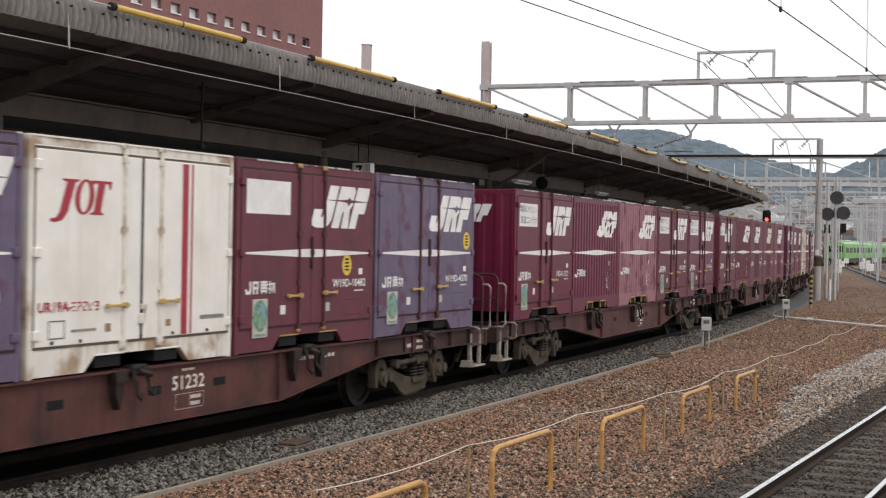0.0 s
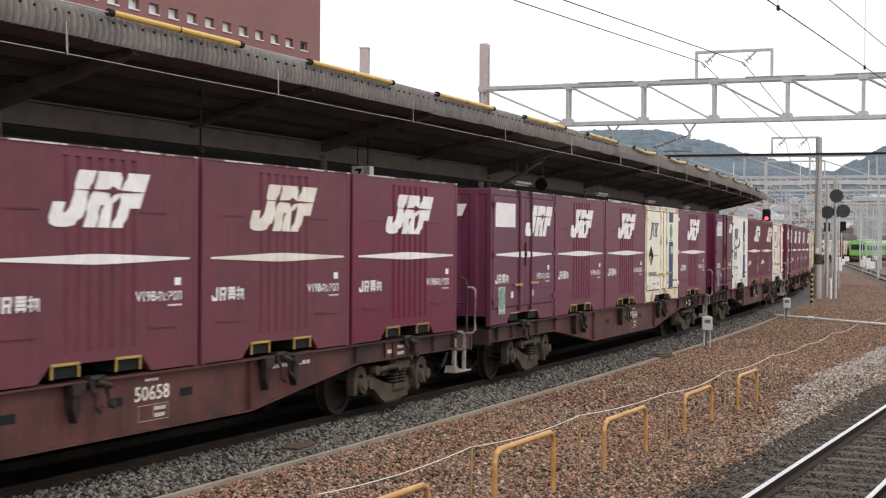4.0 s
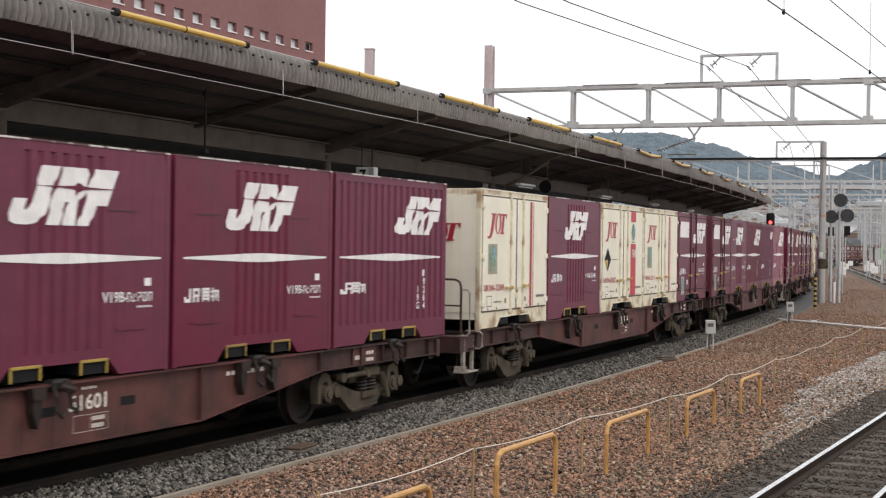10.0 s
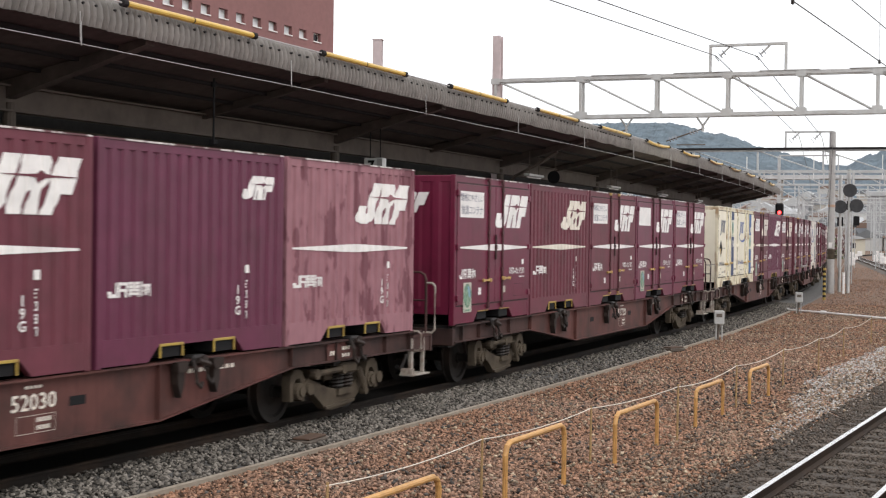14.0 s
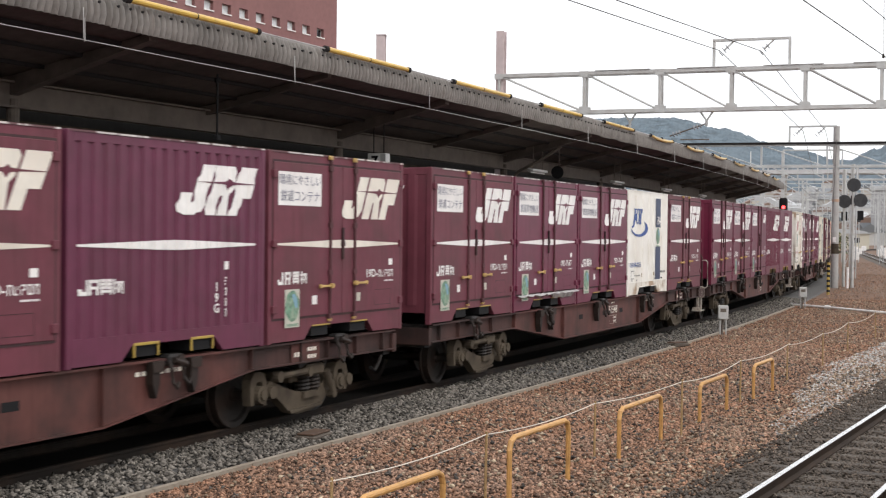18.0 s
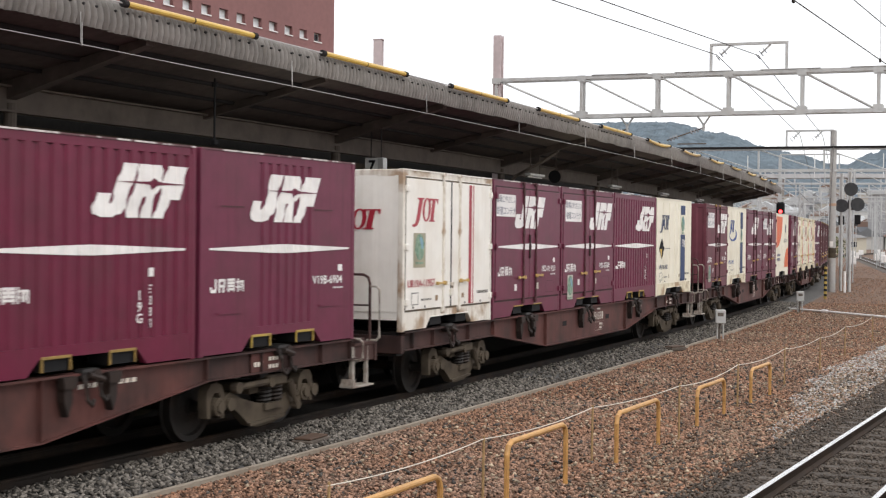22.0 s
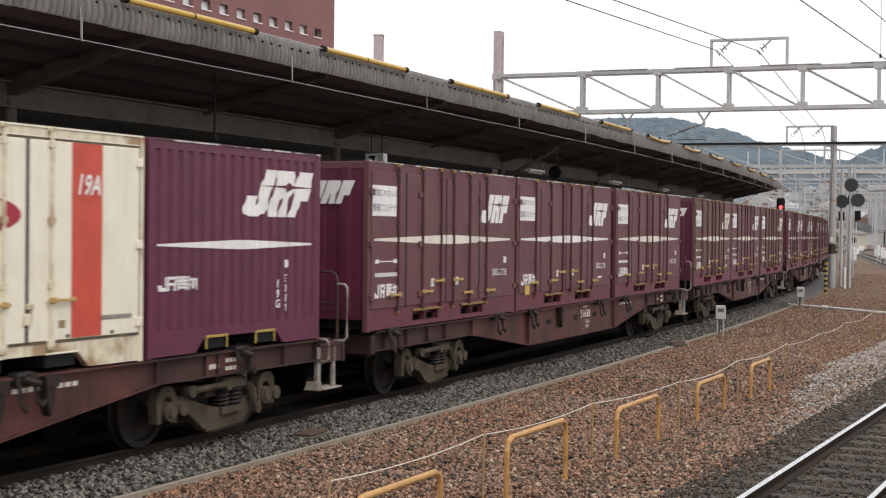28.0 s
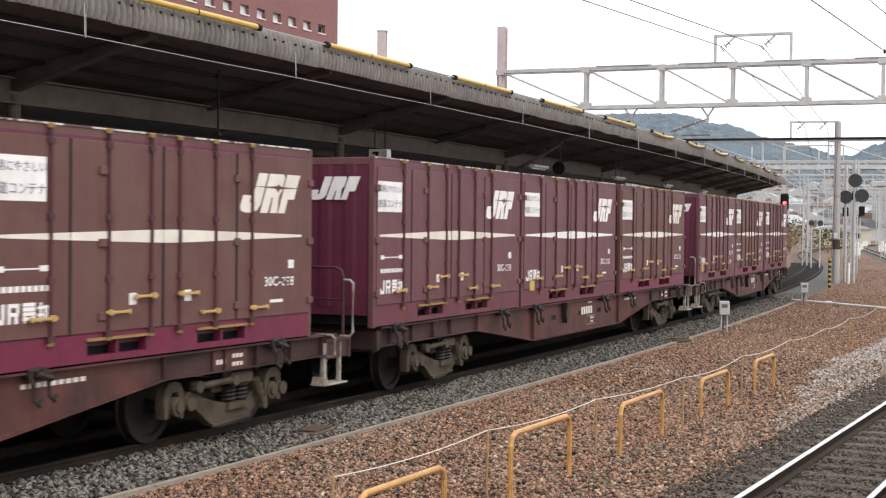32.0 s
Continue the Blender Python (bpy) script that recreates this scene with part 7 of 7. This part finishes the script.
_rnd = random.Random(11)
for _k in range(16):
    _d = 95 + 17 * _k
    _b = radians(_rnd.uniform(8.6, 12.6))
    far_mast(_d * math.cos(_b), EYE.y + _d * math.sin(_b), _rnd.uniform(5.5, 8.5))


# elevated road with pale walls
WALLS_PALE = material("pale_concrete_parapet", (0.50, 0.50, 0.51), 0.8, stain=(0.36, 0.36, 0.37), stain_amount=0.5, stain_scale=0.3)
viaduct = thing("elevated_road", "far pale elevated road on slender piers", "viaduct")
_vx, _vy = 400 * math.cos(radians(10.5)), EYE.y + 400 * math.sin(radians(10.5))


def deck_z(s):
    return 19.6 - 0.00045 * (s + 5) ** 2


for _k in range(-7, 8):
    _s = _k * 18.0
    _d = part("span", prism(bmesh.new(), [(_s, deck_z(_s)), (_s + 18, deck_z(_s + 18)), (_s + 18, deck_z(_s + 18) + 1.1), (_s, deck_z(_s) + 1.1)], -4, 4), WALLS_PALE, viaduct, "white-walled road span")
    part("pier", boxed(_s - 0.7, _s + 0.7, -1.5, 1.5, -0.3, deck_z(_s)), CONCRETE, viaduct)
    part("light_pole", rod(bmesh.new(), (_s + 9, -3.9, deck_z(_s)), (_s + 9, -3.9, deck_z(_s) + 6.5), 0.13, 6), SIGN_WHITE, viaduct)
at(viaduct, _vx, _vy, 0, radians(10.5 - 90))


def house(x, y, w, d, h, rz, wall, roof_mat):
    b = thing("house", "small far house with a pitched roof", "house", "far houses below the hill")
    part("wall", boxed(-w / 2, w / 2, -d / 2, d / 2, -2.0, h), wall, b)
    part("roof", prism(bmesh.new(), [(-w / 2 - 0.4, h), (w / 2 + 0.4, h), (0, h + w * 0.28)], -d / 2 - 0.4, d / 2 + 0.4), roof_mat, b)
    for s in (-0.25, 0.25) if w > 9 else ():
        part("window", boxed(s * w - 0.7, s * w + 0.7, -d / 2 - 0.04, -d / 2 + 0.02, h * 0.45, h * 0.75), PANE_DARK, b)
    return at(b, x, y, 0, rz)


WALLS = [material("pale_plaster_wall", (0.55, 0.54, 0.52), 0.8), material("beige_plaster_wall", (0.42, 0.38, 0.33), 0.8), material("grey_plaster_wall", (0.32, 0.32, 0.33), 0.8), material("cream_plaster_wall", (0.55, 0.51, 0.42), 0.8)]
ROOFS = [material("grey_tile_roof", (0.16, 0.17, 0.18), 0.6), material("brown_tile_roof", (0.20, 0.13, 0.10), 0.6), material("pale_roof", (0.42, 0.43, 0.44), 0.5)]
for _k in range(125):
    _b = radians(_rnd.uniform(7.6, 14.5))
    _d = _rnd.uniform(430, 760)
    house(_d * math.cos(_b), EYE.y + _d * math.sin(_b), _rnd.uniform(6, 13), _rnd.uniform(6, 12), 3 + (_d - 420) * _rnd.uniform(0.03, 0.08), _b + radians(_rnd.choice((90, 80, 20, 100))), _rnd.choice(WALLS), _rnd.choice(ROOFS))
shed = thing("long_shed", "long low shed with a pale curved roof beyond the yard", "shed")
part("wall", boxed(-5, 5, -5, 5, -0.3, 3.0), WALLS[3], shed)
part("roof", prism(bmesh.new(), [(-5.4, 3.0), (5.4, 3.0), (4, 3.5), (2, 3.8), (0, 3.9), (-2, 3.8), (-4, 3.5)], -5.4, 5.4), ROOFS[2], shed)
for _k in range(3):
    part("window", boxed(-4.0 + _k * 3.0, -2.8 + _k * 3.0, -5.06, -5.0, 1.2, 2.2), PANE_DARK, shed)
at(shed, 290 * math.cos(radians(10.9)), EYE.y + 290 * math.sin(radians(10.9)), 0, radians(10.7 - 84))
redroof = thing("far_hall", "far grey hall with a pale roof band", "hall")
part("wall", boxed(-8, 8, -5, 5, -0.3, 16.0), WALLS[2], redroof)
part("roof", boxed(-8.5, 8.5, -5.5, 5.5, 16.0, 17.6, 0.2), ROOFS[2], redroof)
at(redroof, 440 * math.cos(radians(8.7)), EYE.y + 440 * math.sin(radians(8.7)), 0, radians(8.7 - 90))


def bush(x, y, w, h, seed, mat):
    b = thing("bare_shrub", "brownish bare shrub at the yard's edge", "shrub", "far shrubs")
    rnd = random.Random(seed)
    bm = bmesh.new()
    for k in range(14):
        a, s = rnd.uniform(0, 6.28), rnd.uniform(0.3, 1.0)
        rod(bm, (0, 0, 0), (w * 0.5 * s * math.cos(a), w * 0.5 * s * math.sin(a), h * rnd.uniform(0.6, 1.0)), 0.05, 4, 0.015)
    part("stems", bm, STAKE, b)
    bm = bmesh.new()
    for k in range(260):
        a, s, z = rnd.uniform(0, 6.28), rnd.uniform(0, 1) ** 0.5, rnd.uniform(0.15, 1.0)
        c = Vector((w * 0.55 * s * math.cos(a) * (1.2 - z * 0.5), w * 0.55 * s * math.sin(a) * (1.2 - z * 0.5), h * z))
        n = Vector((rnd.uniform(-1, 1), rnd.uniform(-1, 1), rnd.uniform(-1, 1))).normalized()
        t = n.orthogonal().normalized() * rnd.uniform(0.08, 0.2)
        u = n.cross(t)
        bm.faces.new([bm.verts.new(c + q) for q in (t, u, -t, -u)])
    part("leaves", bm, mat, b)
    return at(b, x, y, -0.2)


SHRUB = [material("dry_brown_foliage", (0.12, 0.095, 0.055), 0.9, islands=0.4), material("olive_foliage", (0.085, 0.095, 0.04), 0.9, islands=0.4)]
for _k in range(22):
    _b, _d = radians(_rnd.uniform(8.2, 12.6)), _rnd.uniform(150, 330)
    bush(_d * math.cos(_b), EYE.y + _d * math.sin(_b) + 10, _rnd.uniform(3, 7), _rnd.uniform(2.0, 4.5), _k, _rnd.choice(SHRUB))
for _k in range(9):
    _d = 130 + 14 * _k
    _b = radians(_rnd.uniform(8.6, 10.4))
    _m = thing("white_marker", "small white trackside marker box", "marker", "white trackside markers")
    part("board", boxed(-0.3, 0.3, -0.35, 0.35, 0.4, 1.1, 0.03), LETTER, _m)
    part("leg", rod(bmesh.new(), (0, 0, -0.3), (0, 0, 0.4), 0.06, 6), GALV, _m)
    at(_m, _d * math.cos(_b), EYE.y + _d * math.sin(_b), 0, _b)


def ridge(name, label, dist, heights, mat, seed):
    """A wooded ridge: bearings in degrees and the tangent of its height."""
    bm = bmesh.new()
    rnd = random.Random(seed)
    a0, a1 = heights[0][0], heights[-1][0]
    n, m = 620, 34
    rows = []
    for i in range(n + 1):
        a = a0 + (a1 - a0) * i / n
        for (p, hp), (q, hq) in zip(heights, heights[1:]):
            if min(p, q) <= a <= max(p, q):
                f = (a - p) / (q - p)
                f = f * f * (3 - 2 * f)
                top = hp + (hq - hp) * f
                break
        row = []
        for j in range(m + 1):
            f = j / m
            d = dist * (0.72 + 0.28 * f)
            z = top * dist * (f ** 0.8) + (1.2 * noise.noise((a * 3, f * 6, seed)) + 2.0 * noise.noise((a * 30, f * 34, seed)) + 1.0 * noise.noise((a * 75, f * 60, seed))) * dist / 2000 * (0.3 + f)
            row.append((d * math.cos(radians(a)), EYE.y + d * math.sin(radians(a)), z - 3))
        rows.append(row)
    ribbon(bm, rows)
    o = part(name, bm, mat)
    return tagged(o, label, "hill", kind="structure")


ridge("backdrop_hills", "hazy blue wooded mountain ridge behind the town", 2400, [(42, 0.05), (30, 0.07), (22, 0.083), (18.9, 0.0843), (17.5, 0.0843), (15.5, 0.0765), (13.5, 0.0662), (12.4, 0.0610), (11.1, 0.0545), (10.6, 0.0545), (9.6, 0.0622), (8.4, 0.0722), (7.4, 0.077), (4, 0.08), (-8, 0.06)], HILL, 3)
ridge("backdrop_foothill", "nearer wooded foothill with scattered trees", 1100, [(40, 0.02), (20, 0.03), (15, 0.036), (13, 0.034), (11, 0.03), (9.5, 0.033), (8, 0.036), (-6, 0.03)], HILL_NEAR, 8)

# the platform on which the camera stands
own = thing("platform_near", "concrete platform beside the near track", "platform", kind="structure")
part("deck", boxed(-60, 90, -19, -9.75, -0.3, 0.95), CONCRETE, own)
part("edge_slab", boxed(-60, 90, -10.2, -9.7, 0.95, 0.98), LETTER, own)

# ---- green commuter train leaving ----
LIME = material("light_green_train_paint", (0.20, 0.48, 0.13), 0.35, stain=(0.15, 0.3, 0.1), stain_amount=0.3)
GLASS = material("dark_train_glass", (0.02, 0.025, 0.03), 0.1)
GREEN_TRAIN = []


def commuter_car(first):
    c = thing("commuter_car", "light green commuter train car with dark windows", "train car", "cars of the green train")
    bm = bmesh.new()
    sec = [(-1.4, 1.0), (1.4, 1.0), (1.42, 2.6), (1.34, 3.35), (1.0, 3.62), (0, 3.72), (-1.0, 3.62), (-1.34, 3.35), (-1.42, 2.6)]
    rows = [[bm.verts.new((x, y, z)) for y, z in sec] for x in (0.1, 19.6)]
    for i in range(len(sec)):
        j = (i + 1) % len(sec)
        bm.faces.new((rows[0][i], rows[0][j], rows[1][j], rows[1][i]))
    bm.faces.new(rows[0])
    bm.faces.new(rows[1][::-1])
    bmesh.ops.recalc_face_normals(bm, faces=bm.faces[:])
    part("body", bm, LIME, c)
    part("underframe", boxed(0.4, 19.3, -1.2, 1.2, 0.35, 1.0), STEEL_DARK, c)
    for k in range(4):
        x = 1.5 + k * 4.7
        part("window", boxed(x + 1.4, x + 3.6, -1.45, -1.41, 1.9, 2.75, 0.03), GLASS, c)
        d = part("door", boxed(x, x + 1.2, -1.44, -1.405, 1.1, 3.0, 0.02), LIME, c)
        part("pane", boxed(x + 0.15, x + 1.05, -1.455, -1.44, 1.95, 2.75), GLASS, d)
    for x in (3.0, 16.5):
        part("bogie", boxed(x - 1.4, x + 1.4, -1.1, 1.1, 0.02, 0.7, 0.1), STEEL_DARK, c)
    part("roof_unit", boxed(6, 13, -0.8, 0.8, 3.66, 3.95, 0.08), GALV, c)
    if first:
        part("cab_window", boxed(0.06, 0.1, -1.15, 1.15, 2.0, 2.95, 0.02), GLASS, c)
        for y in (-0.95, 0.95):
            part("tail_lamp", rod(bmesh.new(), (0.1, y, 1.45), (0.05, y, 1.45), 0.10, 10), glow("tail_light", (0.8, 0.04, 0.03), 0.4), c, "red tail lamp")
    return c


for _k in range(6):
    GREEN_TRAIN.append((_k, commuter_car(_k == 0)))


# ---- what moves ----
def motions():
    for n, ob, x, z in TRAIN:
        rows = []
        for t in range(33):
            m = on_rails(FIRST_MIDDLE + WAGON_PITCH * n - TRAVEL[t], PIVOT)
            rows.append((t, m @ Matrix.Translation((x, 0, z))))
        walk(ob, rows)
    per = 0.05
    spin = [0.0]
    steps = int(32 / per)
    for i in range(steps + 1):
        t = i * per
        k = min(int(t), 31)
        spin.append(-(TRAVEL[k] + (TRAVEL[k + 1] - TRAVEL[k]) * (t - k)) / 0.43)
    for w in ROLLING[:2]:
        base = w.location.copy()
        walk(w, [(i * per, Matrix.Translation(base) @ Matrix.Rotation(spin[i + 1], 4, "Y")) for i in range(steps + 1)])
    for i, w in enumerate(ROLLING[2:]):
        first = ROLLING[i % 2]
        w.rotation_mode = "QUATERNION"
        w.animation_data_create()
        w.animation_data.action = first.animation_data.action
        w.animation_data.action_slot = first.animation_data.action_slot
    for k, ob in GREEN_TRAIN:
        h = radians(2.8)
        walk(ob, [(t, pose(224.2 + (7.05 * t + 20.0 * k) * math.cos(h), 30.3 + (7.05 * t + 20.0 * k) * math.sin(h), 0, 0, 0, 2.8)) for t in (0, 16, 32)])


motions()
